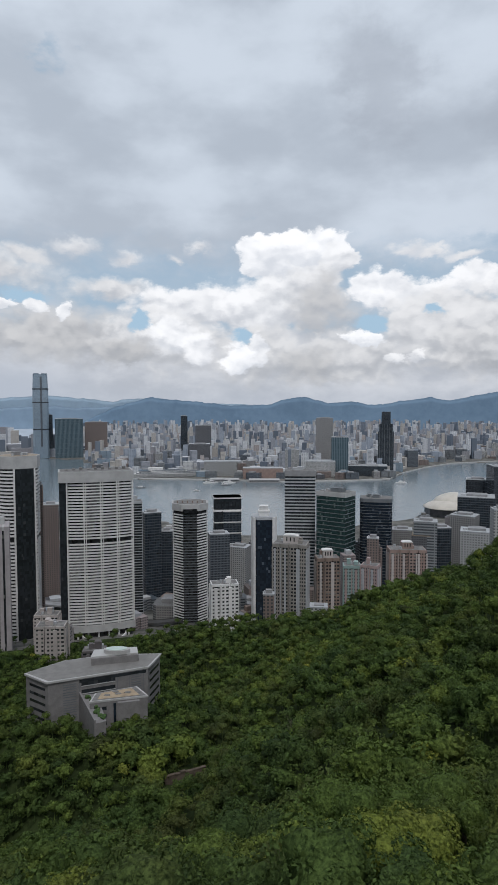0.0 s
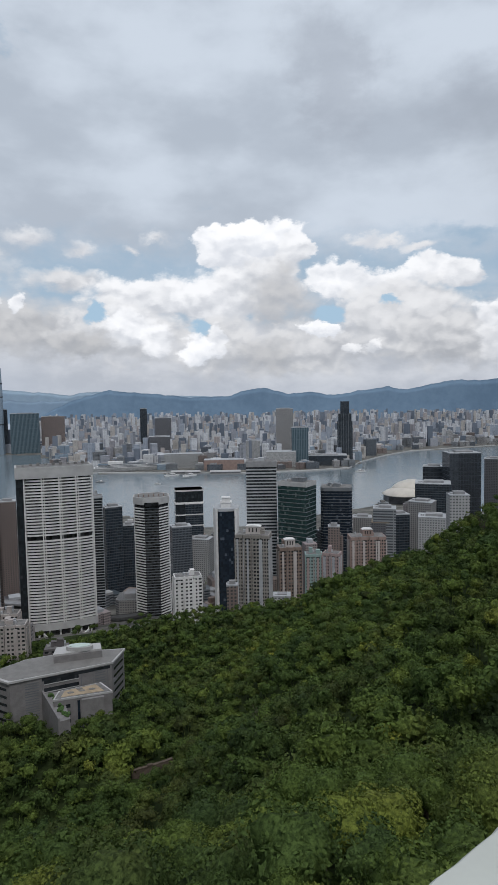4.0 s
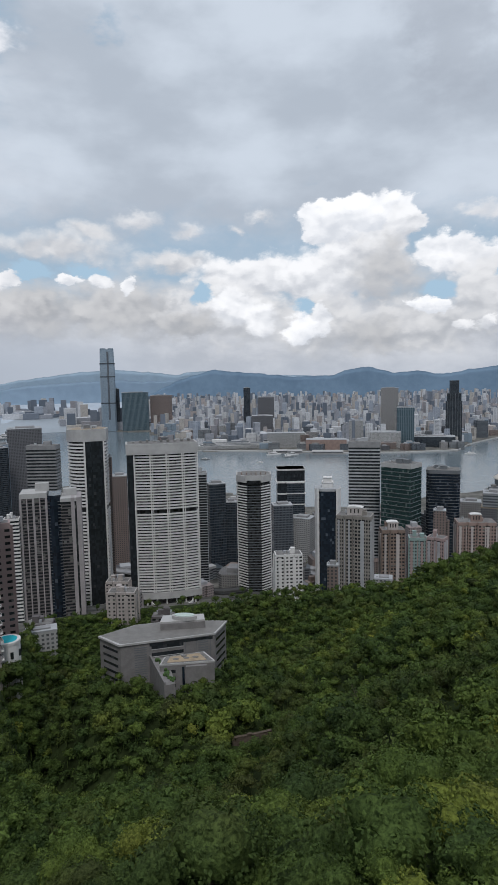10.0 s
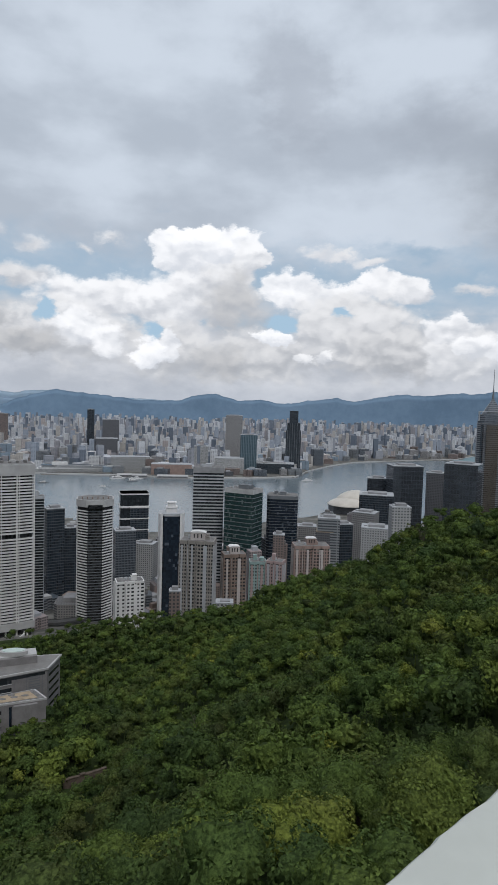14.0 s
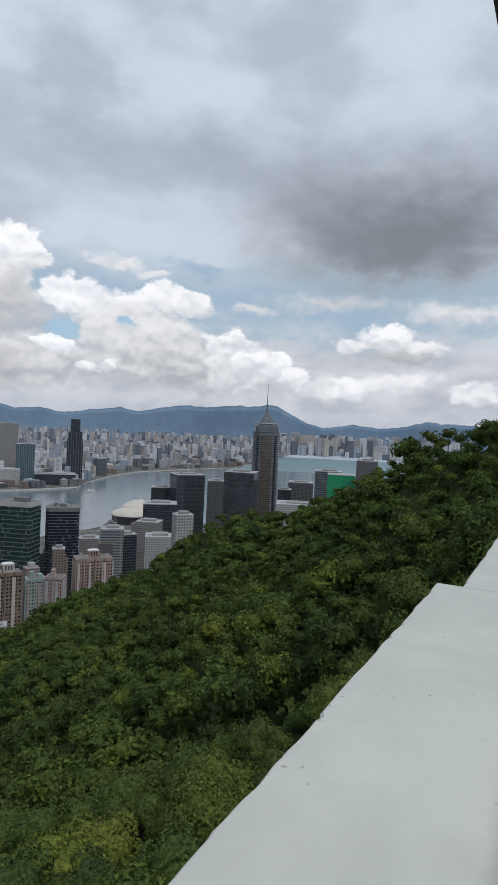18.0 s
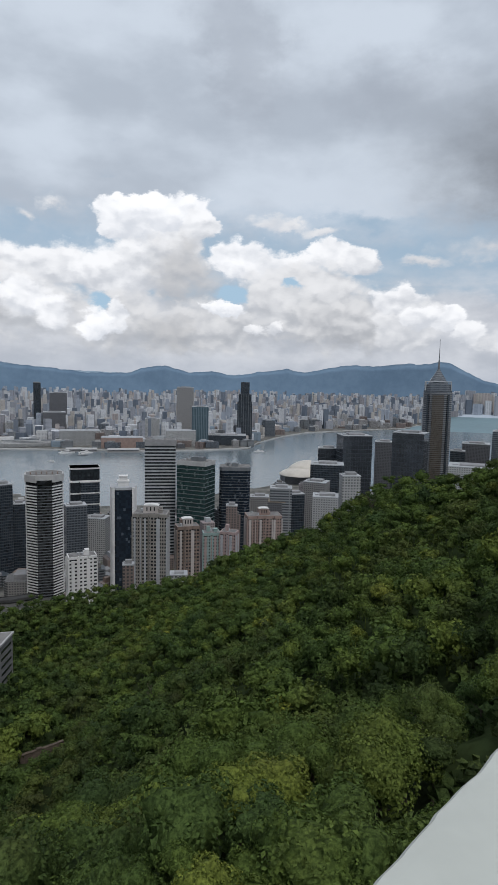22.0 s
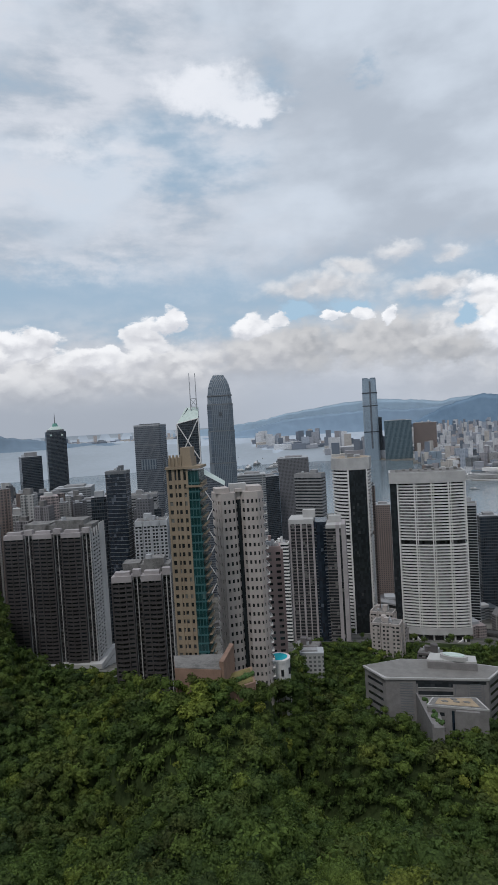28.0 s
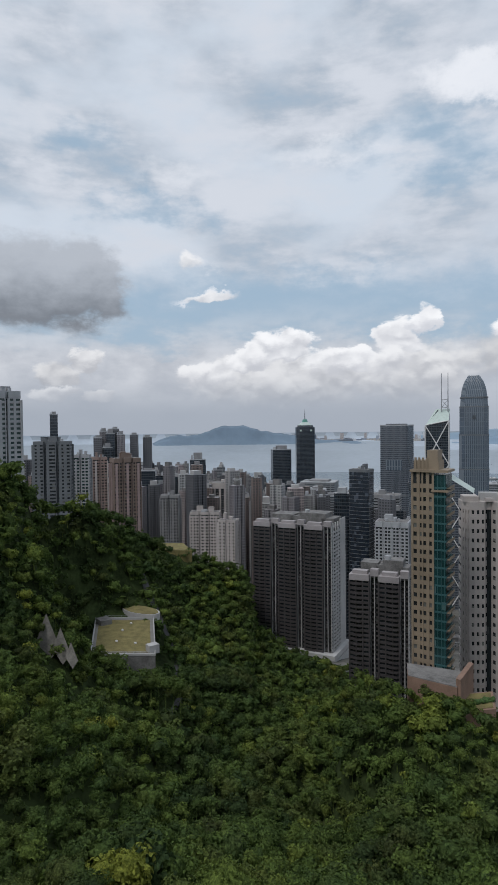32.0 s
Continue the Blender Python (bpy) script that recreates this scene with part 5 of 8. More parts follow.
def needle_tower(x, y, rot, z1, w, d):
    """Tallest tower over the water: a tapering blue glass shaft with re-entrant corners."""
    t = thing("office_tower", "tallest blue glass tower tapering upwards across the harbour", "building", place(x, y, 1.0, rot))
    h = z1 - 1.0
    part("shaft", prism(B(), octagon(w, w, 0.1), 0, h * 0.16, 0.95), M["c_blue"], t)
    part("shaft", prism(B(), octagon(w * 0.95, w * 0.95, 0.1), h * 0.16, h * 0.72, 1.0), M["c_blue"], t)
    part("shaft", prism(B(), octagon(w * 0.95, w * 0.95, 0.1), h * 0.72, h, 0.9), M["c_blue"], t)
    for zz in (0.34, 0.66, 0.82):
        part("belt", prism(B(), octagon(w * 0.965, w * 0.965, 0.1), h * zz, h * zz + 6), M["c_dark"], t, "dark plant floor")
    part("corner_slot", box(B(), -w * 0.02, w * 0.10, -w * 0.478, -w * 0.3, h * 0.05, h * 0.97), M["c_grey"], t, "dark upright slot")
    for sx, sy, k in ((-0.24, -0.44, 0.34), (0.24, -0.44, 0.34)):
        part("crown_wall", box(B(), (sx - k / 2) * w, (sx + k / 2) * w, sy * w, sy * w + 2, h, h + 5), M["c_blue"], t)


def spired_tower(x, y, rot, z1, w, d):
    """Tall three-cornered tower with gold and grey glass, a stepped pyramid top and a mast."""
    z0 = site(x, y)
    t = thing("office_tower", "tall grey and gold tower with a pyramid top and mast", "building", place(x, y, z0, rot))
    h = z1 - z0
    body = octagon(w, w * 0.95, 0.22)
    f = int(h / 4)
    part("core", prism(B(), shrink(body, 0.8), 0, h), M["c_grey"], t)
    me = mesh_of("floor_band", prism(B(), body, 0, 1.3), M["grey"])
    for i in range(f):
        part("floor_band", me, None, t, at=(0, 0, i * 4.0))
    part("glass_bay", box(B(), -w * 0.2, w * 0.2, -w * 0.5, -w * 0.3, 0, h * 0.97), M["bronze"], t, "bronze reflecting glass bay")
    for sx in (-0.36, 0.36):
        part("glass_strip", box(B(), sx * w - 1.6, sx * w + 1.6, -w * 0.49, -w * 0.3, 0, h * 0.97), M["c_dark"], t)
    part("crown_base", prism(B(), [(a * 0.94, b * 0.94) for a, b in body], h, h + 13, 0.96), M["c_grey"], t)
    for sx in (-1, 1):
        for sy in (-1, 1):
            part("crown_leg", rod(B(), (sx * w * 0.45, sy * w * 0.3, h), (sx * w * 0.43, sy * w * 0.3, h + 19), 1.2), M["lgrey"], t)
        part("crown_bar", rod(B(), (sx * w * 0.44, -w * 0.3, h + 18), (sx * w * 0.44, w * 0.3, h + 18), 1.0), M["lgrey"], t)
    part("crown_bar", rod(B(), (-w * 0.44, -w * 0.32, h + 18), (w * 0.44, -w * 0.32, h + 18), 1.0), M["lgrey"], t)
    part("pyramid", prism(B(), [(a * 0.72, b * 0.72) for a, b in body], h + 13, h + 44, 0.08), M["c_grey"], t, "grey glass pyramid")
    part("mast_base", rod(B(), (0, 0, h + 42), (0, 0, h + 62), 2.4, 1.4, 8), M["dgrey"], t)
    part("mast", rod(B(), (0, 0, h + 62), (0, 0, h + 104), 0.9, 0.3, 8), M["dgrey"], t)


M["bronze"] = curtain("bronze_curtain_wall", (0.072, 0.058, 0.044), (0.105, 0.096, 0.086), 1.8, 4.0, 0.2, 0.3, 0.1)


def lantern_tower(x, y, rot, z1, w, d):
    """Dark glass tower with a tiered top and a spire."""
    z0 = site(x, y)
    t = thing("office_tower", "dark blue-grey glass tower with a tiered spire", "building", place(x, y, z0, rot))
    h = z1 - z0
    part("shaft", prism(B(), octagon(w, w, 0.16), 0, h), M["c_dark"], t)
    part("tier", prism(B(), octagon(w * 0.9, w * 0.9, 0.2), h, h + 6, 0.9), M["c_dark"], t)
    part("tier", prism(B(), octagon(w * 0.72, w * 0.72, 0.2), h + 6, h + 15, 0.55), M["pale_green"], t, "pale green tier")
    part("tier", prism(B(), octagon(w * 0.3, w * 0.3, 0.2), h + 15, h + 24, 0.7), M["copper"], t)
    part("spire", rod(B(), (0, 0, h + 24), (0, 0, h + 54), 1.6, 0.4, 8), M["dgrey"], t)
    for s in (-1, 1):
        part("gable", prism(B(), [(s * w * 0.28 - 3, -w * 0.51), (s * w * 0.28 + 3, -w * 0.51), (s * w * 0.28, -w * 0.49)], h - 12, h - 7, 0.98), M["pale_green"], t)


def twin_setback(x, y, rot, z1, w, d):
    """Dark waterfront tower that steps back once on each side near its top."""
    t = thing("office_tower", "dark stepped waterfront tower with upright lines", "building", place(x, y, 1.0, rot))
    h = z1 - 1.0
    part("shaft", prism(B(), rect(w, w * 0.7), 0, h * 0.68), M["c_dark"], t)
    part("shaft", prism(B(), rect(w * 0.86, w * 0.66), h * 0.68, h * 0.8), M["c_dark"], t)
    part("shaft", prism(B(), rect(w * 0.58, w * 0.6), h * 0.8, h), M["c_dark"], t)
    for k in range(6):
        px = -w * 0.4 + k * w * 0.16
        part("fin", box(B(), px - 0.7, px + 0.7, -w * 0.36, -w * 0.33, 0, h * (0.68 if k in (0, 5) else 0.8)), M["dgrey"], t)


def wing_hall(x, y, rot, z1, w, d):
    """Exhibition hall with a curved, winged pale roof on the water's edge."""
    t = thing("exhibition_hall", "exhibition hall with a sweeping pale curved roof", "building", place(x, y, 1.0, rot))
    h = z1 - 1.0
    part("hall", prism(B(), octagon(w * 0.86, d * 0.8, 0.2), 0, h * 0.42), M["c_flats_d"], t)

    def shell(name, cx, cy, a, b, zt, drop, turn):
        bm = B()
        rows = []
        for i in range(13):
            u = i / 12 * 2 - 1
            row = []
            for j in range(9):
                v = j / 8 * 2 - 1
                px, py = u * a * math.sqrt(1 - 0.5 * v * v), v * b * math.sqrt(1 - 0.5 * u * u)
                rise = (1 - abs(u) ** 2.2) * (1 - abs(v) ** 2.6)
                pz = zt - drop + drop * rise ** 0.7 * (1 + 0.25 * u)
                q = Matrix.Rotation(radians(turn), 3, "Z") @ Vector((px, py, 0))
                row.append((q.x + cx, q.y + cy, pz))
            rows.append(row)
        up = [[bm.verts.new(p) for p in r] for r in rows]
        dn = [[bm.verts.new((p[0], p[1], p[2] - 1.2)) for p in r] for r in rows]
        for i in range(12):
            for j in range(8):
                bm.faces.new((up[i][j], up[i + 1][j], up[i + 1][j + 1], up[i][j + 1])).smooth = True
                bm.faces.new((dn[i][j], dn[i][j + 1], dn[i + 1][j + 1], dn[i + 1][j])).smooth = True
        for j in range(8):
            bm.faces.new((up[0][j], up[0][j + 1], dn[0][j + 1], dn[0][j]))
            bm.faces.new((up[12][j + 1], up[12][j], dn[12][j], dn[12][j + 1]))
        for i in range(12):
            bm.faces.new((up[i + 1][0], up[i][0], dn[i][0], dn[i + 1][0]))
            bm.faces.new((up[i][8], up[i + 1][8], dn[i + 1][8], dn[i][8]))
        part(name, bm, M["shell"], t, "pale metal roof shell")
    shell("lower_roof", 0, -d * 0.05, w * 0.5, d * 0.5, h * 0.72, h * 0.3, 0)
    shell("upper_roof", w * 0.08, d * 0.06, w * 0.4, d * 0.34, h * 0.98, h * 0.36, 14)
    part("glass_drum", prism(B(), octagon(w * 0.55, d * 0.6, 0.25), h * 0.4, h * 0.62), M["c_dark"], t)


M["shell"] = surf("pale_metal_roof", (0.53, 0.49, 0.43), 0.45, 0.0, var=0.06, scale=0.05)


def crown_office(x, y, rot, z1, w, d):
    """Black glass tower between two white corner shafts, with a stepped white crown."""
    z0 = site(x, y)
    t = thing("office_tower", "black glass tower with white corner shafts and crown", "building", place(x, y, z0, rot))
    h = z1 - z0
    part("core", prism(B(), octagon(w, w, 0.24), 0, h - 3), M["blue"], t)
    for sx in (-1, 1):
        part("corner_shaft", prism(B(), [(sx * w * 0.5 + sx * 0.3, -w * 0.25), (sx * w * 0.5 + sx * 0.3, w * 0.25), (sx * w * 0.44, w * 0.25), (sx * w * 0.33, -w * 0.48), (sx * w * 0.42, -w * 0.44)][::sx], 0, h), M["white"], t, "white corner shaft")
    part("parapet", prism(B(), octagon(w * 1.01, w * 1.01, 0.24), h - 2.5, h + 0.5), M["lgrey"], t)
    for k, zz, hh in ((0.42, 0.5, 5), (0.46, 5.5, 1.2), (0.32, 6.7, 4.5), (0.36, 11.2, 0.8)):
        part("crown", prism(B(), rect(w * k, w * k), h + zz, h + zz + hh), M["white"], t, "white stepped crown")


def curved_office(x, y, rot, z1, w, d):
    """Glass office with white ribbon bands round its corners."""
    z0 = site(x, y)
    t = thing("office_building", "glass office with white ribbon bands and rounded corners", "building", place(x, y, z0, rot))
    h = z1 - z0
    a, b = w / 2, d / 2
    plan = arc(-a + 4, -b + 4, 4, 180, 270, 4) + arc(a - 4, -b + 4, 4, 270, 360, 4) + [(a, b), (-a, b)]
    part("core", prism(B(), shrink(plan, 0.9), 0, h), M["dark"], t)
    for i in range(6):
        part("ribbon", prism(B(), plan, h * (1 - i * 0.155) - 2.2, h * (1 - i * 0.155)), M["white"], t, "white ribbon band")
    part("bay", prism(B(), [(-a * 0.3, -b - 1.5), (a * 0.9, -b - 1.5), (a * 0.9, 0), (-a * 0.3, 0)], h * 0.42, h * 0.83), M["c_dark"], t)
    for i in range(4):
        part("bay_ribbon", prism(B(), [(-a * 0.34, -b - 2.0), (a * 0.93, -b - 2.0), (a * 0.93, 0), (-a * 0.34, 0)], h * (0.40 + i * 0.14), h * (0.40 + i * 0.14) + 1.8), M["white"], t)
    part("terrace", box(B(), -a - 0.6, -a * 0.4, -b - 0.5, b, h * 0.82, h * 0.835), M["white"], t)


def notch_tower(x, y, rot, z1, w, d):
    """Slim tower: white bands on angled sides, a dark glazed middle and a pale cap."""
    z0 = site(x, y)
    t = thing("apartment_tower", "slim dark tower with white side bands and a pale cap", "building", place(x, y, z0, rot))
    h = z1 - z0
    plan = octagon(w, w, 0.26)
    part("core", prism(B(), shrink(plan, 1.3), 0, h - 2), M["black_glass"], t)
    side = [(-w * 0.5, -w * 0.24), (-w * 0.2, -w * 0.5), (-w * 0.2, w * 0.5), (-w * 0.5, w * 0.3)]
    n = 42
    f = (h - 14) / n
    for sgn in (1, -1):
        pl = [(px * sgn, py) for px, py in side][::sgn]
        me = mesh_of("floor_band", prism(B(), pl, 0, f * 0.40), M["white"])
        for i in range(n):
            part("floor_band", me, None, t, at=(0, 0, 4 + i * f))
    me = mesh_of("middle_band", box(B(), -w * 0.2, w * 0.2, -w * 0.47, 0, 0, f * 0.3), M["dgrey"])
    for i in range(n):
        part("middle_band", me, None, t, at=(0, 0, 4 + i * f))
    part("roof_band", prism(B(), [(a * 1.02, b * 1.02) for a, b in plan], h - 8, h), M["cap"], t, "pale roof band")
    part("roof_notch", box(B(), -w * 0.2, w * 0.2, -w * 0.53, -w * 0.3, h - 10, h - 5.5), M["black_glass"], t)
    part("roof_deck", prism(B(), shrink(plan, 1.2), h, h + 0.05), M["roof"], t)
    for k in range(6):
        part("roof_post", box(B(), -w * 0.35 + k * w * 0.14 - 0.5, -w * 0.35 + k * w * 0.14 + 0.5, -w * 0.3, -w * 0.2, h, h + 2.6), M["brick"], t)
    part("foot_band", prism(B(), [(a * 1.04, b * 1.04) for a, b in plan], 0, 7), M["cap"], t)


def flat_tower(x, y, rot, z1, w, d):
    """Tall square grey glass tower with chamfered edges, belts and faint cross bracing."""
    z0 = site(x, y)
    t = thing("office_tower", "tall grey glass office tower with a flat top", "building", place(x, y, z0, rot))
    h = z1 - z0
    part("shaft", prism(B(), octagon(w, d, 0.06), 0, h), M["c_grey"], t)
    part("rim", prism(B(), octagon(w * 1.01, d * 1.01, 0.06), h - 2, h + 0.6), M["lgrey"], t)
    for k in range(7):
        part("roof_unit", box(B(), -w * 0.36 + k * w * 0.11, -w * 0.3 + k * w * 0.11, -d * 0.2, d * 0.1, h + 0.6, h + 2.5), M["dgrey"], t)
    part("plant_floor", box(B(), -w * 0.28, w * 0.3, -d * 0.506, 0, h * 0.70, h * 0.77), M["c_silver"], t, "pale louvred plant floor")
    for z in (0.3, 0.53, 0.86):
        part("belt", prism(B(), octagon(w * 1.004, d * 1.004, 0.06), h * z, h * z + 2.5), M["dgrey"], t)
    for za, zb in ((0.62, 0.8), (0.44, 0.62)):
        part("brace", rod(B(), (w * 0.505, -d * 0.45, h * za), (w * 0.505, d * 0.45, h * zb), 0.8), M["grey"], t)
        part("brace", rod(B(), (w * 0.505, d * 0.45, h * za), (w * 0.505, -d * 0.45, h * zb), 0.8), M["grey"], t)


bay_block(-359.4, 313.5, 26.9, 209.8, 64.3, 32.1, 3, 13.0, True, 33, "dark brown tiled flats with balconies and white crowns")
bay_block(-232.4, 265.3, 31.2, 200.6, 33.2, 19.9, 2, 1.0, False, 30, "shorter dark brown flats standing among the trees")
corner_tower(-150.5, 202.1, 22.7, 265.4, 13.7, 10.9)
winged_tower(-147.6, 236.3, 42.0, 250.4, 22.4, 13.4)
tower("apartment_tower", "pink tiled apartment tower with a pool at its foot", -146.7, 266.1, 28.9, site(-147, 266), 218.5, rect(7.6, 7.6), M["pink"], M["win"], seed=7, step=4, pier=2.2, cap=3, solid=0.55)
slit_tower(-238.1, 523.2, 20.5, 186.1, 52.1, 26.1)
round_tower(-244.5, 634.8, 19.1, 234.1, 43.3, 39.0)
bowed_tower(-157.9, 617.2, 17.4, 220.4, 72.2, 30.3)
tower("apartment_tower", "dark glass tower with narrow white floor bands", -132.0, 695.6, 10.7, site(-132, 696), 176.5, rect(16.0, 16.0), M["lgrey"], M["dark"], seed=11, solid=0.25, cap=3, proud=0.6)
notch_tower(-69.2, 704.9, 5.6, 173.2, 40.7, 36.7)
tower("apartment_block", "low white apartment block with square windows", -21.9, 528.3, 10.4, site(-22, 528), 128.5, notched(24.0, 14.4, 3, 1.0, 0.08), M["white"], M["win"], seed=13, step=3.2, pier=1.5, cap=2, solid=0.5)
crown_office(17.9, 692.8, -1.5, 158.6, 29.0, 26.1)
block("office_building", "dark glass office block behind apartment towers", -133.9, 821.1, 24.3, site(-134, 821), 140.6, 23.2, 18.6, M["c_dark"])
block("office_building", "low dark office block near the waterfront", -117.0, 848.9, 7.8, site(-117, 849), 109.0, 17.4, 13.9, M["c_dark"])
curved_office(-36.9, 1020.3, 6.1, 133.6, 48.4, 38.7)
block("office_building", "mid-height grey office block", -46.2, 913.4, 12.9, site(-46, 913), 92.0, 30.3, 24.3, M["c_grey"])
tower("office_tower", "tall grey office slab with white window bands", 74.3, 862.1, -4.9, site(74, 862), 194.8, rect(43.8, 30.6), M["lgrey"], M["dark"], seed=19, floor=4.6, solid=0.45, cap=8, capm=M["grey"], proud=0.5)
tower("office_tower", "dark green glass office tower with roof masts", 119.3, 815.2, -36.3, site(119, 815), 170.4, rect(44.0, 30.8), M["dgrey"], M["green"], seed=20, floor=5.5, solid=0.16, cap=6, capm=M["cap"], clutter=4, proud=0.3)
tower("office_tower", "blue-black glass office tower with a flat top", 181.2, 848.7, -12.1, site(181, 849), 156.8, octagon(44.6, 35.7, 0.12), M["dgrey"], M["blue"], seed=21, floor=4, solid=0.12, cap=5, capm=M["dgrey"], clutter=3)
tower("apartment_tower", "grey-beige apartment tower with many small windows", 37.8, 530.2, -14.1, site(38, 530), 163.7, notched(30.2, 18.1, 4, 1.6, 0.12), M["beige"], M["win"], stripe=M["lgrey"], seed=22, step=2.6, pier=0.9, cap=3, solid=0.42, clutter=3)
tower("apartment_tower", "brown tiled apartment tower beside the woods", 71.8, 544.5, 4.5, site(72, 545), 147.4, notched(20.7, 14.5, 3, 1.4, 0.12), M["brick"], M["win"], stripe=M["cream"], seed=23, step=2.6, pier=1.0, cap=3, solid=0.45)
tower("apartment_tower", "pale teal and pink tiled apartment tower", 97.1, 558.9, -4.9, site(97, 559), 136.3, notched(16.5, 13.2, 2, 1.4, 0.12), M["teal"], M["win"], stripe=M["pink"], seed=24, step=2.6, pier=1.2, cap=2.5, solid=0.5)
tower("apartment_tower", "pink tiled apartment tower beside the woods", 113.2, 551.5, -26.6, site(113, 552), 138.4, notched(15.6, 12.4, 2, 1.4, 0.12), M["pink"], M["win"], stripe=M["lgrey"], seed=25, step=2.6, pier=1.2, cap=2.5, solid=0.5)
tower("apartment_tower", "salmon and cream apartment tower above the trees", 157.3, 592.8, -2.9, site(157, 593), 143.8, notched(35.6, 19.6, 4, 1.6, 0.14), M["salmon"], M["win"], stripe=M["cream"], seed=26, step=2.8, pier=1.2, cap=3, solid=0.45, clutter=3)
block("apartment_tower", "narrow beige apartment block in the town", 144.3, 690.4, -11.8, site(144, 690), 132.4, 13.4, 10.7, M["c_flats_b"])
block("office_building", "grey block with a yellow-green sign", 225.2, 777.3, -16.2, site(225, 777), 117.7, 23.1, 18.5, M["c_flats_d"], crown=M["gold"])
block("office_building", "low block beside a construction site", 227.8, 882.3, -14.5, site(228, 882), 104.0, 28.0, 22.4, M["c_flats"])
block("office_building", "teal glass office block", 264.7, 821.6, 2.1, site(265, 822), 119.0, 24.1, 19.3, M["c_dark"])
block("hotel", "pale grey hotel block", 312.9, 862.9, -34.9, site(313, 863), 128.4, 34.7, 27.8, M["c_flats"])
block("apartment_block", "low pale apartment block near the ridge", 284.0, 742.3, -20.9, site(284, 742), 130.4, 36.8, 29.5, M["c_flats_w"])
block("apartment_tower", "white apartment tower with a red sign", 258.6, 607.6, -8.1, site(259, 608), 179.8, 20.1, 16.1, M["c_flats_w"])
block("office_tower", "mirrored dark glass office tower", 467.3, 1084.1, -5.3, site(467, 1084), 178.5, 57.1, 45.7, M["c_mirror"])
block("office_tower", "dark office tower near the exhibition hall", 434.2, 1135.7, -20.9, site(434, 1136), 147.9, 39.7, 31.8, M["c_mirror"])
block("office_block", "dark block at the waterfront", 364.1, 955.1, -20.9, site(364, 955), 142.3, 55.2, 44.2, M["c_dark"])
block("office_tower", "dark mirrored office tower beside the tallest tower", 512.9, 946.4, -40.5, site(513, 946), 195.8, 53.5, 42.8, M["c_mirror"])
block("office_building", "grey office block between glass towers", 525.7, 1072.2, -26.1, site(526, 1072), 166.6, 35.4, 28.3, M["c_flats_d"])
block("office_building", "low dark office block", 707.1, 1104.9, -32.6, site(707, 1105), 143.4, 29.3, 23.5, M["c_dark"])
block("office_building", "low office block with roof plant", 770.3, 1135.7, -34.1, site(770, 1136), 155.0, 55.6, 44.5, M["c_flats_d"])
block("apartment_block", "low white block with planted roofs", 516.0, 768.1, -33.9, site(516, 768), 163.5, 63.3, 50.7, M["c_flats_w"], roofh=2)
block("office_building", "grey tower under construction", 760.6, 1019.8, -36.7, site(761, 1020), 190.8, 55.6, 44.5, M["c_grey"])
block("office_building", "building wrapped in green netting", 719.5, 923.6, -37.9, site(720, 924), 192.9, 51.9, 41.6, M["scaffold"], roofh=0)
block("apartment_tower", "dark slab with a white edge above the ridge", 720.5, 851.2, -40.2, site(720, 851), 224.8, 38.0, 30.4, M["c_flats_d"])
tower("apartment_tower", "grey apartment tower with dark glazed flank on the slope", -414.9, 105.5, 90.7, site(-415, 106), 308.0, notched(17.4, 12.2, 2, 2.5, 0.12), M["lgrey"], M["green"], seed=45, step=4.5, pier=1.6, cap=5, solid=0.5, clutter=3)
block("apartment_tower", "slim dark tower far up the slope", -762.8, 253.4, 71.6, site(-763, 253), 300.6, 9.5, 7.6, M["c_dark"])
tower("apartment_block", "dark tiled slab with white balcony bands", -540.4, 178.3, 61.7, site(-540, 178), 271.8, notched(32.0, 12.8, 3, 2.5, 0.16), M["dgrey"], M["win"], seed=47, step=5.5, pier=2.6, cap=3, solid=0.5, clutter=5)
tower("apartment_tower", "grey-green apartment tower with stacked balconies", -568.3, 215.6, 55.2, site(-568, 216), 257.5, notched(15.3, 12.2, 2, 1.8, 0.1), M["lgrey"], M["green"], seed=48, step=3.6, pier=0.9, cap=3, solid=0.45)
tower("apartment_tower", "salmon-orange tiled apartment tower", -635.9, 260.9, 75.7, site(-636, 261), 251.2, notched(15.8, 12.7, 2, 1.4, 0.12), M["salmon"], M["win"], stripe=M["cream"], seed=49, step=3.2, pier=1.2, cap=3, solid=0.5)
tower("apartment_tower", "brown tiled apartment tower at the wood edge", -519.5, 238.5, 79.3, site(-519, 239), 255.3, notched(25.2, 17.7, 3, 2.0, 0.1), M["brick"], M["win"], stripe=M["pink"], seed=50, step=3.0, pier=1.2, cap=4, solid=0.45, clutter=4)
for k, (dx, dy, top, w) in enumerate(((-16, -6, 268, 13), (-7, 4, 277, 12), (3, -3, 274, 13), (11, 5, 281, 12), (19, 0, 272, 13), (-2, -9, 252, 15))):
    block("apartment_tower", "slim dark tower in a close cluster up the slope", -892.4 + dx * 0.39 - dy, 381.8 + dx * 0.92 + dy * 0.4, 66.8 + 4 * (k % 3), site(-892, 382), top, w, w * 0.9, M[("c_flats_d", "c_flats_m", "c_dark")[k % 3]], roofh=3 + k % 3 * 2, group="clustered towers")
block("apartment_tower", "dark grey slim apartment tower", -889.2, 424.6, 64.5, site(-889, 425), 271.3, 13.3, 10.7, M["c_flats_d"])
block("apartment_tower", "dark grey apartment tower beside its twin", -889.2, 448.1, 63.3, site(-889, 448), 267.3, 14.5, 11.6, M["c_flats_d"])
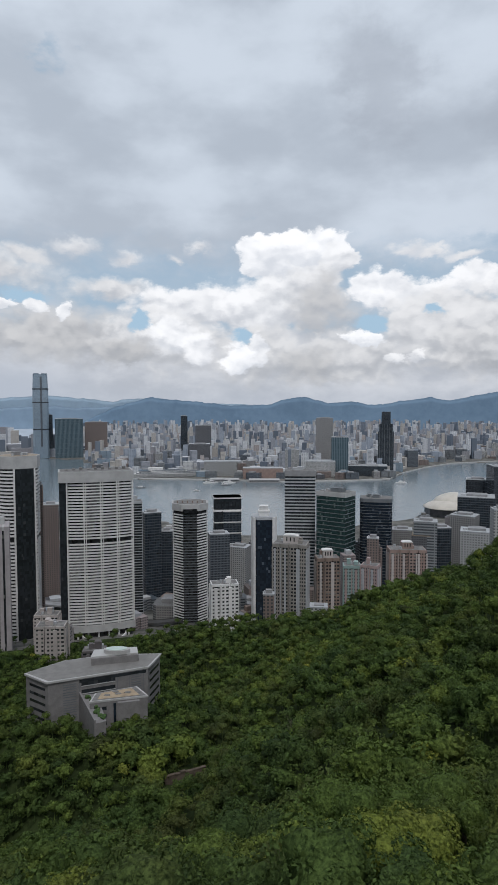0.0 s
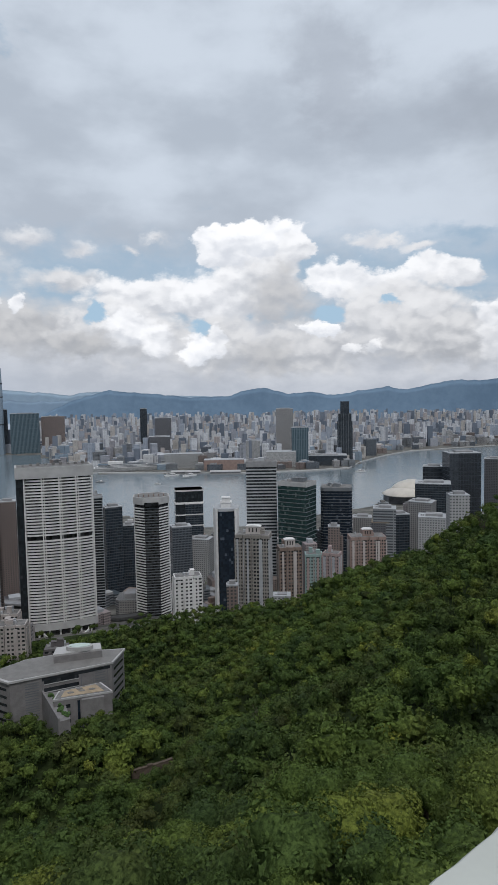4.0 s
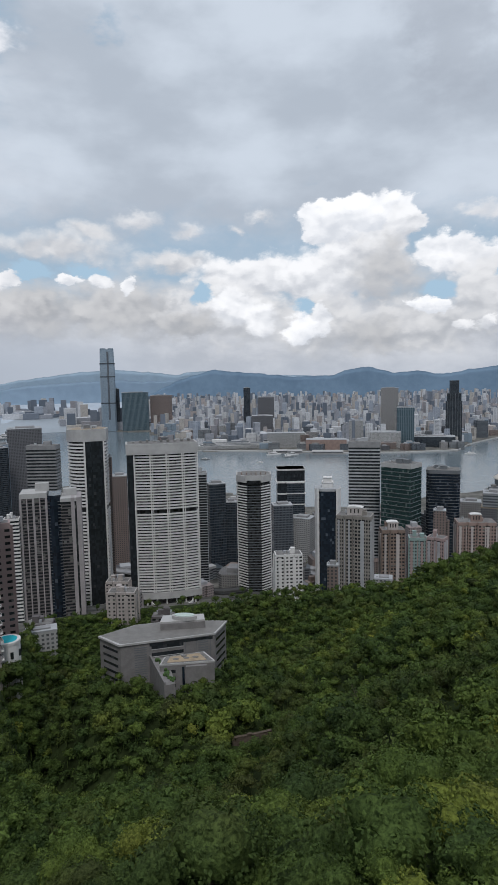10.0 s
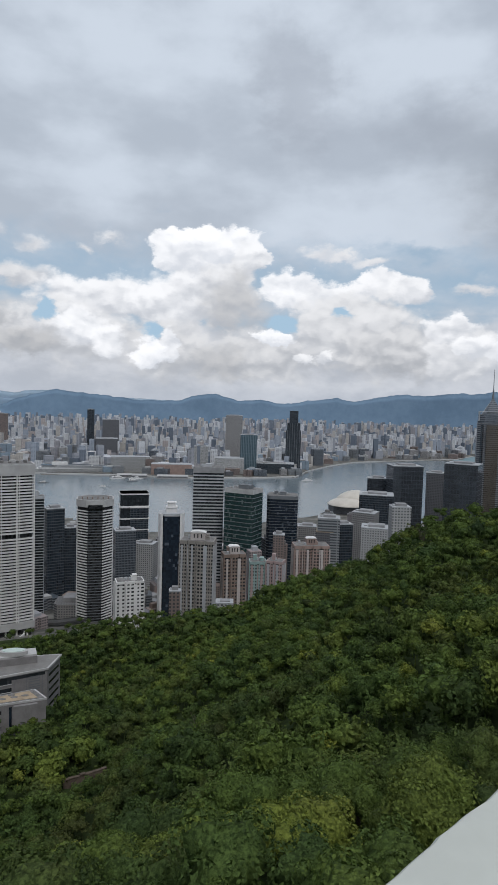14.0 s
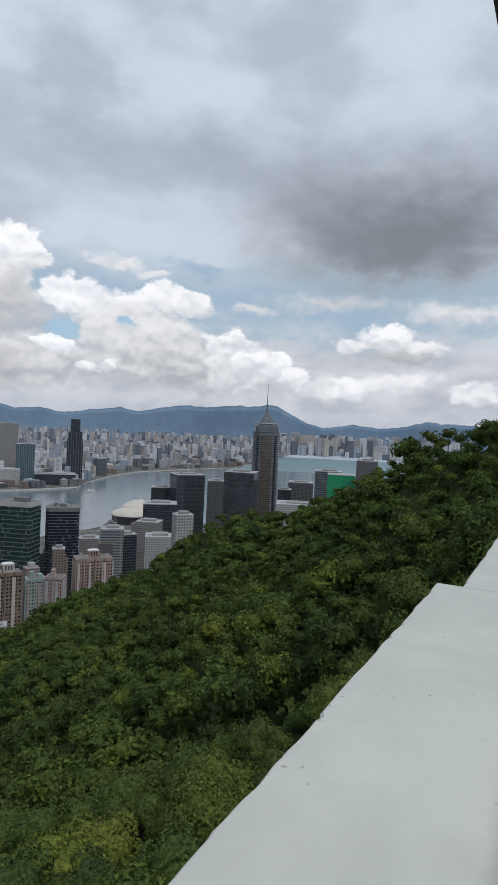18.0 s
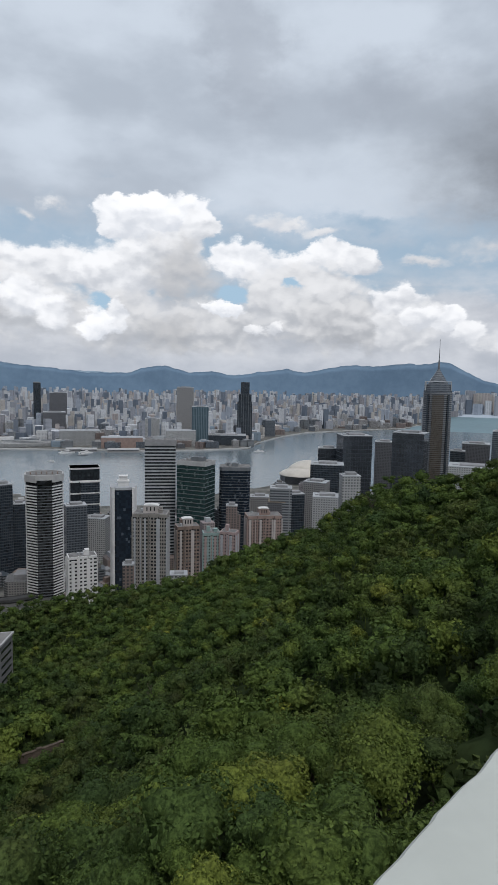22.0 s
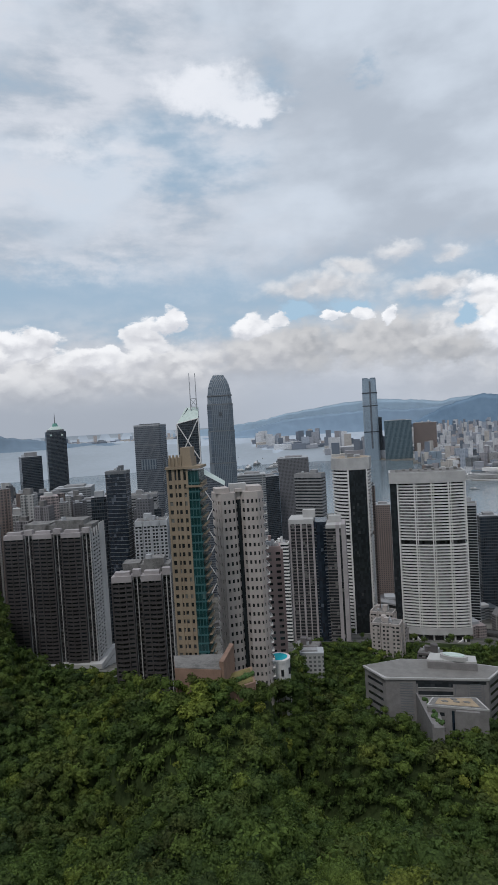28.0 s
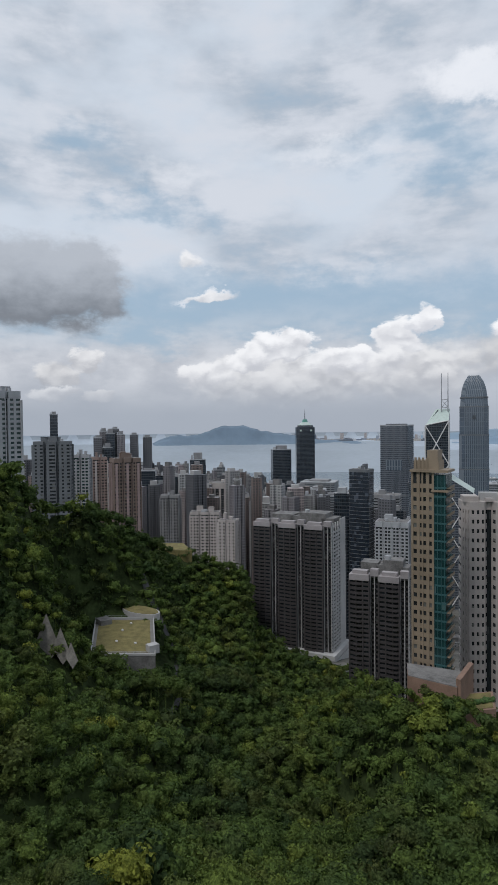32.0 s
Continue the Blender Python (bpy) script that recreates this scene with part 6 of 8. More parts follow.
block("apartment_block", "dark blue-black glass office block", -811.8, 408.7, 63.3, site(-812, 409), 218.6, 22.2, 17.8, M["c_dark"])
tower("apartment_tower", "grey apartment tower with white window frames", -550.6, 302.7, 51.2, site(-551, 303), 213.2, notched(19.2, 13.4, 2, 2.0, 0.1), M["grey"], M["win"], seed=55, step=3.2, pier=1.0, cap=3, solid=0.42)
block("apartment_tower", "narrow teal tower with a pointed top", -948.4, 579.6, 58.6, site(-948, 580), 223.1, 28.7, 23.0, M["c_dark"], roofh=12)
tower("hotel", "beige slab with tall dark window strips", -680.7, 455.0, 40.2, site(-681, 455), 208.1, rect(44.0, 26.4), M["cream"], M["dark"], seed=57, step=7, pier=2.6, cap=8, solid=0.12, clutter=2)
tower("apartment_block", "beige stepped apartment block with balconies", -516.2, 324.0, 49.9, site(-516, 324), 197.7, notched(29.7, 14.9, 3, 2.0, 0.1), M["cream"], M["win"], seed=58, step=3.4, pier=1.2, cap=2.5, solid=0.55, clutter=3)
tower("apartment_block", "plain beige apartment block beside the wood", -469.6, 320.4, 35.7, site(-470, 320), 195.6, notched(17.0, 11.9, 2, 1.4, 0.1), M["cream"], M["win"], seed=59, step=4.4, pier=2.6, cap=2.5, solid=0.55)
tower("office_tower", "black glass office tower with a pale corner line", -432.0, 461.8, 21.1, site(-432, 462), 238.1, octagon(22.0, 17.6, 0.1), M["dgrey"], M["blue"], seed=60, floor=4, step=0, cap=3, solid=0.1, clutter=3, capm=M["dgrey"])
tower("office_tower", "grey ribbed office block with rounded ends", -510.1, 587.6, 33.0, site(-510, 588), 196.0, octagon(39.0, 31.2, 0.14), M["grey"], M["dark"], seed=61, floor=3.6, cap=4, solid=0.55, clutter=2)
tower("office_building", "white gridded office block with deep windows", -369.5, 437.2, 32.2, site(-369, 437), 194.3, notched(29.8, 20.9, 4, 1.2, 0.1), M["lgrey"], M["win"], seed=62, step=3.2, pier=0.8, cap=5, solid=0.42, clutter=3)
block("office_tower", "dark stepped office tower with a peaked roof", -1176.9, 965.5, 60.6, site(-1177, 966), 224.3, 46.3, 37.0, M["c_dark"], roofh=9)
block("office_block", "cream office block with flat roof", -751.7, 701.0, 37.0, site(-752, 701), 188.2, 57.8, 46.3, M["c_office"])
block("office_block", "small block with a pale green roof", -668.4, 618.6, 47.2, site(-668, 619), 187.5, 26.8, 21.4, M["c_flats_w"])
block("office_block", "blue-grey glazed office block", -639.8, 620.2, 45.9, site(-640, 620), 179.8, 27.7, 22.1, M["c_office"])
flat_tower(-755.7, 906.0, 23.8, 283.0, 52.2, 47.0)
tower("office_tower", "grey slab office tower with dark window bands", -366.0, 785.4, 5.0, site(-366, 785), 200.5, rect(40.6, 20.3), M["grey"], M["dark"], seed=68, floor=4.4, cap=6, solid=0.5, clutter=3)
block("office_tower", "unfinished tower with a crane", -592.1, 1187.3, 26.5, site(-592, 1187), 192.9, 66.8, 53.5, M["c_flats_d"])
block("office_tower", "blue glass tower with sloping dark fins", -597.0, 1107.4, 38.3, site(-597, 1107), 167.8, 16.7, 13.4, M["c_blue"])
block("office_tower", "dark slim glass tower", -590.8, 1067.2, 49.0, site(-591, 1067), 165.3, 36.2, 29.0, M["c_dark"])
block("office_tower", "grey tower behind the cream flats", -491.9, 833.5, 30.5, site(-492, 834), 194.0, 44.7, 35.7, M["c_office"])
tower("apartment_tower", "white banded flats behind the pink tower", -265.8, 500.3, 18.0, site(-266, 500), 165.3, rect(13.6, 10.9), M["white"], M["dark"], seed=73, floor=3.2, cap=2, solid=0.5)
block("office_building", "brown office block behind towers", -231.9, 663.5, 19.3, site(-232, 663), 198.4, 7.1, 5.7, M["c_flats_b"])
block("office_building", "brown-grey block behind the banded tower", -286.7, 862.8, 18.4, site(-287, 863), 145.2, 23.0, 18.4, M["c_flats_b"])
block("residential_tower", "blue glass residential tower block", -1026.5, 3440.8, 16.6, 1.0, 225.8, 153.3, 61.3, M["c_teal"])
block("residential_tower", "dark brown residential tower pair", -902.9, 3563.1, 14.2, 1.0, 203.5, 128.7, 51.5, M["c_flats_b"])
block("residential_tower", "dark slab tower behind the tallest tower", -1166.2, 3518.0, 18.3, 1.0, 247.5, 40.5, 32.4, M["c_dark"])
block("office_tower", "grey office tower in the far town", 343.2, 2708.3, -7.2, 1.0, 238.7, 74.8, 59.9, M["c_flats"])
block("office_building", "teal glass office block at the far waterfront", 380.5, 2498.8, -8.7, 1.0, 163.0, 68.9, 55.1, M["c_teal"])
block("office_tower", "dark slim tower far behind the waterfront", -389.8, 3645.5, 6.1, 1.0, 238.0, 40.6, 32.5, M["c_dark"])
block("museum", "low wide hall on the waterfront", 487.1, 2497.2, -11.0, 1.0, 45.6, 177.2, 88.6, M["c_dark"], roofh=1)
block("shopping_centre", "low dark grey centre behind the pier", -238.6, 2930.4, 4.7, 1.0, 111.2, 100.3, 80.2, M["c_flats_d"])
block("hotel", "grey twin block on the far waterfront", -249.8, 3325.1, 4.3, 1.0, 189.5, 86.3, 69.0, M["c_flats_d"])
block("cultural_centre", "low salmon-coloured hall with a sloping roof", 57.7, 2411.2, -1.4, 1.0, 44.5, 159.2, 63.7, M["salmon"], roofh=0)
block("hotel", "white and pink hotel at the pier", -107.8, 2508.9, 2.5, 1.0, 63.1, 156.3, 62.5, M["c_flats_w"], roofh=0)
block("hotel", "white striped block on the far waterfront", 183.4, 2516.7, -4.2, 1.0, 110.6, 58.5, 46.8, M["c_flats_w"])
block("hotel", "long pale hotel behind the waterfront", 297.8, 2480.4, -6.8, 1.0, 66.4, 120.6, 96.5, M["c_flats_w"], roofh=0)
prism_tower(-566.0, 773.8, 30.2, 306.5, 34.1, 34.1)
crowned_tower(-939.0, 1438.2, 33.1, 412.6, 75.2, 75.2)
needle_tower(-1187.0, 3441.8, 19.0, 477.4, 90.5, 81.4)
spired_tower(661.2, 1117.5, -26.6, 266.8, 56.0, 53.2)
lantern_tower(-1367.3, 1216.5, 54.3, 279.3, 54.9, 54.9)
twin_setback(596.4, 2605.7, -12.9, 268.0, 66.0, 46.2)
wing_hall(518.8, 1561.9, 146.6, 63.6, -114.1, -125.5)
tower("apartment_block", "low white apartment block below the banded towers", -161.3, 483.3, 4.5, site(-161, 483), 107.2, notched(23.2, 13.9, 3, 1.5, 0.1), M["cream"], M["win"], seed=96, step=3.4, pier=1.3, cap=2, solid=0.5, clutter=3)
block("apartment_block", "low cream block beside the grey flats", 17.0, 503.5, -1.9, site(17, 504), 125.2, 9.5, 7.6, M["c_flats_b"])
block("house", "small white house among the flats", 57.1, 482.2, -6.8, site(57, 482), 121.7, 14.0, 11.2, M["c_flats_w"], roofh=1)
block("house", "low white house half hidden by trees", -190.9, 391.2, 26.0, site(-191, 391), 110.5, 21.1, 10.6, M["c_flats_w"], roofh=1)
block("office_building", "grey office building with stepped terraces", -14.3, 916.8, -19.1, site(-14, 917), 71.0, 31.0, 24.8, M["c_flats_w"])
block("office_tower", "round grey office tower under repair", 231.1, 778.2, -16.5, site(231, 778), 136.2, 29.4, 23.5, M["c_office"])
tower("apartment_block", "beige flats below the banded towers", -193.2, 567.3, 4.8, site(-193, 567), 87.2, notched(22.6, 13.6, 3, 1.4, 0.1), M["cream"], M["win"], seed=102, step=3.0, pier=1.0, cap=2.5, solid=0.5, clutter=3)
tower("apartment_block", "lower beige flats with rows of small windows", -171.6, 531.2, -6.1, site(-172, 531), 87.8, notched(21.4, 12.9, 3, 1.4, 0.1), M["mauve"], M["win"], seed=103, step=3.0, pier=1.0, cap=2.5, solid=0.5, clutter=3)
tower("pavilion", "small concrete pavilion with a planted flat roof", -202.2, 412.9, 14.1, site(-202, 413), 107.2, rect(19.4, 11.6), M["taupe"], M["win"], seed=104, step=4.0, pier=1.0, cap=1.5, solid=0.4, clutter=4)
tower("plant_house", "low plant house with roof tanks", -111.2, 424.3, 4.7, site(-111, 424), 110.5, rect(15.9, 9.9), M["taupe"], M["win"], seed=105, step=4.0, pier=1.0, cap=1.5, solid=0.5, clutter=5)


def vaulted_head(x, y, rot, z, w, d, h, mt):
    """Barrel-vaulted lift head and parapet walls on the roof of a block of flats."""
    t = thing("roof_head", "pale vaulted lift head on the roof of flats", "roof house", place(x, y, z, rot), "vaulted roof heads")
    part("wall", box(B(), -w / 2, w / 2, -d / 2, d / 2, 0, h), mt, t)
    bm = B()
    rows = []
    for sy in (-d / 2 - 0.3, d / 2 + 0.3):
        rows.append([bm.verts.new((math.cos(k * math.pi / 8) * (w / 2 + 0.4), sy, h + math.sin(k * math.pi / 8) * w * 0.11)) for k in range(9)])
    bm.faces.new(rows[0])
    bm.faces.new(rows[1][::-1])
    for k in range(8):
        bm.faces.new((rows[0][k + 1], rows[0][k], rows[1][k], rows[1][k + 1]))
    bm.faces.new((rows[0][0], rows[0][8], rows[1][8], rows[1][0]))
    bmesh.ops.recalc_face_normals(bm, faces=bm.faces)
    part("vault", bm, M["white"], t, "white barrel vault")
    for k in (-0.25, 0.0, 0.25):
        part("opening", box(B(), k * w - 0.5, k * w + 0.5, -d / 2 - 0.05, -d / 2 + 0.5, h * 0.3, h * 0.85), M["dark"], t)


for x, y, rot, z, w, mt in ((37.8, 528.5, -14.1, 163.7, 13.0, "cream"), (71.8, 543.0, 4.5, 147.4, 9.5, "cream"), (157.3, 591.0, -2.9, 143.8, 10.0, "salmon")):
    vaulted_head(x, y, rot, z, w, 7.0, 6.5, M[mt])


# ---- the lookout from which the clip is seen: a white ledge outside a dark window frame ----
U2, N2 = Vector((0.838, 0.546, 0)), Vector((0.546, -0.838, 0))


def at_ledge(s, u, z):
    return U2 * u + N2 * s + Vector((0, 0, z))


def ledge():
    rng = random.Random(5)
    for (ua, ub, s0, dz) in ((-4.0, 2.06, -0.355, 0.0), (1.98, 8.0, -0.278, -0.005)):
        bm = B()
        n = int((ub - ua) / 0.018)
        cols = []
        wob = [0.0] * (n + 1)
        for i in range(n + 1):
            u = ua + (ub - ua) * i / n
            wob[i] = 0.0045 * noise.fractal(Vector((u * 6.0, s0 * 9, 0)), 0.45, 2.4, 6) + (0.006 if rng.random() < 0.06 else 0)
            u0 = u + (0.02 * (i == 0 and ua > 0)) - (0.0 if i else 0)
            rows = [(s0 + wob[i] + 0.004, 282.38), (s0 + wob[i], 282.492), (s0 + wob[i] + 0.006, 282.499), (s0 + 0.02, 282.5)]
            rows += [(s0 + (-0.03 - s0) * k / 6, 282.5 + 0.0012 * noise.noise(Vector((u * 4, k, 1)))) for k in range(1, 7)] + [(-0.03, 282.38)]
            cols.append([bm.verts.new(at_ledge(s, u0, z + dz)) for s, z in rows])
        for a, b in zip(cols, cols[1:]):
            for j in range(len(a)):
                bm.faces.new((a[j], a[(j + 1) % len(a)], b[(j + 1) % len(a)], b[j])).smooth = 3 <= j <= 8
        bm.faces.new(cols[0][::-1])
        bm.faces.new(cols[-1])
        bmesh.ops.recalc_face_normals(bm, faces=bm.faces)
        ob = new("window_ledge", mesh_of("window_ledge", bm, M["ledge"]))
        tagged(ob, "white painted concrete ledge with a chipped edge", "ledge", kind="structure")
    # wall below, head above, floor and room behind
    def slab(name, s0, s1, u0, u1, z0, z1, mt, label):
        bm = B()
        pts = [(s0, u0), (s1, u0), (s1, u1), (s0, u1)]
        lo = [bm.verts.new(at_ledge(s, u, z0)) for s, u in pts]
        hi = [bm.verts.new(at_ledge(s, u, z1)) for s, u in pts]
        bm.faces.new(lo[::-1])
        bm.faces.new(hi)
        for i in range(4):
            bm.faces.new((lo[i], lo[(i + 1) % 4], hi[(i + 1) % 4], hi[i]))
        bmesh.ops.recalc_face_normals(bm, faces=bm.faces)
        return tagged(new(name, mesh_of(name, bm, mt)), label, name.split("_")[0], kind="structure")
    slab("wall_front", -0.24, -0.03, -4, 8, 262, 282.378, M["cap"], "plain pale wall under the ledge")
    slab("floor", -0.03, 4.0, -4, 8, 281.35, 281.5, M["grey"], "plain concrete floor of the lookout")
    fr = thing("window_frame", "black metal frame of a wide open window", "window frame")
    for nm, s0, s1, u0, u1, z0, z1 in (("bottom_rail", -0.03, 0.01, -4, 8, 282.38, 282.515), ("top_rail", -0.1, 0.02, -4, 8, 283.5, 283.56), ("post", -0.04, 0.02, -3.9, -3.82, 282.515, 283.5), ("post", -0.04, 0.02, 6.0, 6.08, 282.515, 283.5)):
        bm = B()
        pts = [(s0, u0), (s1, u0), (s1, u1), (s0, u1)]
        lo = [bm.verts.new(at_ledge(s, u, z0)) for s, u in pts]
        hi = [bm.verts.new(at_ledge(s, u, z1)) for s, u in pts]
        bm.faces.new(lo[::-1])
        bm.faces.new(hi)
        for i in range(4):
            bm.faces.new((lo[i], lo[(i + 1) % 4], hi[(i + 1) % 4], hi[i]))
        bmesh.ops.recalc_face_normals(bm, faces=bm.faces)
        bmesh.ops.bevel(bm, geom=bm.edges[:], offset=0.006, segments=2, affect="EDGES", clamp_overlap=True)
        part(nm, bm, M["black"], fr)


ledge()
CLEAR = []  # plots on which no tree stands: x, y, radius


def clear_disc(x, y, r):
    CLEAR.append((x, y, r))


def wall_strip(parent, name, p, q, a, b, z0, z1, mt, out=0.06, label=""):
    """A strip let into the wall from p to q, between the shares a and b of its length."""
    p, q = Vector(p), Vector(q)
    u = (q - p).normalized()
    n = Vector((u.y, -u.x))
    s, e = p.lerp(q, a), p.lerp(q, b)
    pts = [s + n * out, e + n * out, e - n * 0.4, s - n * 0.4]
    return part(name, prism(B(), [(v.x, v.y) for v in pts], z0, z1), mt, parent, label)


M["stone"] = surf("pale_grey_stone_cladding", (0.20, 0.191, 0.19), 0.75, var=0.1, scale=0.3, fine=2.0)
M["roofgrey"] = surf("grey_roof_sheet", (0.185, 0.178, 0.17), 0.7, var=0.1, scale=0.25)
M["sandroof"] = surf("sand_coloured_roof_tiles", (0.32, 0.25, 0.17), 0.8, var=0.14, scale=0.35)
M["oldwall"] = surf("mossy_brown_masonry", (0.105, 0.08, 0.062), 0.9, var=0.25, scale=0.4, fine=2.0, bump=0.3)
M["shrub"] = surf("clipped_shrub", (0.05, 0.10, 0.025), 0.8, var=0.3, scale=0.8, fine=3.0, bump=0.6)
M["slopewall"] = surf("sprayed_concrete_slope", (0.13, 0.122, 0.108), 0.9, var=0.2, scale=0.3, fine=1.5, bump=0.3)


def shrub(x, y, z, r, seed):
    """A small garden bush of leafy lobes."""
    rng = random.Random(seed)
    bm = B()
    for i in range(5):
        m = Matrix.Translation((rng.uniform(-0.6, 0.6) * r, rng.uniform(-0.6, 0.6) * r, r * rng.uniform(0.3, 0.8)))
        bmesh.ops.create_icosphere(bm, subdivisions=2, radius=r * rng.uniform(0.45, 0.7), matrix=m)
    for v in bm.verts:
        v.co += v.co.normalized() * 0.22 * r * noise.noise(v.co * 4 / r + Vector((seed, 0, 0)))
    ob = new("shrub", mesh_of("shrub", bm, M["shrub"]))
    ob.matrix_basis = Matrix.Translation((x, y, z))
    return tagged(ob, "small green shrub in a roof garden", "shrub", "roof garden shrubs")


def institute():
    """Long grey building with a flat overhanging roof, and a lower block with a terrace before it."""
    A, Bc, C, D, E, F = (-100.6, 265.1), (-87.8, 256.6), (-46.7, 272.0), (-43.3, 286.1), (-68.5, 284.9), (-87.1, 278.4)
    t = thing("office_building", "long pale grey stone building with an overhanging flat roof", "building")
    plan = [Bc, C, D, E, F, A]
    z0, z1 = 118.0, 163.0
    part("wall", prism(B(), plan, z0, z1), M["stone"], t)
    cx, cy = sum(p[0] for p in plan) / 6, sum(p[1] for p in plan) / 6
    over = [(cx + (x - cx) * 1.025, cy + (y - cy) * 1.05) for x, y in plan]
    part("roof_edge", prism(B(), over, z1, z1 + 0.9), M["cap"], t, "pale roof edge")
    inner = [(cx + (x - cx) * 0.99, cy + (y - cy) * 0.98) for x, y in plan]
    part("roof_sheet", prism(B(), inner, z1 + 0.9, z1 + 1.0), M["roofgrey"], t)
    # front: six rows of strip windows in the middle, slots at the sides
    for i in range(6):
        z = z1 - 3.4 - i * 3.5
        wall_strip(t, "window_strip", Bc, C, 0.32, 0.66, z, z + 1.7, M["dark"])
        wall_strip(t, "sill", Bc, C, 0.32, 0.66, z - 0.3, z - 0.02, M["cap"], 0.3)
        for a, b in ((0.14, 0.27), (0.82, 0.93)):
            for k in range(3):
                wall_strip(t, "louvre", Bc, C, a, b, z + k * 1.05 - 0.9, z + k * 1.05 - 0.45, M["dgrey"], 0.08)
        if i < 5:
            wall_strip(t, "window_strip", A, Bc, 0.16, 0.86, z - 0.6, z + 0.6, M["dark"])
            wall_strip(t, "window_strip", C, D, 0.12, 0.88, z - 0.6, z + 0.6, M["dark"])
    wall_strip(t, "window_strip", Bc, C, 0.30, 0.98, z1 - 1.9, z1 - 0.5, M["dark"])
    for a in (0.30, 0.68, 0.80, 0.95):
        wall_strip(t, "joint", Bc, C, a, a + 0.006, z0, z1, M["dgrey"], 0.03)
    pent = [(-73.0, 272.5), (-52.0, 277.5), (-53.8, 284.5), (-73.5, 281.0)]
    ph = part("penthouse", prism(B(), pent, z1 + 1.0, z1 + 4.2), M["stone"], t)
    part("penthouse_roof", prism(B(), [(x * 1.004 - 0.2, y * 1.003) for x, y in pent], z1 + 4.2, z1 + 4.8), M["cap"], ph)
    sk = [(-62.5 + 6.2 * math.cos(k * math.tau / 20), 278.6 + 2.9 * math.sin(k * math.tau / 20)) for k in range(20)]
    part("skylight_drum", prism(B(), sk, z1 + 4.8, z1 + 6.6), M["cap"], ph, "oval drum on the roof")
    part("skylight", prism(B(), [(-62.5 + (x + 62.5) * 0.8, 278.6 + (y - 278.6) * 0.8) for x, y in sk], z1 + 6.6, z1 + 6.9), M["pale_green"], ph)
    # lower block
    t2 = thing("annex_building", "lower grey block with a patterned sand-coloured roof terrace", "building")
    P = [(-67.4, 248.7), (-44.0, 254.2), (-50.4, 262.7), (-66.9, 256.3)]
    zr = 158.0
    part("wall", prism(B(), P, 122, zr), M["stone"], t2)
    part("wall", prism(B(), [(-56.0, 249.8), (-47.0, 251.9), (-48.2, 257.0), (-57.2, 254.9)], 122, zr - 0.4), M["stone"], t2)
    c2 = (-57.2, 255.5)
    part("roof_edge", prism(B(), [(c2[0] + (x - c2[0]) * 1.03, c2[1] + (y - c2[1]) * 1.03) for x, y in P], zr, zr + 0.8), M["cap"], t2)
    part("roof_deck", prism(B(), [(c2[0] + (x - c2[0]) * 0.96, c2[1] + (y - c2[1]) * 0.94) for x, y in P], zr + 0.8, zr + 0.86), M["roof"], t2)
    part("terrace", prism(B(), [(c2[0] + (x - c2[0]) * 0.74, c2[1] + (y - c2[1]) * 0.74) for x, y in P], zr + 0.86, zr + 1.0), M["sandroof"], t2, "sand-coloured tiled terrace")
    for k, (a, b) in enumerate(((-61.5, 254.0), (-57.0, 255.4), (-53.0, 256.6), (-58.5, 257.2))):
        oval = [(a + 1.5 * math.cos(j * math.tau / 12), b + 0.8 * math.sin(j * math.tau / 12)) for j in range(12)]
        part("planter", prism(B(), oval, zr + 1.0, zr + 1.15), M["roof"], t2)
    for i in range(5):
        z = zr - 3.6 - i * 3.3
        for a, b in ((0.06, 0.14), (0.2, 0.28), (0.72, 0.84)):
            wall_strip(t2, "window", P[0], P[1], a, b, z, z + 1.5, M["dark"])
    wall_strip(t2, "window_slot", P[0], P[1], 0.40, 0.445, 130, zr - 1, M["blue"], 0.1)
    w3 = [(-75.7, 262.0), (-62.2, 237.0), (-58.4, 239.0), (-67.8, 262.5)]
    part("terrace_wing", prism(B(), w3, 120, 155.5), M["stone"], t2)
    part("terrace_wall", prism(B(), [(-76.2, 262.0), (-62.6, 236.6), (-62.0, 236.9), (-75.5, 262.3)], 120, 157.0), M["stone"], t2, "long pale terrace wall")
    for k in range(9):
        u = k / 8
        shrub(-71.0 + 9.5 * u + (k % 3) * 0.7, 258.5 - 17.5 * u, 155.4, 1.3 - 0.3 * (k % 2), 60 + k)
    for x, y, r in ((-72, 270, 15), (-88, 266, 12), (-53, 276, 11), (-56, 256, 9), (-66, 253, 8), (-63, 243, 6), (-97, 265, 6), (-47, 280, 8)):
        clear_disc(x, y, r)


institute()
for a, r in ((-26.05, 452), (-14.3, 432)):
    clear_disc(*polar(a, r), 11)


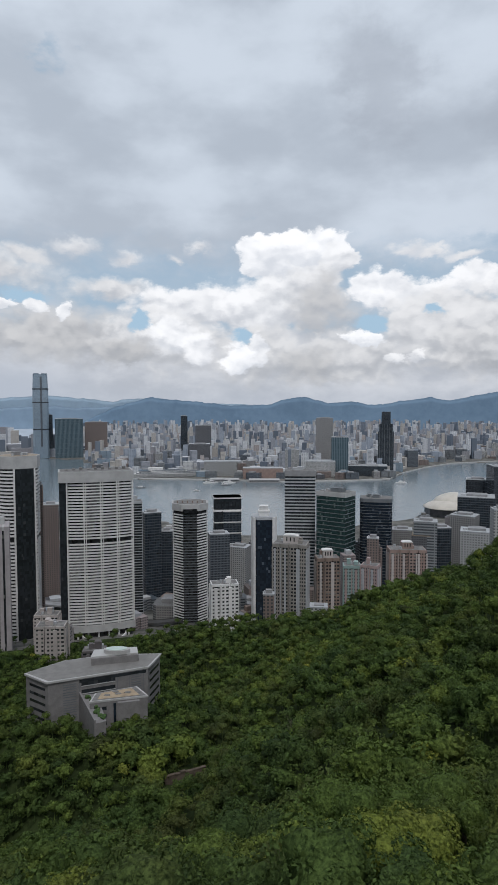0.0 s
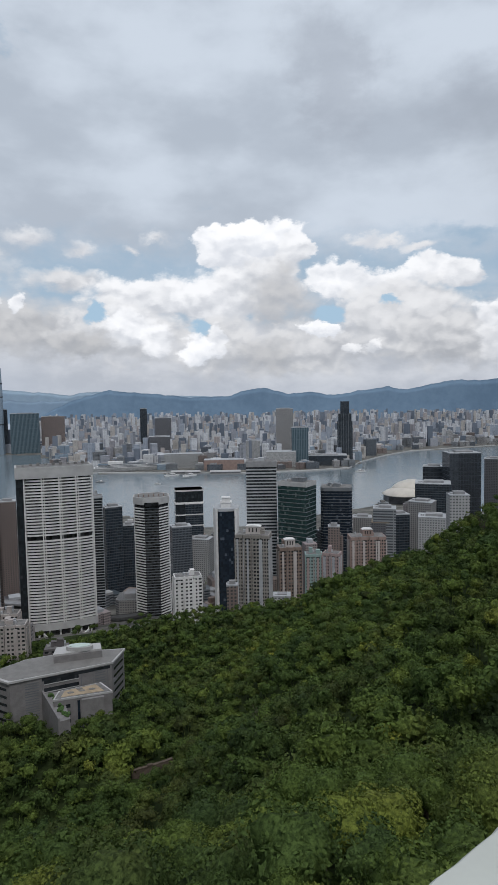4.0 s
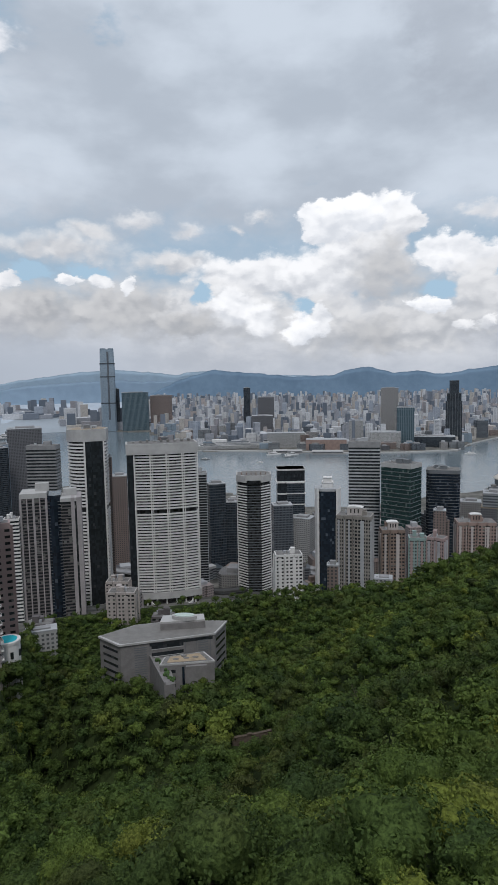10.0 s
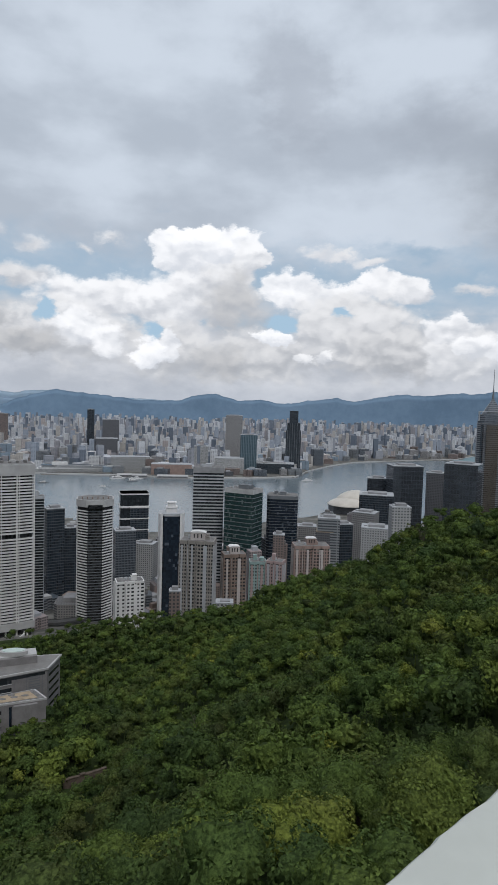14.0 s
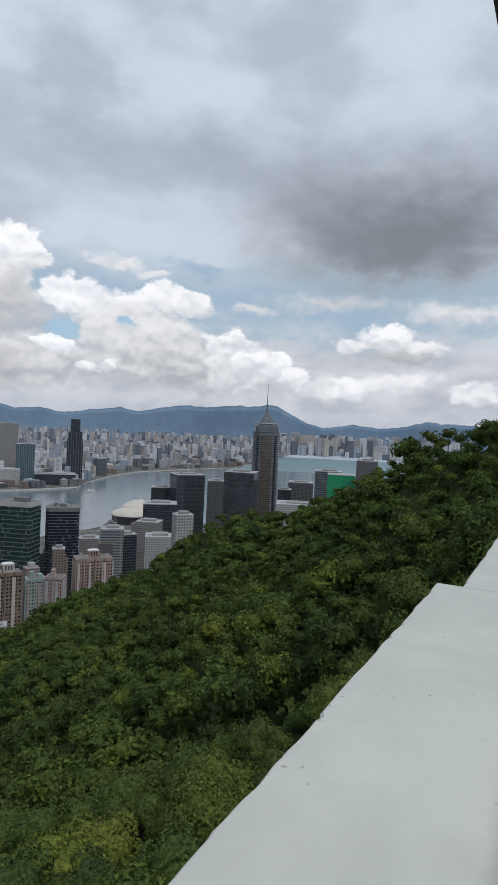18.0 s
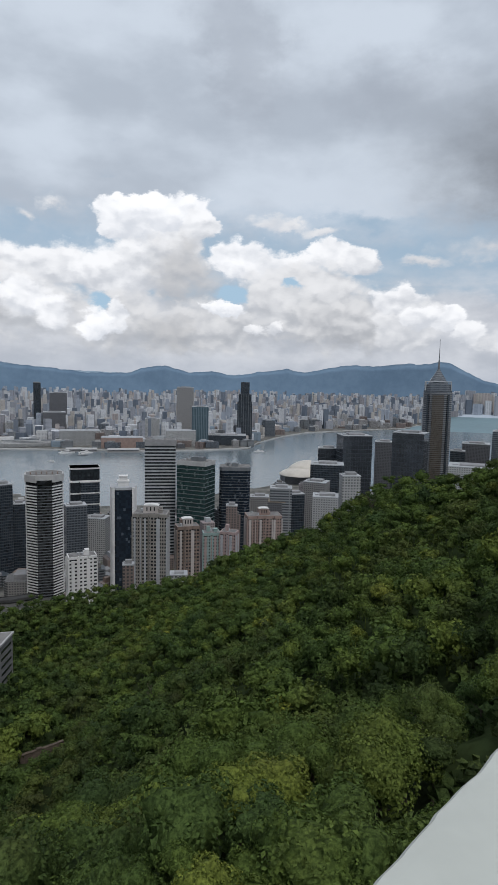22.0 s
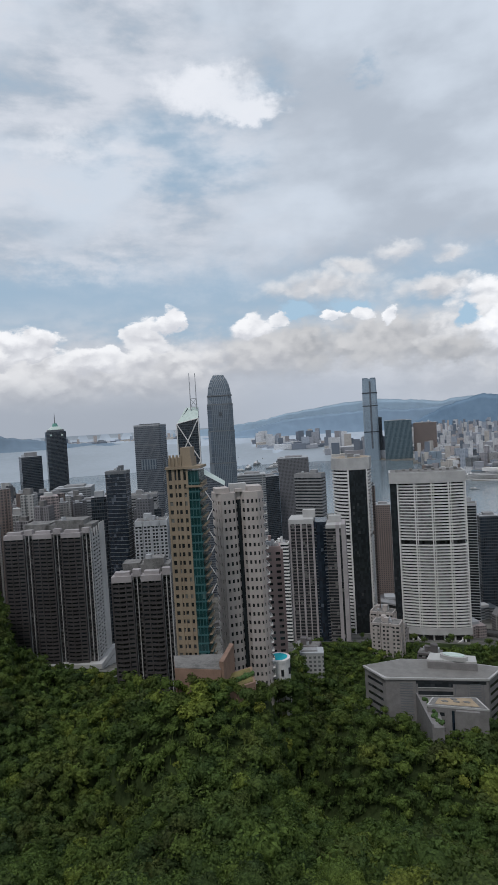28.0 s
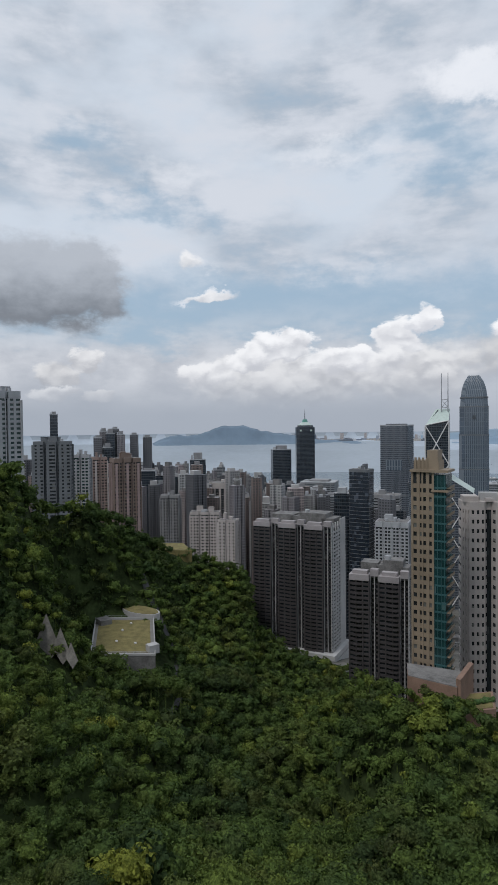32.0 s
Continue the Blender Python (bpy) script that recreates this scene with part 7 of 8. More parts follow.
def reservoir():
    """Covered reservoir with a dry lawn, its kerbs, hatches and the sprayed slope beside it."""
    t = thing("covered_reservoir", "flat lawn roof of a covered reservoir with concrete kerbs", "reservoir")
    P = [(-261.7, 101.5), (-243.4, 125.0), (-291.2, 148.8), (-310.7, 124.1)]
    c = (-276.7, 124.8)
    grow = lambda k: [(c[0] + (x - c[0]) * k, c[1] + (y - c[1]) * k) for x, y in P]
    part("wall", prism(B(), grow(1.0), 165, 179.6), M["roof"], t)
    part("deck", prism(B(), grow(0.97), 179.6, 179.8), M["roofgrey"], t)
    part("lawn", prism(B(), grow(0.87), 179.8, 180.0), M["lawn"], t, "dry yellow-green lawn")
    for i in range(4):
        p, q = Vector(P[i]), Vector(P[(i + 1) % 4])
        wall_strip(t, "kerb", p, q, 0.0, 1.0, 179.6, 180.5, M["cap"], 0.2)
        for k in range(9):
            v = p.lerp(q, k / 9)
            part("rail_post", rod(B(), (v.x, v.y, 180.4), (v.x, v.y, 181.5), 0.06), M["lgrey"], t)
        a, b = p, q
        part("rail", rod(B(), (a.x, a.y, 181.5), (b.x, b.y, 181.5), 0.05), M["lgrey"], t)
    for k, (x, y) in enumerate(((-270, 118), (-283, 127), (-262, 124), (-290, 135))):
        part("hatch", box(B(), x - 0.5, x + 0.5, y - 0.5, y + 0.5, 180.0, 180.7), M["white"], t)
    part("lodge", box(B(), -303, -296, 121, 127, 179.8, 182.6), M["roof"], t)
    part("lodge", box(B(), -251, -247, 124, 129, 179.0, 183.0), M["cap"], t)
    t = thing("lawn", "small rounded lawn beside the reservoir road", "lawn")
    ov = [(-302.0 + 11 * math.cos(k * math.tau / 16) - 4 * math.sin(k * math.tau / 16), 146.5 + 5 * math.cos(k * math.tau / 16) + 4.5 * math.sin(k * math.tau / 16)) for k in range(16)]
    part("turf", prism(B(), ov, 176, 182.6), M["lawn"], t)
    part("kerb", prism(B(), [(-302 + (x + 302) * 1.08, 146.5 + (y - 146.5) * 1.08) for x, y in ov], 176, 182.4), M["cap"], t)
    t = thing("lawn", "small upper lawn at the edge of the flats", "lawn")
    part("turf", prism(B(), [(-388.7, 196.3), (-369.3, 220.0), (-396.9, 229.0), (-412.1, 210.6)], 180, 195.0), M["lawn"], t)
    rd = [(-330, 160), (-300, 158), (-280, 156), (-262, 148), (-240, 134), (-225, 118)]
    bm = B()
    rows = []
    for i, (x, y) in enumerate(rd):
        a, b = rd[max(0, i - 1)], rd[min(len(rd) - 1, i + 1)]
        n = Vector((-(b[1] - a[1]), b[0] - a[0])).normalized() * 1.9
        z = land_z(math.degrees(math.atan2(x, y)), math.hypot(x, y)) + 0.5
        rows.append([bm.verts.new((x + n.x * s, y + n.y * s, z + dz)) for s, dz in ((-1, 0), (1, 0), (1, -5), (-1, -5))])
    for a, b in zip(rows, rows[1:]):
        for k in range(4):
            bm.faces.new((a[k], a[(k + 1) % 4], b[(k + 1) % 4], b[k]))
    bmesh.ops.recalc_face_normals(bm, faces=bm.faces)
    tagged(new("road", mesh_of("road", bm, M["asphalt"])), "narrow asphalt road through the wood", "road", kind="structure")
    for i, (az0, e0) in enumerate(((-72.6, -16.3), (-71.4, -17.6), (-70.5, -18.9))):
        bm = B()
        k = 1.0 - 0.22 * i
        lo = []
        for da, de, dr in ((-0.9, -2.2, 0), (0.2, -4.0, -5), (1.1, -2.9, -3), (0.0, 0.0, 4)):
            r = 242 - 5 * i + dr
            px, py = polar(az0 + da * k, r)
            lo.append(bm.verts.new((px, py, 283 + r * math.tan(radians(e0 + de * k)))))
        hi = [bm.verts.new((v.co.x * 1.03, v.co.y * 1.03, v.co.z - 2.5)) for v in lo]
        bm.faces.new(lo)
        bm.faces.new(hi[::-1])
        for j in range(4):
            bm.faces.new((lo[j], lo[(j + 1) % 4], hi[(j + 1) % 4], hi[j]))
        bmesh.ops.recalc_face_normals(bm, faces=bm.faces)
        tagged(new("slope_slab", mesh_of("slope_slab", bm, M["slopewall"])), "stained concrete slab facing a cut slope", "retaining wall", "slope slabs")
        px, py = polar(az0, 236 - 5 * i)
        clear_disc(px, py, 5)
        clear_disc(px * 0.965, py * 0.965, 4)
    for x, y, r in ((-277, 125, 24), (-262, 114, 13), (-256, 122, 13), (-297, 130, 16), (-302, 147, 12), (-392, 213, 18), (-270, 152, 7), (-250, 140, 7), (-230, 124, 7), (-372, 205, 10)):
        clear_disc(x, y, r)


reservoir()


def tower_gardens():
    """Terracotta podium walls and the round pool at the foot of the slim towers."""
    t = thing("podium", "terracotta rendered podium with a small roof garden", "podium")
    a = [polar(-38.95, 234), polar(-34.6, 228), polar(-34.0, 243), polar(-39.0, 246)]
    part("wall", prism(B(), a[::-1], 160, 187.5), M["terracotta"], t)
    part("coping", prism(B(), [(x * 1.001, y * 1.001) for x, y in a][::-1], 187.5, 187.8), M["roof"], t)
    b = [polar(-34.4, 224), polar(-31.3, 231), polar(-31.6, 246), polar(-34.2, 240)]
    part("wall", prism(B(), b[::-1], 150, 180.5), M["terracotta"], t)
    part("turf", prism(B(), [(sum(p[0] for p in b) / 4 + (x - sum(p[0] for p in b) / 4) * 0.85, sum(p[1] for p in b) / 4 + (y - sum(p[1] for p in b) / 4) * 0.85) for x, y in b][::-1], 180.5, 180.7), M["lawn"], t)
    part("stair_wall", prism(B(), [polar(-34.7, 229), polar(-34.3, 228), polar(-33.2, 246), polar(-33.6, 247)][::-1], 160, 190.5), M["terracotta"], t, "sloping stair wall")
    for k in range(6):
        p = polar(-33.9 + 0.45 * k, 229 + k * 1.6)
        shrub(p[0], p[1], 180.6, 1.4, 90 + k)
    t = thing("pool_terrace", "round white terrace with a turquoise pool", "pool")
    x, y = polar(-28.95, 287)
    ring = lambda r: [(x + r * math.cos(k * math.tau / 24), y + r * math.sin(k * math.tau / 24)) for k in range(24)]
    part("drum", prism(B(), ring(5.4), 140, 167.2), M["white"], t)
    part("parapet", prism(B(), ring(5.7), 166.2, 167.4), M["white"], t)
    part("pool", prism(B(), ring(4.3), 167.4, 167.5), M["pool"], t, "turquoise pool water")
    for k in range(8):
        p = ring(5.5)[k * 3]
        part("slot", box(B(), p[0] - 0.5, p[0] + 0.5, p[1] - 0.5, p[1] + 0.5, 160, 163), M["dark"], t)
    for a0, r0, q in ((-49, 442, 15), (-46.6, 428, 13), (-51.4, 452, 13), (-38, 241, 8), (-36, 238, 8), (-33, 237, 8), (-29, 288, 7), (-34, 245, 14), (-38, 250, 14), (-31.5, 258, 13), (-33, 270, 13), (-30, 270, 8)):
        p = polar(a0, r0)
        clear_disc(p[0], p[1], q)


tower_gardens()


def garden_wall():
    """Old brown retaining wall in a small clearing."""
    t = thing("retaining_wall", "low brown retaining wall in a woodland clearing", "wall")
    a, b = polar(-8.2, 224), polar(-4.2, 229)
    z = land_z(-6, 227)
    n = Vector((b[0] - a[0], b[1] - a[1])).normalized()
    m = Vector((-n.y, n.x)) * 1.2
    for i in range(8):
        p, q = Vector(a).lerp(Vector(b), i / 8), Vector(a).lerp(Vector(b), (i + 0.98) / 8)
        part("wall_panel", prism(B(), [(p.x, p.y), (q.x, q.y), (q.x + m.x, q.y + m.y), (p.x + m.x, p.y + m.y)], z - 4, z + 4.0 + 0.5 * (i % 2) - 0.3 * (i % 3)), M["oldwall"], t)
    part("coping", prism(B(), [(a[0], a[1]), (b[0], b[1]), (b[0] + m.x, b[1] + m.y), (a[0] + m.x, a[1] + m.y)], z + 3.6, z + 4.05), M["oldwall"], t)
    for az, r, c in ((-6, 224, 6), (-7.5, 221, 5), (-4.6, 226, 5), (-6, 217, 4.5), (-6, 228, 5)):
        x, y = polar(az, r)
        clear_disc(x, y, c)


garden_wall()


# ---- the rest of the town ----
def far_block(x, y, rot, z0, w, d, h, skin, name, label, cat="building", cap=None, seed=0, group=""):
    """A block of the town: body with a recess, a rim and roof houses, drawn in where it is far off."""
    rng = random.Random(seed)
    m = draw_in(x, y, z0)
    k = m.xy.length / math.hypot(x, y)
    t = thing(name, label, cat, Matrix.Translation(m) @ Matrix.Rotation(radians(rot), 4, "Z"), group)
    w, d, h = w * k, d * k, h * k
    c = w * rng.uniform(0.06, 0.16)
    plan = rng.choice((notched(w, d, 2, w * 0.09, 0.1), notched(w, d, 3, w * 0.07, 0.12), octagon(w, d, 0.14), [(-w / 2, -d / 2), (-c, -d / 2), (-c, -d / 2 + c), (c, -d / 2 + c), (c, -d / 2), (w / 2, -d / 2), (w / 2, d / 2), (-w / 2, d / 2)]))
    part("body", prism(B(), plan, 0, h), M[skin], t)
    part("roof_house", box(B(), -w * rng.uniform(0.15, 0.35), w * rng.uniform(0.1, 0.3), -d * 0.25, d * 0.3, h, h + rng.uniform(3, 7) * k), M[cap or "grey"], t)
    return t


BUILT = [(o.matrix_basis.translation.x, o.matrix_basis.translation.y) for o in scene.objects if o.parent is None and o.type == "EMPTY" and o.get("category") == "building"]


def free(x, y, r):
    if any((x - a) ** 2 + (y - b) ** 2 < r * r for a, b in BUILT):
        return False
    BUILT.append((x, y))
    return True


def near_town():
    """Town between the slope and the water, as things of their own."""
    g = random.Random(21)
    roofs = ("roof", "grey", "lgrey", "cap")
    say = {"c_flats": "beige mid-rise flats in the town below", "c_flats_b": "brown tiled flats in the town below", "c_flats_d": "dark grey flats in the town below", "c_flats_p": "pale pink tiled flats in the town below", "c_flats_m": "mauve-grey ribbed flats in the town below",
           "c_flats_w": "white flats in the town below", "c_office": "banded office block in the town below", "c_grey": "grey glass office block in the town below", "c_dark": "dark glass office block in the town below"}
    top = ((-80, -1.4), (-68, -2.3), (-63, -2.9), (-56, -3.5), (-52, -4.8), (-47, -5.8), (-41, -6.6), (-37, -8.0), (-30, -9.0), (-24, -11.0), (-18, -13.0), (2, -14.2), (6, -12.5), (10, -11.2), (16, -10.2), (24, -8.6), (34, -6.5), (40, -4.2))
    n = 0
    tries = 0
    while n < 630 and tries < 24000:
        tries += 1
        az = g.uniform(-79, -36) if g.random() < 0.72 else g.uniform(-36, 37)
        lo = 1.08 * lerp_table(REACH, az) + 60
        if -27 < az < 8:
            lo = max(lo, 660)
        r = max(lo, 520) + (lerp_table(SHORE, az) - 40 - max(lo, 520)) * g.random() ** 1.25
        x, y = polar(az, r)
        if r < (700 if az > 0 or az < -60 else 620):
            continue
        if not free(x, y, 19 if az < -36 else 34):
            continue
        zt = 283 + r * math.tan(radians(lerp_table(top, az) - abs(g.gauss(0, 0.9)) - (2.0 if g.random() < 0.35 else 0)))
        z0 = site(x, y)
        h = zt - z0
        cap = 215 if az < -36 else 95
        h = min(h, g.uniform(0.75, 1.0) * cap)
        if -36 <= az < 6 and r < 1250:
            h = min(h, g.uniform(8, 26))
        if h < 7:
            h = g.uniform(7, 14)
        w = g.uniform(9, 17) if h > 40 else g.uniform(18, 42)
        skin = g.choice(("c_flats", "c_flats", "c_flats_b", "c_flats_b", "c_flats_d", "c_flats_d", "c_flats_m", "c_flats_m", "c_flats_p", "c_flats_w", "c_office", "c_dark"))
        far_block(x, y, -az + g.choice((-25, -10, 5, 18, 30)), z0, w, w * g.uniform(0.6, 1.1), h, skin, ("office_tower" if h > 60 else "office_block") if "flats" not in skin else "apartment_block" if h < 60 else "residential_tower" if skin == "c_flats_d" else "apartment_tower", say[skin], "building", g.choice(roofs), n)
        n += 1



def low_town():
    """Low roofs between the banded towers and the water."""
    g = random.Random(77)
    n = 0
    tries = 0
    while n < 80 and tries < 3000:
        tries += 1
        az, r = g.uniform(-19, 9), g.uniform(670, 1230)
        x, y = polar(az, r)
        if not free(x, y, 26):
            continue
        z0 = site(x, y)
        skin, label = g.choice((("c_flats_b", "low brown block in the streets below"), ("brick", "low red-brown roofed block in the streets below"), ("c_flats_d", "low dark grey block in the streets below"), ("c_office", "low banded block in the streets below")))
        w = g.uniform(18, 40)
        far_block(x, y, -az + g.choice((-25, -10, 5, 18, 30)), z0, w, w * g.uniform(0.5, 1.0), g.uniform(9, 22), skin, "low_rise_block", label, "building", g.choice(("brick", "roof", "roof", "grey", "cap")), 900 + n)
        n += 1


near_town()
low_town()


def far_front():
    """First rows of blocks along the far waterfront, as things of their own."""
    g = random.Random(33)
    n = 0
    tries = 0
    while n < 150 and tries < 4000:
        tries += 1
        az = g.uniform(-14.5, 30)
        r = lerp_table(COAST, az) + g.uniform(60, 520)
        x, y = polar(az, r)
        if r > 4600 or not free(x, y, 46):
            continue
        h = g.choice((14, 18, 25, 30, 40, 50, 60, 75)) * g.uniform(0.8, 1.2)
        if r < lerp_table(COAST, az) + 160:
            h = min(h, 28)
        w = g.uniform(28, 60)
        skin = g.choice(("c_flats", "c_flats_w", "c_flats_b", "c_flats_d", "c_office", "c_blue", "c_grey"))
        far_block(x, y, -az + g.choice((-20, 0, 15)), 1.0, w, w * 0.7, h, skin, "waterfront_block", "mid-rise block on the far waterfront", "building", g.choice(("lgrey", "cap", "grey")), 500 + n)
        n += 1


far_front()


def joined_town(name, label, count, seed, pick):
    """Blocks too many and too far to count, joined in one mesh."""
    g = random.Random(seed)
    V, F = [], []
    for i in range(count):
        az, r, w, d, h, rot, base = pick(g)
        x, y = polar(az, r)
        c, s = math.cos(rot), math.sin(rot)
        cor = [(-w / 2, -d / 2), (w / 2, -d / 2), (w / 2, d / 2), (-w / 2, d / 2)]
        n = len(V)
        for z in (base, base + h):
            for a, b in cor:
                V.append(draw_in(x + a * c - b * s, y + a * s + b * c, z)[:])
        for q in ((4, 5, 6, 7), (0, 1, 5, 4), (1, 2, 6, 5), (2, 3, 7, 6), (3, 0, 4, 7)):
            F.append(tuple(n + k for k in q))
    me = bpy.data.meshes.new(name)
    me.from_pydata(V, [], F)
    me.materials.append(M["town"])
    return tagged(new(name, me), label, "town", kind="stuff")


def pick_kowloon(g):
    az = g.uniform(-16, 33)
    r0 = lerp_table(COAST, az) + 200
    r = r0 + (7600 - r0) * g.random() ** 1.15
    tall = g.random() < (0.14 if r < 4200 else 0.36)
    h = g.uniform(60, 115) if tall else g.uniform(14, 55)
    if r > 5200 and tall:
        h = g.uniform(80, 150)
    w = g.uniform(16, 30) if tall else g.uniform(14, 46)
    return az, r, w, w * g.uniform(0.5, 1.0), h, radians(-az + g.choice((-30, -12, 0, 20))), 2.0


def pick_east(g):
    az = g.uniform(31.5, 50)
    r = 5700 + 2600 * g.random()
    h = g.uniform(100, 200) if g.random() < 0.45 else g.uniform(30, 90)
    w = g.uniform(30, 80)
    return az, r, w, w * 0.6, h, radians(-az + g.choice((-20, 0, 20))), 2.0


def pick_west(g):
    az = g.uniform(-30, -15) if g.random() < 0.6 else g.uniform(-52, -37)
    r = (lerp_table(COAST, az) + g.uniform(120, 1400)) if az > -31 else g.uniform(10600, 12500)
    tall = g.random() < 0.3
    h = g.uniform(90, 150) if tall else g.uniform(15, 50)
    w = g.uniform(40, 70) if tall else g.uniform(60, 160)
    return az, r, w, w * 0.5, h, radians(-az), 2.0


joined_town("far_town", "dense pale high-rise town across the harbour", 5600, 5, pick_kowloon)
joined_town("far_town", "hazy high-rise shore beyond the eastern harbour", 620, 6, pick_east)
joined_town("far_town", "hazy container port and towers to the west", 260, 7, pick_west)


# ---- harbour ----
def vessel(az, r, length, heading, hull, label, ferry=True):
    x, y = polar(az, r)
    t = thing("boat", label, "boat", pose(x, y, 0, 0, 0, heading), "boats in the harbour")
    L, W = length, length * 0.26
    plan = [(-L / 2, -W / 2), (L * 0.3, -W / 2), (L / 2, 0), (L * 0.3, W / 2), (-L / 2, W / 2)]
    part("hull", prism(B(), [(a * 0.94, b * 0.85) for a, b in plan], -0.6, L * 0.07, 1.06), M[hull], t)
    dh = part("deck_house", box(B(), -L * 0.36, L * 0.22, -W * 0.38, W * 0.38, L * 0.07, L * 0.15), M["white"], t)
    part("window_band", box(B(), -L * 0.34, L * 0.225, -W * 0.385, W * 0.385, L * 0.10, L * 0.125), M["dark"], dh)
    part("wheelhouse", box(B(), -L * 0.05, L * 0.12, -W * 0.25, W * 0.25, L * 0.15, L * 0.21), M["white"], t)
    part("funnel", rod(B(), (-L * 0.2, 0, L * 0.15), (-L * 0.2, 0, L * 0.25), L * 0.03, L * 0.025, 8), M["dgrey"], t)
    return t


vessel(-10.2, 2170, 34, 5, "dgrey", "dark harbour barge on the water")
vessel(-5.0, 2060, 26, 170, "white", "small white launch with a wake")
vessel(-2.2, 2200, 40, 10, "dgrey", "green and white ferry in the harbour")
vessel(14.3, 2330, 44, 185, "white", "white ferry off the far promenade")
vessel(-3.6, 2270, 60, 20, "white", "white ferry moored at the pier")
vessel(-1.9, 2260, 55, 15, "white", "white cruise boat moored at the pier")
for i in range(16):
    vessel(-31.5 + (i * 5 % 7) * 0.75, 3300 + (i * 313) % 1500, 60 + (i % 4) * 22, (i * 47) % 360, "dgrey", "cargo barge anchored in the western harbour")


def pier():
    """Long cruise terminal pier with white decks, and the ferry piers beside it."""
    a, b = Vector(polar(-11.0, 2480)), Vector(polar(-4.2, 2500))
    u = (b - a).normalized()
    ang = math.degrees(math.atan2(u.y, u.x))
    mid = a.lerp(b, 0.5)
    L = (b - a).length
    t = thing("pier_terminal", "long white cruise terminal on a pier", "pier", place(mid.x, mid.y, 0, ang))
    part("quay", box(B(), -L / 2 - 12, L / 2, -36, 36, -4, 4), M["cap"], t)
    part("hall", box(B(), -L / 2 + 4, L / 2, -28, 28, 4, 18), M["c_flats_w"], t)
    for k, (zz, q) in enumerate(((18, 0.94), (22.5, 0.86), (27, 0.5))):
        part("deck", box(B(), -L / 2 * q, L / 2 * q, -27 + k * 3, 27 - k * 3, zz, zz + 1.2), M["white"], t)
        part("gallery", box(B(), -L / 2 * q + 6, L / 2 * q - 6, -24 + k * 3, 24 - k * 3, zz + 1.2, zz + 4.5), M["c_office"], t)
    part("roof_hall", box(B(), -L * 0.28, -L * 0.08, -14, 14, 31, 42), M["white"], t)
    for i, (az, r, w) in enumerate(((-3.0, 2330, 60), (-1.6, 2320, 60), (1.5, 2300, 120))):
        x, y = polar(az, r)
        q = thing("ferry_pier", "low ferry pier with a pale roof", "pier", place(x, y, 0, -az))
        part("deck", box(B(), -w / 2, w / 2, -30, 30, -4, 3), M["grey"], q)
        part("shed", box(B(), -w / 2 + 4, w / 2 - 4, -26, 26, 3, 10), M["c_flats"], q)
        part("roof", box(B(), -w / 2 + 1, w / 2 - 1, -29, 29, 10, 11), M["cap"], q)


pier()


def promenade():
    """Pale sea wall along the far shore."""
    bm = B()
    rows = []
    for i in range(181):
        az = -14 + i * 0.25
        r = lerp_table(COAST, az) - 6
        rows.append([bm.verts.new(draw_in(*polar(az, r + dr), z)) for dr, z in ((0, -3), (0, 4.6), (16, 4.8), (16, -3))])
    for a, b in zip(rows, rows[1:]):
        for k in range(4):
            bm.faces.new((a[k], a[(k + 1) % 4], b[(k + 1) % 4], b[k]))
    bmesh.ops.recalc_face_normals(bm, faces=bm.faces)
    tagged(new("sea_wall", mesh_of("sea_wall", bm, M["cap"])), "pale concrete promenade wall along the far shore", "sea wall", kind="structure")


promenade()


def road_ribbon(pts, width, deck, label):
    bm = B()
    rows = []
    for i, (az, r, up) in enumerate(pts):
        x, y = polar(az, r)
        p0, p1 = polar(*pts[max(0, i - 1)][:2]), polar(*pts[min(len(pts) - 1, i + 1)][:2])
        n = Vector((-(p1[1] - p0[1]), p1[0] - p0[0])).normalized() * width / 2
        z = land_z(az, r) + up
        rows.append([bm.verts.new((x + n.x * s, y + n.y * s, z + dz)) for s, dz in ((-1, 0.8), (-0.94, 0.8), (-0.94, 0), (0.94, 0), (0.94, 0.8), (1, 0.8), (1, -1.5), (-1, -1.5))])
    for a, b in zip(rows, rows[1:]):
        for k in range(8):
            bm.faces.new((a[k], a[(k + 1) % 8], b[(k + 1) % 8], b[k]))
    bmesh.ops.recalc_face_normals(bm, faces=bm.faces)
    tagged(new("road", mesh_of("road", bm, M[deck])), label, "road", kind="structure")


road_ribbon([(-24 + i, 840 + 30 * math.sin(i * 0.5), 7) for i in range(36)], 16, "grey", "elevated concrete road through the town")
road_ribbon([(-18 + i, 1010 - 12 * i, 6) for i in range(26)], 14, "grey", "elevated concrete road near the waterfront")
road_ribbon([(-1.2 - 0.25 * math.sin(i * 0.35), 470 + i * 12, 2.0) for i in range(16)], 9, "cap", "curving pale road between trees and flats")
road_ribbon([(-22 + 1.2 * i, 690 + 14 * math.sin(i), 5) for i in range(16)], 12, "asphalt", "asphalt road behind the banded towers")


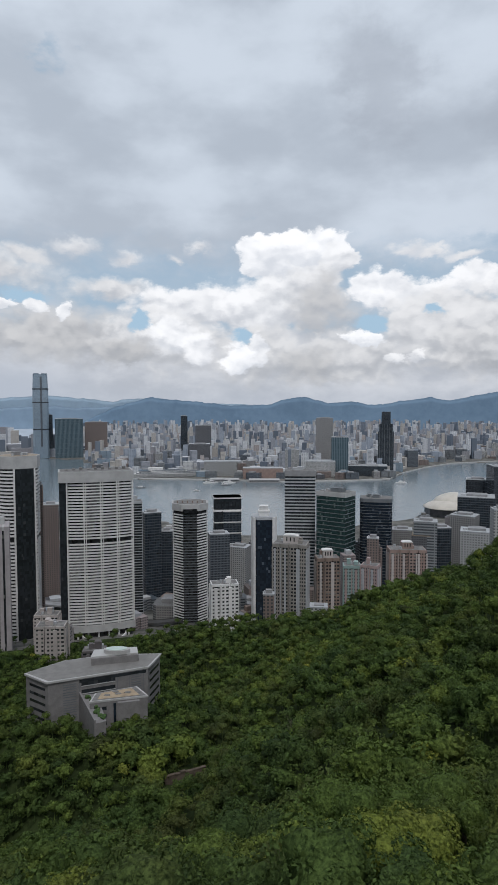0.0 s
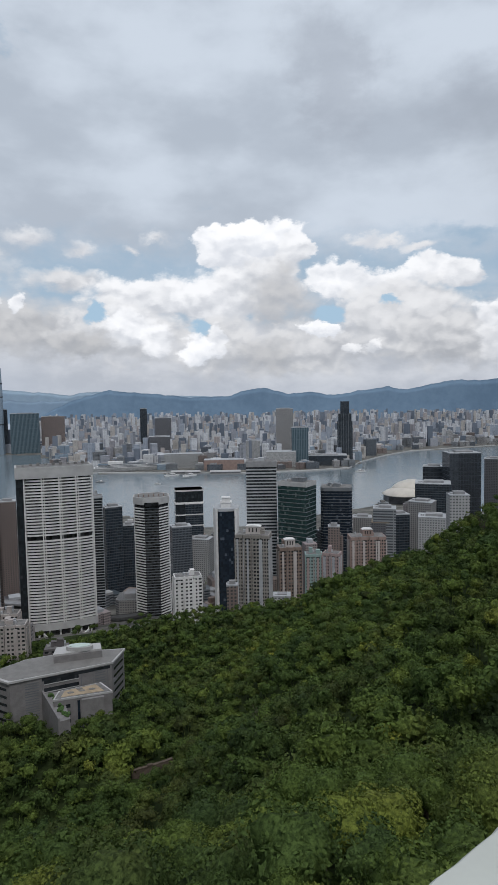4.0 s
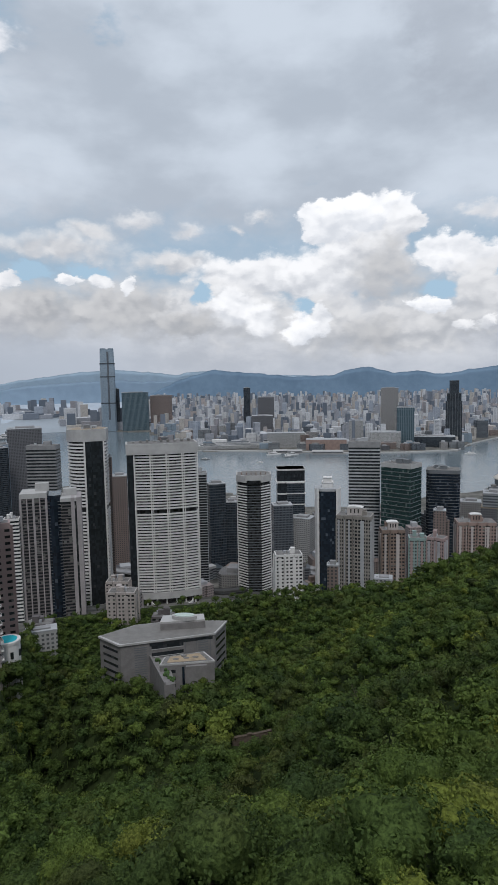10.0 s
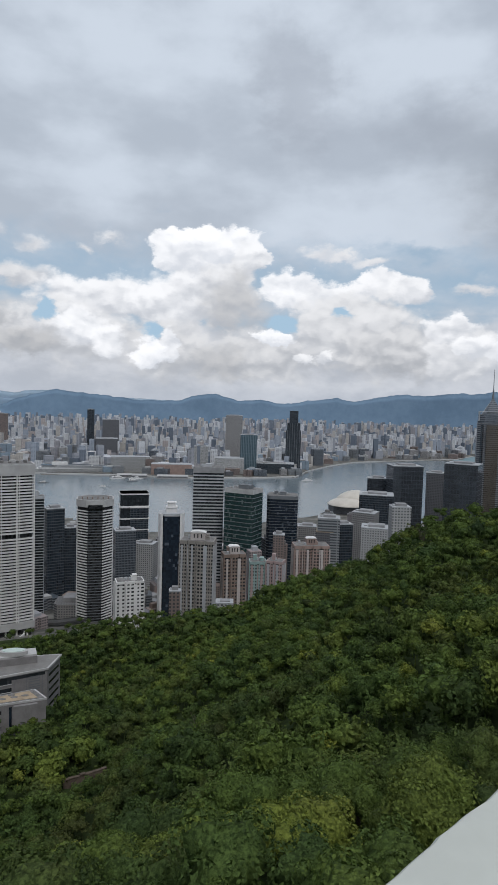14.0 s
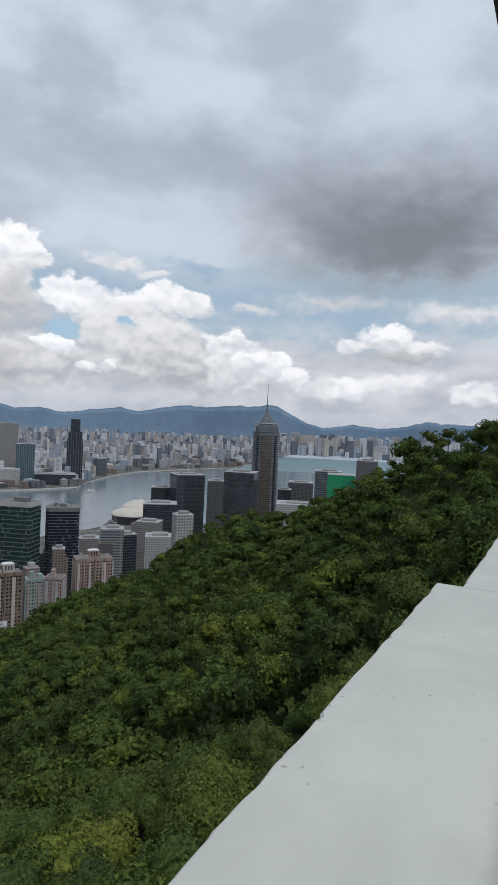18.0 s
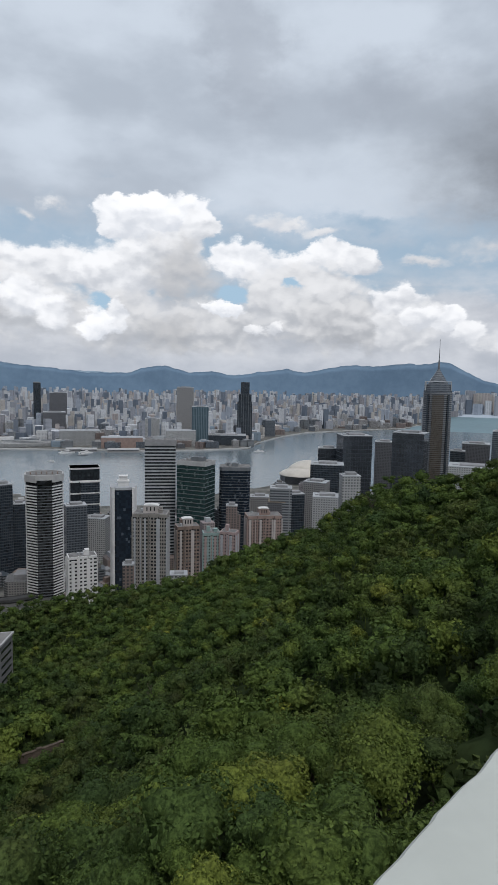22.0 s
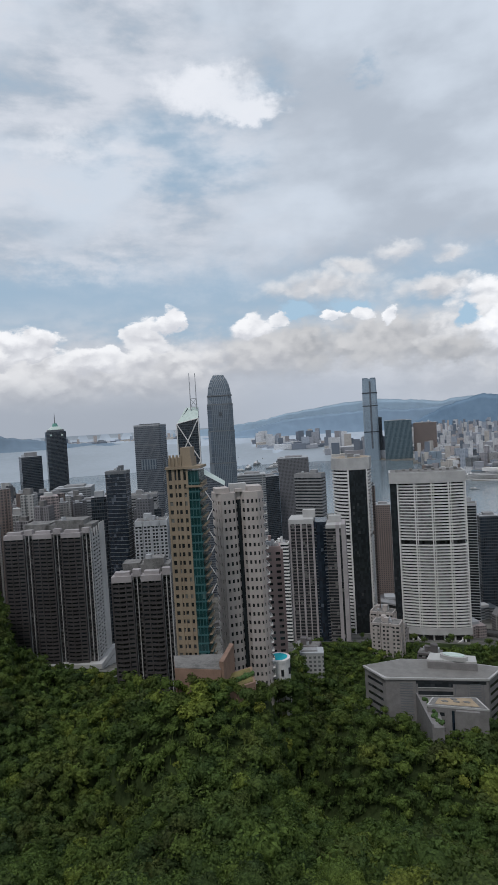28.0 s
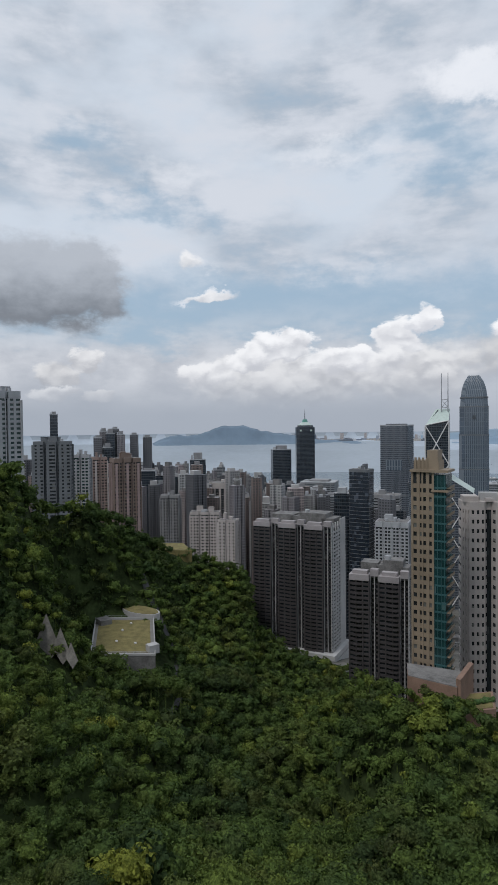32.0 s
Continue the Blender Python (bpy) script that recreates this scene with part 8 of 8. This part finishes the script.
# ---- woods ----
def leaf_mat(name, island=True):
    mt = bpy.data.materials.new(name)
    mt.use_nodes = True
    t = Net(mt.node_tree)
    bs = mt.node_tree.nodes["Principled BSDF"]
    geo = t.node("ShaderNodeNewGeometry")
    if island:
        tint = t.node("ShaderNodeAttribute")
        tint.attribute_name = "tint"
        k = tint.outputs["Fac"]
    else:
        k = t.node("ShaderNodeObjectInfo").outputs["Color"]
        k = t.node("ShaderNodeSeparateColor", Color=k).outputs[0]
    cr = mt.node_tree.nodes.new("ShaderNodeValToRGB")
    t.put(cr.inputs[0], k)
    e = cr.color_ramp.elements
    e[0].position, e[0].color = 0.0, rgb(0.036, 0.058, 0.021)
    e[1].position, e[1].color = 1.0, rgb(0.215, 0.235, 0.038)
    for p, c in ((0.3, (0.060, 0.094, 0.026)), (0.6, (0.088, 0.132, 0.030)), (0.8, (0.134, 0.174, 0.034))):
        e.new(p).color = rgb(*c)
    r = geo.outputs["Random Per Island"]
    hue = t.noise(geo.outputs["Position"], 0.045, 2.0, 0.6)
    base = t.mix(t.ramp(hue, 0.45, 0.75, 0.0, 0.36), cr.outputs[0], rgb(0.11, 0.10, 0.032))
    base = t.mix(t.ramp(hue, 0.48, 0.22, 0.0, 0.4), base, rgb(0.040, 0.080, 0.030))
    c = t.mix(1.0, base, t.mix(r, rgb(0.82, 0.83, 0.82), rgb(1.18, 1.17, 1.14)), "MULTIPLY")
    clump = t.noise(geo.outputs["Position"], 1.7, 4.0, 0.7)
    c = t.mix(1.0, c, t.mix(t.ramp(clump, 0.36, 0.64), rgb(0.60, 0.62, 0.70), rgb(1.48, 1.44, 1.56)), "MULTIPLY")
    t.put(bs.inputs["Base Color"], c)
    t.put(bs.inputs["Normal"], t.node("ShaderNodeBump", Height=clump, Strength=0.7, Distance=0.5).outputs[0])
    bs.inputs["Roughness"].default_value = 0.65
    bs.inputs["Specular IOR Level"].default_value = 0.06
    tr = t.node("ShaderNodeBsdfTranslucent", Color=c)
    mx = t.node("ShaderNodeMixShader", Fac=0.22)
    out = mt.node_tree.nodes["Material Output"]
    mt.node_tree.links.new(bs.outputs[0], mx.inputs[1])
    mt.node_tree.links.new(tr.outputs[0], mx.inputs[2])
    mt.node_tree.links.new(mx.outputs[0], out.inputs["Surface"])
    return mt


M["leaf"] = leaf_mat("leaves", False)
M["leaf_stuff"] = leaf_mat("leaves_of_woodland", True)
M["bark"] = surf("bark", (0.10, 0.085, 0.065), 0.9, var=0.2, scale=1.5, fine=6.0, bump=0.3)


def crown_arrays(seed, leaves, size, lobes=(8, 13), rads=(0.26, 0.44), flat=0.8):
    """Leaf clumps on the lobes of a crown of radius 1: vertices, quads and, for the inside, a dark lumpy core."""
    g = np.random.default_rng(seed)
    nl = int(g.integers(*lobes))
    d = g.normal(size=(nl, 3))
    d[:, 2] = np.abs(d[:, 2]) * 0.9 - 0.15
    d /= np.linalg.norm(d, axis=1)[:, None]
    cen = d * g.uniform(0.48, 0.80, (nl, 1)) * np.array([1, 1, flat])
    rad = g.uniform(*rads, nl)
    cen = np.vstack([cen, [[0, 0, 0.1]]])
    rad = np.append(rad, 0.52)
    pts, nor = [], []
    while len(pts) < leaves:
        i = g.choice(nl + 1, p=(rad ** 2) / (rad ** 2).sum())
        v = g.normal(size=3)
        v /= np.linalg.norm(v)
        p = cen[i] + v * rad[i] * g.uniform(0.88, 1.06)
        if p[2] < -0.45 or (np.linalg.norm((p - cen) , axis=1) < rad * 0.86).any():
            continue
        pts.append(p)
        nor.append(v)
    pts, nor = np.array(pts), np.array(nor)
    n = nor + g.normal(size=nor.shape) * 0.40 + np.array([0, 0, 0.25])
    n /= np.linalg.norm(n, axis=1)[:, None]
    a = np.cross(n, g.normal(size=n.shape))
    a /= np.linalg.norm(a, axis=1)[:, None]
    b = np.cross(n, a)
    s = size * g.uniform(0.55, 1.35, (leaves, 1))
    dip = n * s * 0.22
    quad = np.stack([pts - a * s * 0.62 - dip, pts - b * s * 0.40, pts + a * s * 0.62 - dip, pts + b * s * 0.40], 1).reshape(-1, 3)
    faces = np.arange(leaves * 4).reshape(-1, 4)
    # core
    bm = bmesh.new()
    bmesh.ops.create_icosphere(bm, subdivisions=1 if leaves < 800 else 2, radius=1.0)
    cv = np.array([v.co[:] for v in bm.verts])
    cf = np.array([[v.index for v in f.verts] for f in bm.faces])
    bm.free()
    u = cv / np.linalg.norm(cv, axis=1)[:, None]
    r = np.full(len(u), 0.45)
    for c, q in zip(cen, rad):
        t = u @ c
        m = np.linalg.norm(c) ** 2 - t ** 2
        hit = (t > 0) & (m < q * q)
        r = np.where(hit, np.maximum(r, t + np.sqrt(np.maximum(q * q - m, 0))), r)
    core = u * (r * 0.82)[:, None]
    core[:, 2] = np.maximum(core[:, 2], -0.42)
    return quad, faces, core, cf


def mesh_arrays(name, verts, quads, tris, mt, tint=None):
    me = bpy.data.meshes.new(name)
    nq, ntri = len(quads), len(tris)
    me.vertices.add(len(verts))
    me.vertices.foreach_set("co", verts.astype(np.float32).ravel())
    me.loops.add(nq * 4 + ntri * 3)
    me.loops.foreach_set("vertex_index", np.concatenate([quads.ravel(), tris.ravel()]).astype(np.int32))
    me.polygons.add(nq + ntri)
    me.polygons.foreach_set("loop_start", np.concatenate([np.arange(nq) * 4, nq * 4 + np.arange(ntri) * 3]).astype(np.int32))
    if tint is not None:
        at = me.attributes.new("tint", "FLOAT", "POINT")
        at.data.foreach_set("value", tint.astype(np.float32))
    me.materials.append(mt)
    me.update(calc_edges=True)
    return me


def trunk_mesh(seed):
    rng = random.Random(seed)
    bm = B()
    top = Vector((rng.uniform(-0.12, 0.12), rng.uniform(-0.12, 0.12), 0.1))
    foot = Vector((0, 0, -1.6))
    mid = foot.lerp(top, 0.55) + Vector((rng.uniform(-0.06, 0.06), rng.uniform(-0.06, 0.06), 0))
    rod(bm, foot, mid, 0.075, 0.055, 7)
    rod(bm, mid, top, 0.055, 0.025, 7)
    for i in range(5):
        a = i * 1.26 + rng.uniform(-0.4, 0.4)
        st = mid.lerp(top, rng.uniform(0.1, 0.8))
        en = st + Vector((math.cos(a) * 0.55, math.sin(a) * 0.55, rng.uniform(0.2, 0.5)))
        rod(bm, st, en, 0.032, 0.012, 5)
    return mesh_of("trunk", bm, M["bark"])


def woods():
    g = random.Random(11)
    spots = []
    step = 5.15
    x = -520.0
    while x < 420:
        y = 20.0
        while y < 540:
            px, py = x + g.uniform(-2.6, 2.6), y + g.uniform(-2.6, 2.6)
            y += step
            az, r = math.degrees(math.atan2(px, py)), math.hypot(px, py)
            if not -83 < az < 64 or r < lerp_table(FOOT, az) * 0.72 or r > lerp_table(REACH, az) + 22:
                continue
            if any((px - a) ** 2 + (py - b) ** 2 < c * c for a, b, c in CLEAR):
                continue
            if r < 125 and g.random() < 0.36:
                continue
            spots.append((r, px, py, az))
        x += step
    spots.sort()
    SPECIAL = ((17.4, 63, 0.84, 1.3), (15.2, 60, 0.80, 1.15), (20.4, 60, 0.8, 1.15), (11.5, 64, 0.85, 1.2), (8.0, 70, 0.7, 1.1), (23.5, 58, 0.45, 1.25), (27.0, 66, 0.7, 1.2), (-9.5, 225, 0.80, 1.5), (-13.0, 235, 0.74, 1.3), (-7.0, 236, 0.76, 1.3),
               (-4.0, 90, 0.65, 1.2), (2.0, 82, 0.75, 1.2), (-10.0, 94, 0.55, 1.15), (-16.5, 95, 0.85, 1.2), (-22.0, 100, 0.7, 1.2), (-37.0, 215, 0.85, 1.2), (-66.5, 120, 0.95, 1.4), (-60.0, 108, 0.8, 1.2), (-50.0, 112, 0.75, 1.2), (33.5, 120, 0.8, 1.25), (38.0, 150, 0.75, 1.2))

    def look_of(px, py, az, r):
        v = noise.noise(Vector((px * 0.021, py * 0.021, 3))) * 0.5 + noise.noise(Vector((px * 0.08, py * 0.08, 9))) * 0.35
        tint = min(1, max(0, 0.42 + v * 0.6 + g.gauss(0, 0.16)))
        if r < 110:
            tint = min(1, tint + (0.12 if az > 8 else -0.02))
        q = g.random()
        size = (g.uniform(1.9, 3.0) if q < 0.45 else g.uniform(3.0, 4.3) if q < 0.85 else g.uniform(4.3, 6.2)) * (1 + 0.25 * noise.noise(Vector((px * 0.03, py * 0.03, 20))))
        size *= 1.25 if r < 125 else 0.98 if az < -28 else 0.88
        for a, d, k, s in SPECIAL:
            ax, ay = polar(a, d)
            if (ax - px) ** 2 + (ay - py) ** 2 < 26:
                tint, size = k, 4.2 * s
        rise = (size - 3.2) * 0.75 + (1.6 if r < 125 and size > 4.6 else 0.0)
        return tint, size, rise

    near = [crown_arrays(100 + i, 1300, 0.074, (10, 16), (0.24, 0.36)) for i in range(7)]
    close = [crown_arrays(250 + i, 480, 0.132, (9, 14), (0.24, 0.38)) for i in range(8)]
    mid = [crown_arrays(200 + i, 240, 0.185, (8, 12), (0.26, 0.42)) for i in range(8)]
    far = [crown_arrays(300 + i, 125, 0.26, (5, 9), (0.32, 0.48)) for i in range(8)]
    edge = [crown_arrays(350 + i, 72, 0.33, (4, 7), (0.36, 0.52)) for i in range(8)]
    # trees that can be told apart
    crowns, trunks = [], []
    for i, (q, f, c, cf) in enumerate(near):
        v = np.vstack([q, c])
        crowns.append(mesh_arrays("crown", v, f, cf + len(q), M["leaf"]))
        trunks.append(trunk_mesh(40 + i))
    cut = 280
    words = ("dark green broadleaf tree on the wooded slope", "green broadleaf tree on the wooded slope", "light yellow-green broadleaf tree on the wooded slope")
    for r, px, py, az in spots[:cut]:
        tint, size, rise = look_of(px, py, az, r)
        k = g.randrange(len(crowns))
        z = land_z(az, r)
        h = CANOPY - size * 0.78 + g.uniform(-2.0, 1.8) + rise
        t = thing("tree", words[0 if tint < 0.35 else 1 if tint < 0.7 else 2], "tree", pose(px, py, z, 0, 0, g.uniform(0, 360)), "trees of the slope")
        m = Matrix.Translation((0, 0, h)) @ Matrix.Diagonal((size, size, size * g.uniform(0.85, 1.1), 1))
        c = part("crown", crowns[k], None, t, at=m)
        c.color = (tint, tint, tint, 1)
        part("trunk", trunks[k], None, t, at=Matrix.Translation((0, 0, h)) @ Matrix.Diagonal((size, size, (h + 0.4) / 1.6, 1)))
    # and the rest of the wood
    V, Q, T3, TT = [], [], [], []
    nv = 0
    for r, px, py, az in spots[cut:]:
        tint, size, rise = look_of(px, py, az, r)
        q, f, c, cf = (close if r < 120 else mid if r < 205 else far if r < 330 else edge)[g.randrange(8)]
        z = land_z(az, r)
        h = CANOPY - size * 0.78 + g.uniform(-1.9, 1.8) * (1.0 if r < 380 else 1.7) + rise
        a = g.uniform(0, math.tau)
        rot = np.array([[math.cos(a), -math.sin(a), 0], [math.sin(a), math.cos(a), 0], [0, 0, g.uniform(0.85, 1.12)]])
        stem = np.array([[-0.06, -0.05, -h / size], [0.06, -0.05, -h / size], [0, 0.07, -h / size], [0, 0, 0.0]])
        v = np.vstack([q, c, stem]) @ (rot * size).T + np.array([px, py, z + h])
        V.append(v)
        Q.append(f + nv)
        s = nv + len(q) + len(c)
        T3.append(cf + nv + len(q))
        T3.append(np.array([[s, s + 1, s + 3], [s + 1, s + 2, s + 3], [s + 2, s, s + 3]]))
        TT.append(np.full(len(v), tint))
        nv += len(v)
    # trees that screen walls, and trees of the streets and parks below
    extra = [(-30.2 + 0.42 * i, 277 - (i % 2) * 3, 4.2, 161) for i in range(7)] + [(-67.5 + 0.7 * i, 258 + (i % 2) * 3 - abs(i - 4), 3.9, 177.5) for i in range(11)]
    extra += [(-30.0 + 0.5 * i, 281 - 4 * k - (i % 2) * 2, 3.8, 157.0 - 5.5 * k - (i % 3)) for i in range(7) for k in range(5)]
    extra += [(-27.6 + 0.42 * i, 437 - 3 * k, 3.6, 110.0 - 5.5 * k - (i % 3)) for i in range(9) for k in range(4)]
    extra += [(-69.2 + 0.35 * i, 264 - (i % 3) * 2, 3.2, 178.4 - (i % 3) * 1.2) for i in range(20)]
    extra += [(-39.5 + 0.8 * i, 218 + (i % 2) * 3, 3.6, 183.5 - max(0, i - 5) * 2.2) for i in range(12)]
    extra += [(-20.5 + 0.9 * i, 246 + (i % 3) * 3 - abs(i - 6), 3.6, 150.5) for i in range(14)]
    for i in range(420):
        az, r = g.uniform(-26, 12), g.uniform(560, 1050)
        tx, ty = polar(az, r)
        if all((tx - a) ** 2 + (ty - b) ** 2 > 24 ** 2 for a, b in BUILT):
            extra.append((az, r, g.uniform(2.8, 4.6), land_z(az, r) + g.uniform(6, 9)))
    for az, r, size, top in extra:
        px, py = polar(az, r)
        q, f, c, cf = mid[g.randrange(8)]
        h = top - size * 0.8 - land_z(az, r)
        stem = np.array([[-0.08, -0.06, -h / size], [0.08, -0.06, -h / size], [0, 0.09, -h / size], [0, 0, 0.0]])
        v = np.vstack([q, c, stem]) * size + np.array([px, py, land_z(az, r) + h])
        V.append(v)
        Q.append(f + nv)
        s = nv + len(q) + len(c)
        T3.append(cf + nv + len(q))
        T3.append(np.array([[s, s + 1, s + 3], [s + 1, s + 2, s + 3], [s + 2, s, s + 3]]))
        TT.append(np.full(len(v), min(1, max(0, g.gauss(0.4, 0.13)))))
        nv += len(v)
    # undergrowth between the trunks
    bush = [crown_arrays(400 + i, 26, 0.56)[:2] for i in range(6)]
    tuft = [crown_arrays(420 + i, 14, 0.72)[:2] for i in range(6)]
    x = -520.0
    while x < 420:
        y = 20.0
        while y < 540:
            px, py = x + g.uniform(-2.2, 2.2), y + g.uniform(-2.2, 2.2)
            y += 5.2
            az, r = math.degrees(math.atan2(px, py)), math.hypot(px, py)
            if not -83 < az < 62 or r < lerp_table(FOOT, az) * 0.8 or r > lerp_table(REACH, az) + 30:
                continue
            if any((px - a) ** 2 + (py - b) ** 2 < (c - 3) ** 2 for a, b, c in CLEAR):
                continue
            z = land_z(az, r)
            fall = abs(land_z(az, r + 3) - land_z(az, r - 3)) / 6
            for k in range(1 + (min(3, int(fall * 3.0)) if az < -52 else min(2, int(fall * 1.6)) if r < 260 else 0)):
                tint = min(1, max(0, 0.34 + noise.noise(Vector((px * 0.03, py * 0.03, 3))) * 0.4 + g.gauss(0, 0.1)))
                q, f = (bush if r < 260 or az < -52 else tuft)[g.randrange(6)]
                s2 = g.uniform(2.2, 3.4) if az < -52 else g.uniform(1.8, 2.9)
                ox, oy = (0, 0) if k == 0 else (g.uniform(-2.3, 2.3), g.uniform(-2.3, 2.3))
                a2, r2 = math.degrees(math.atan2(px + ox, py + oy)), math.hypot(px + ox, py + oy)
                v = q * s2 + np.array([px + ox, py + oy, land_z(a2, r2) + s2 * 0.45])
                V.append(v)
                Q.append(f + nv)
                TT.append(np.full(len(v), tint))
                nv += len(v)
        x += 5.2
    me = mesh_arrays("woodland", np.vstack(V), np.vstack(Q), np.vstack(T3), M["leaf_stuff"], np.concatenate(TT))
    tagged(new("woodland", me), "dense green broadleaf woodland over the hillside", "woodland", kind="stuff")


woods()


def dead_tree(az, r, h):
    """A bare grey tree with forked branches."""
    rng = random.Random(8)
    x, y = polar(az, r)
    t = thing("dead_tree", "bare grey dead tree above the green canopy", "tree", Matrix.Translation((x, y, land_z(az, r))))
    part("trunk", rod(B(), (0, 0, -1), (0.3, 0, h * 0.5), 0.28, 0.2, 7), M["bark"], t)
    for i in range(11):
        a = i * 2.4
        bm = B()
        p = Vector((0.3 * i / 11, 0, h * (0.25 + 0.025 * i)))
        for k in range(3):
            q = p + Vector((math.cos(a) * 1.1, math.sin(a) * 0.8, h * 0.16)) * rng.uniform(0.8, 1.3)
            rod(bm, p, q, 0.12 - 0.03 * k, 0.09 - 0.03 * k, 5)
            rod(bm, p.lerp(q, 0.6), p.lerp(q, 0.6) + Vector((rng.uniform(-1, 1), rng.uniform(-1, 1), 1.2)), 0.05, 0.02, 4)
            p = q
            a += rng.uniform(-0.5, 0.5)
        part("branch", bm, M["bark"], t)


dead_tree(25.2, 300, 12)
dead_tree(4.5, 190, 10)
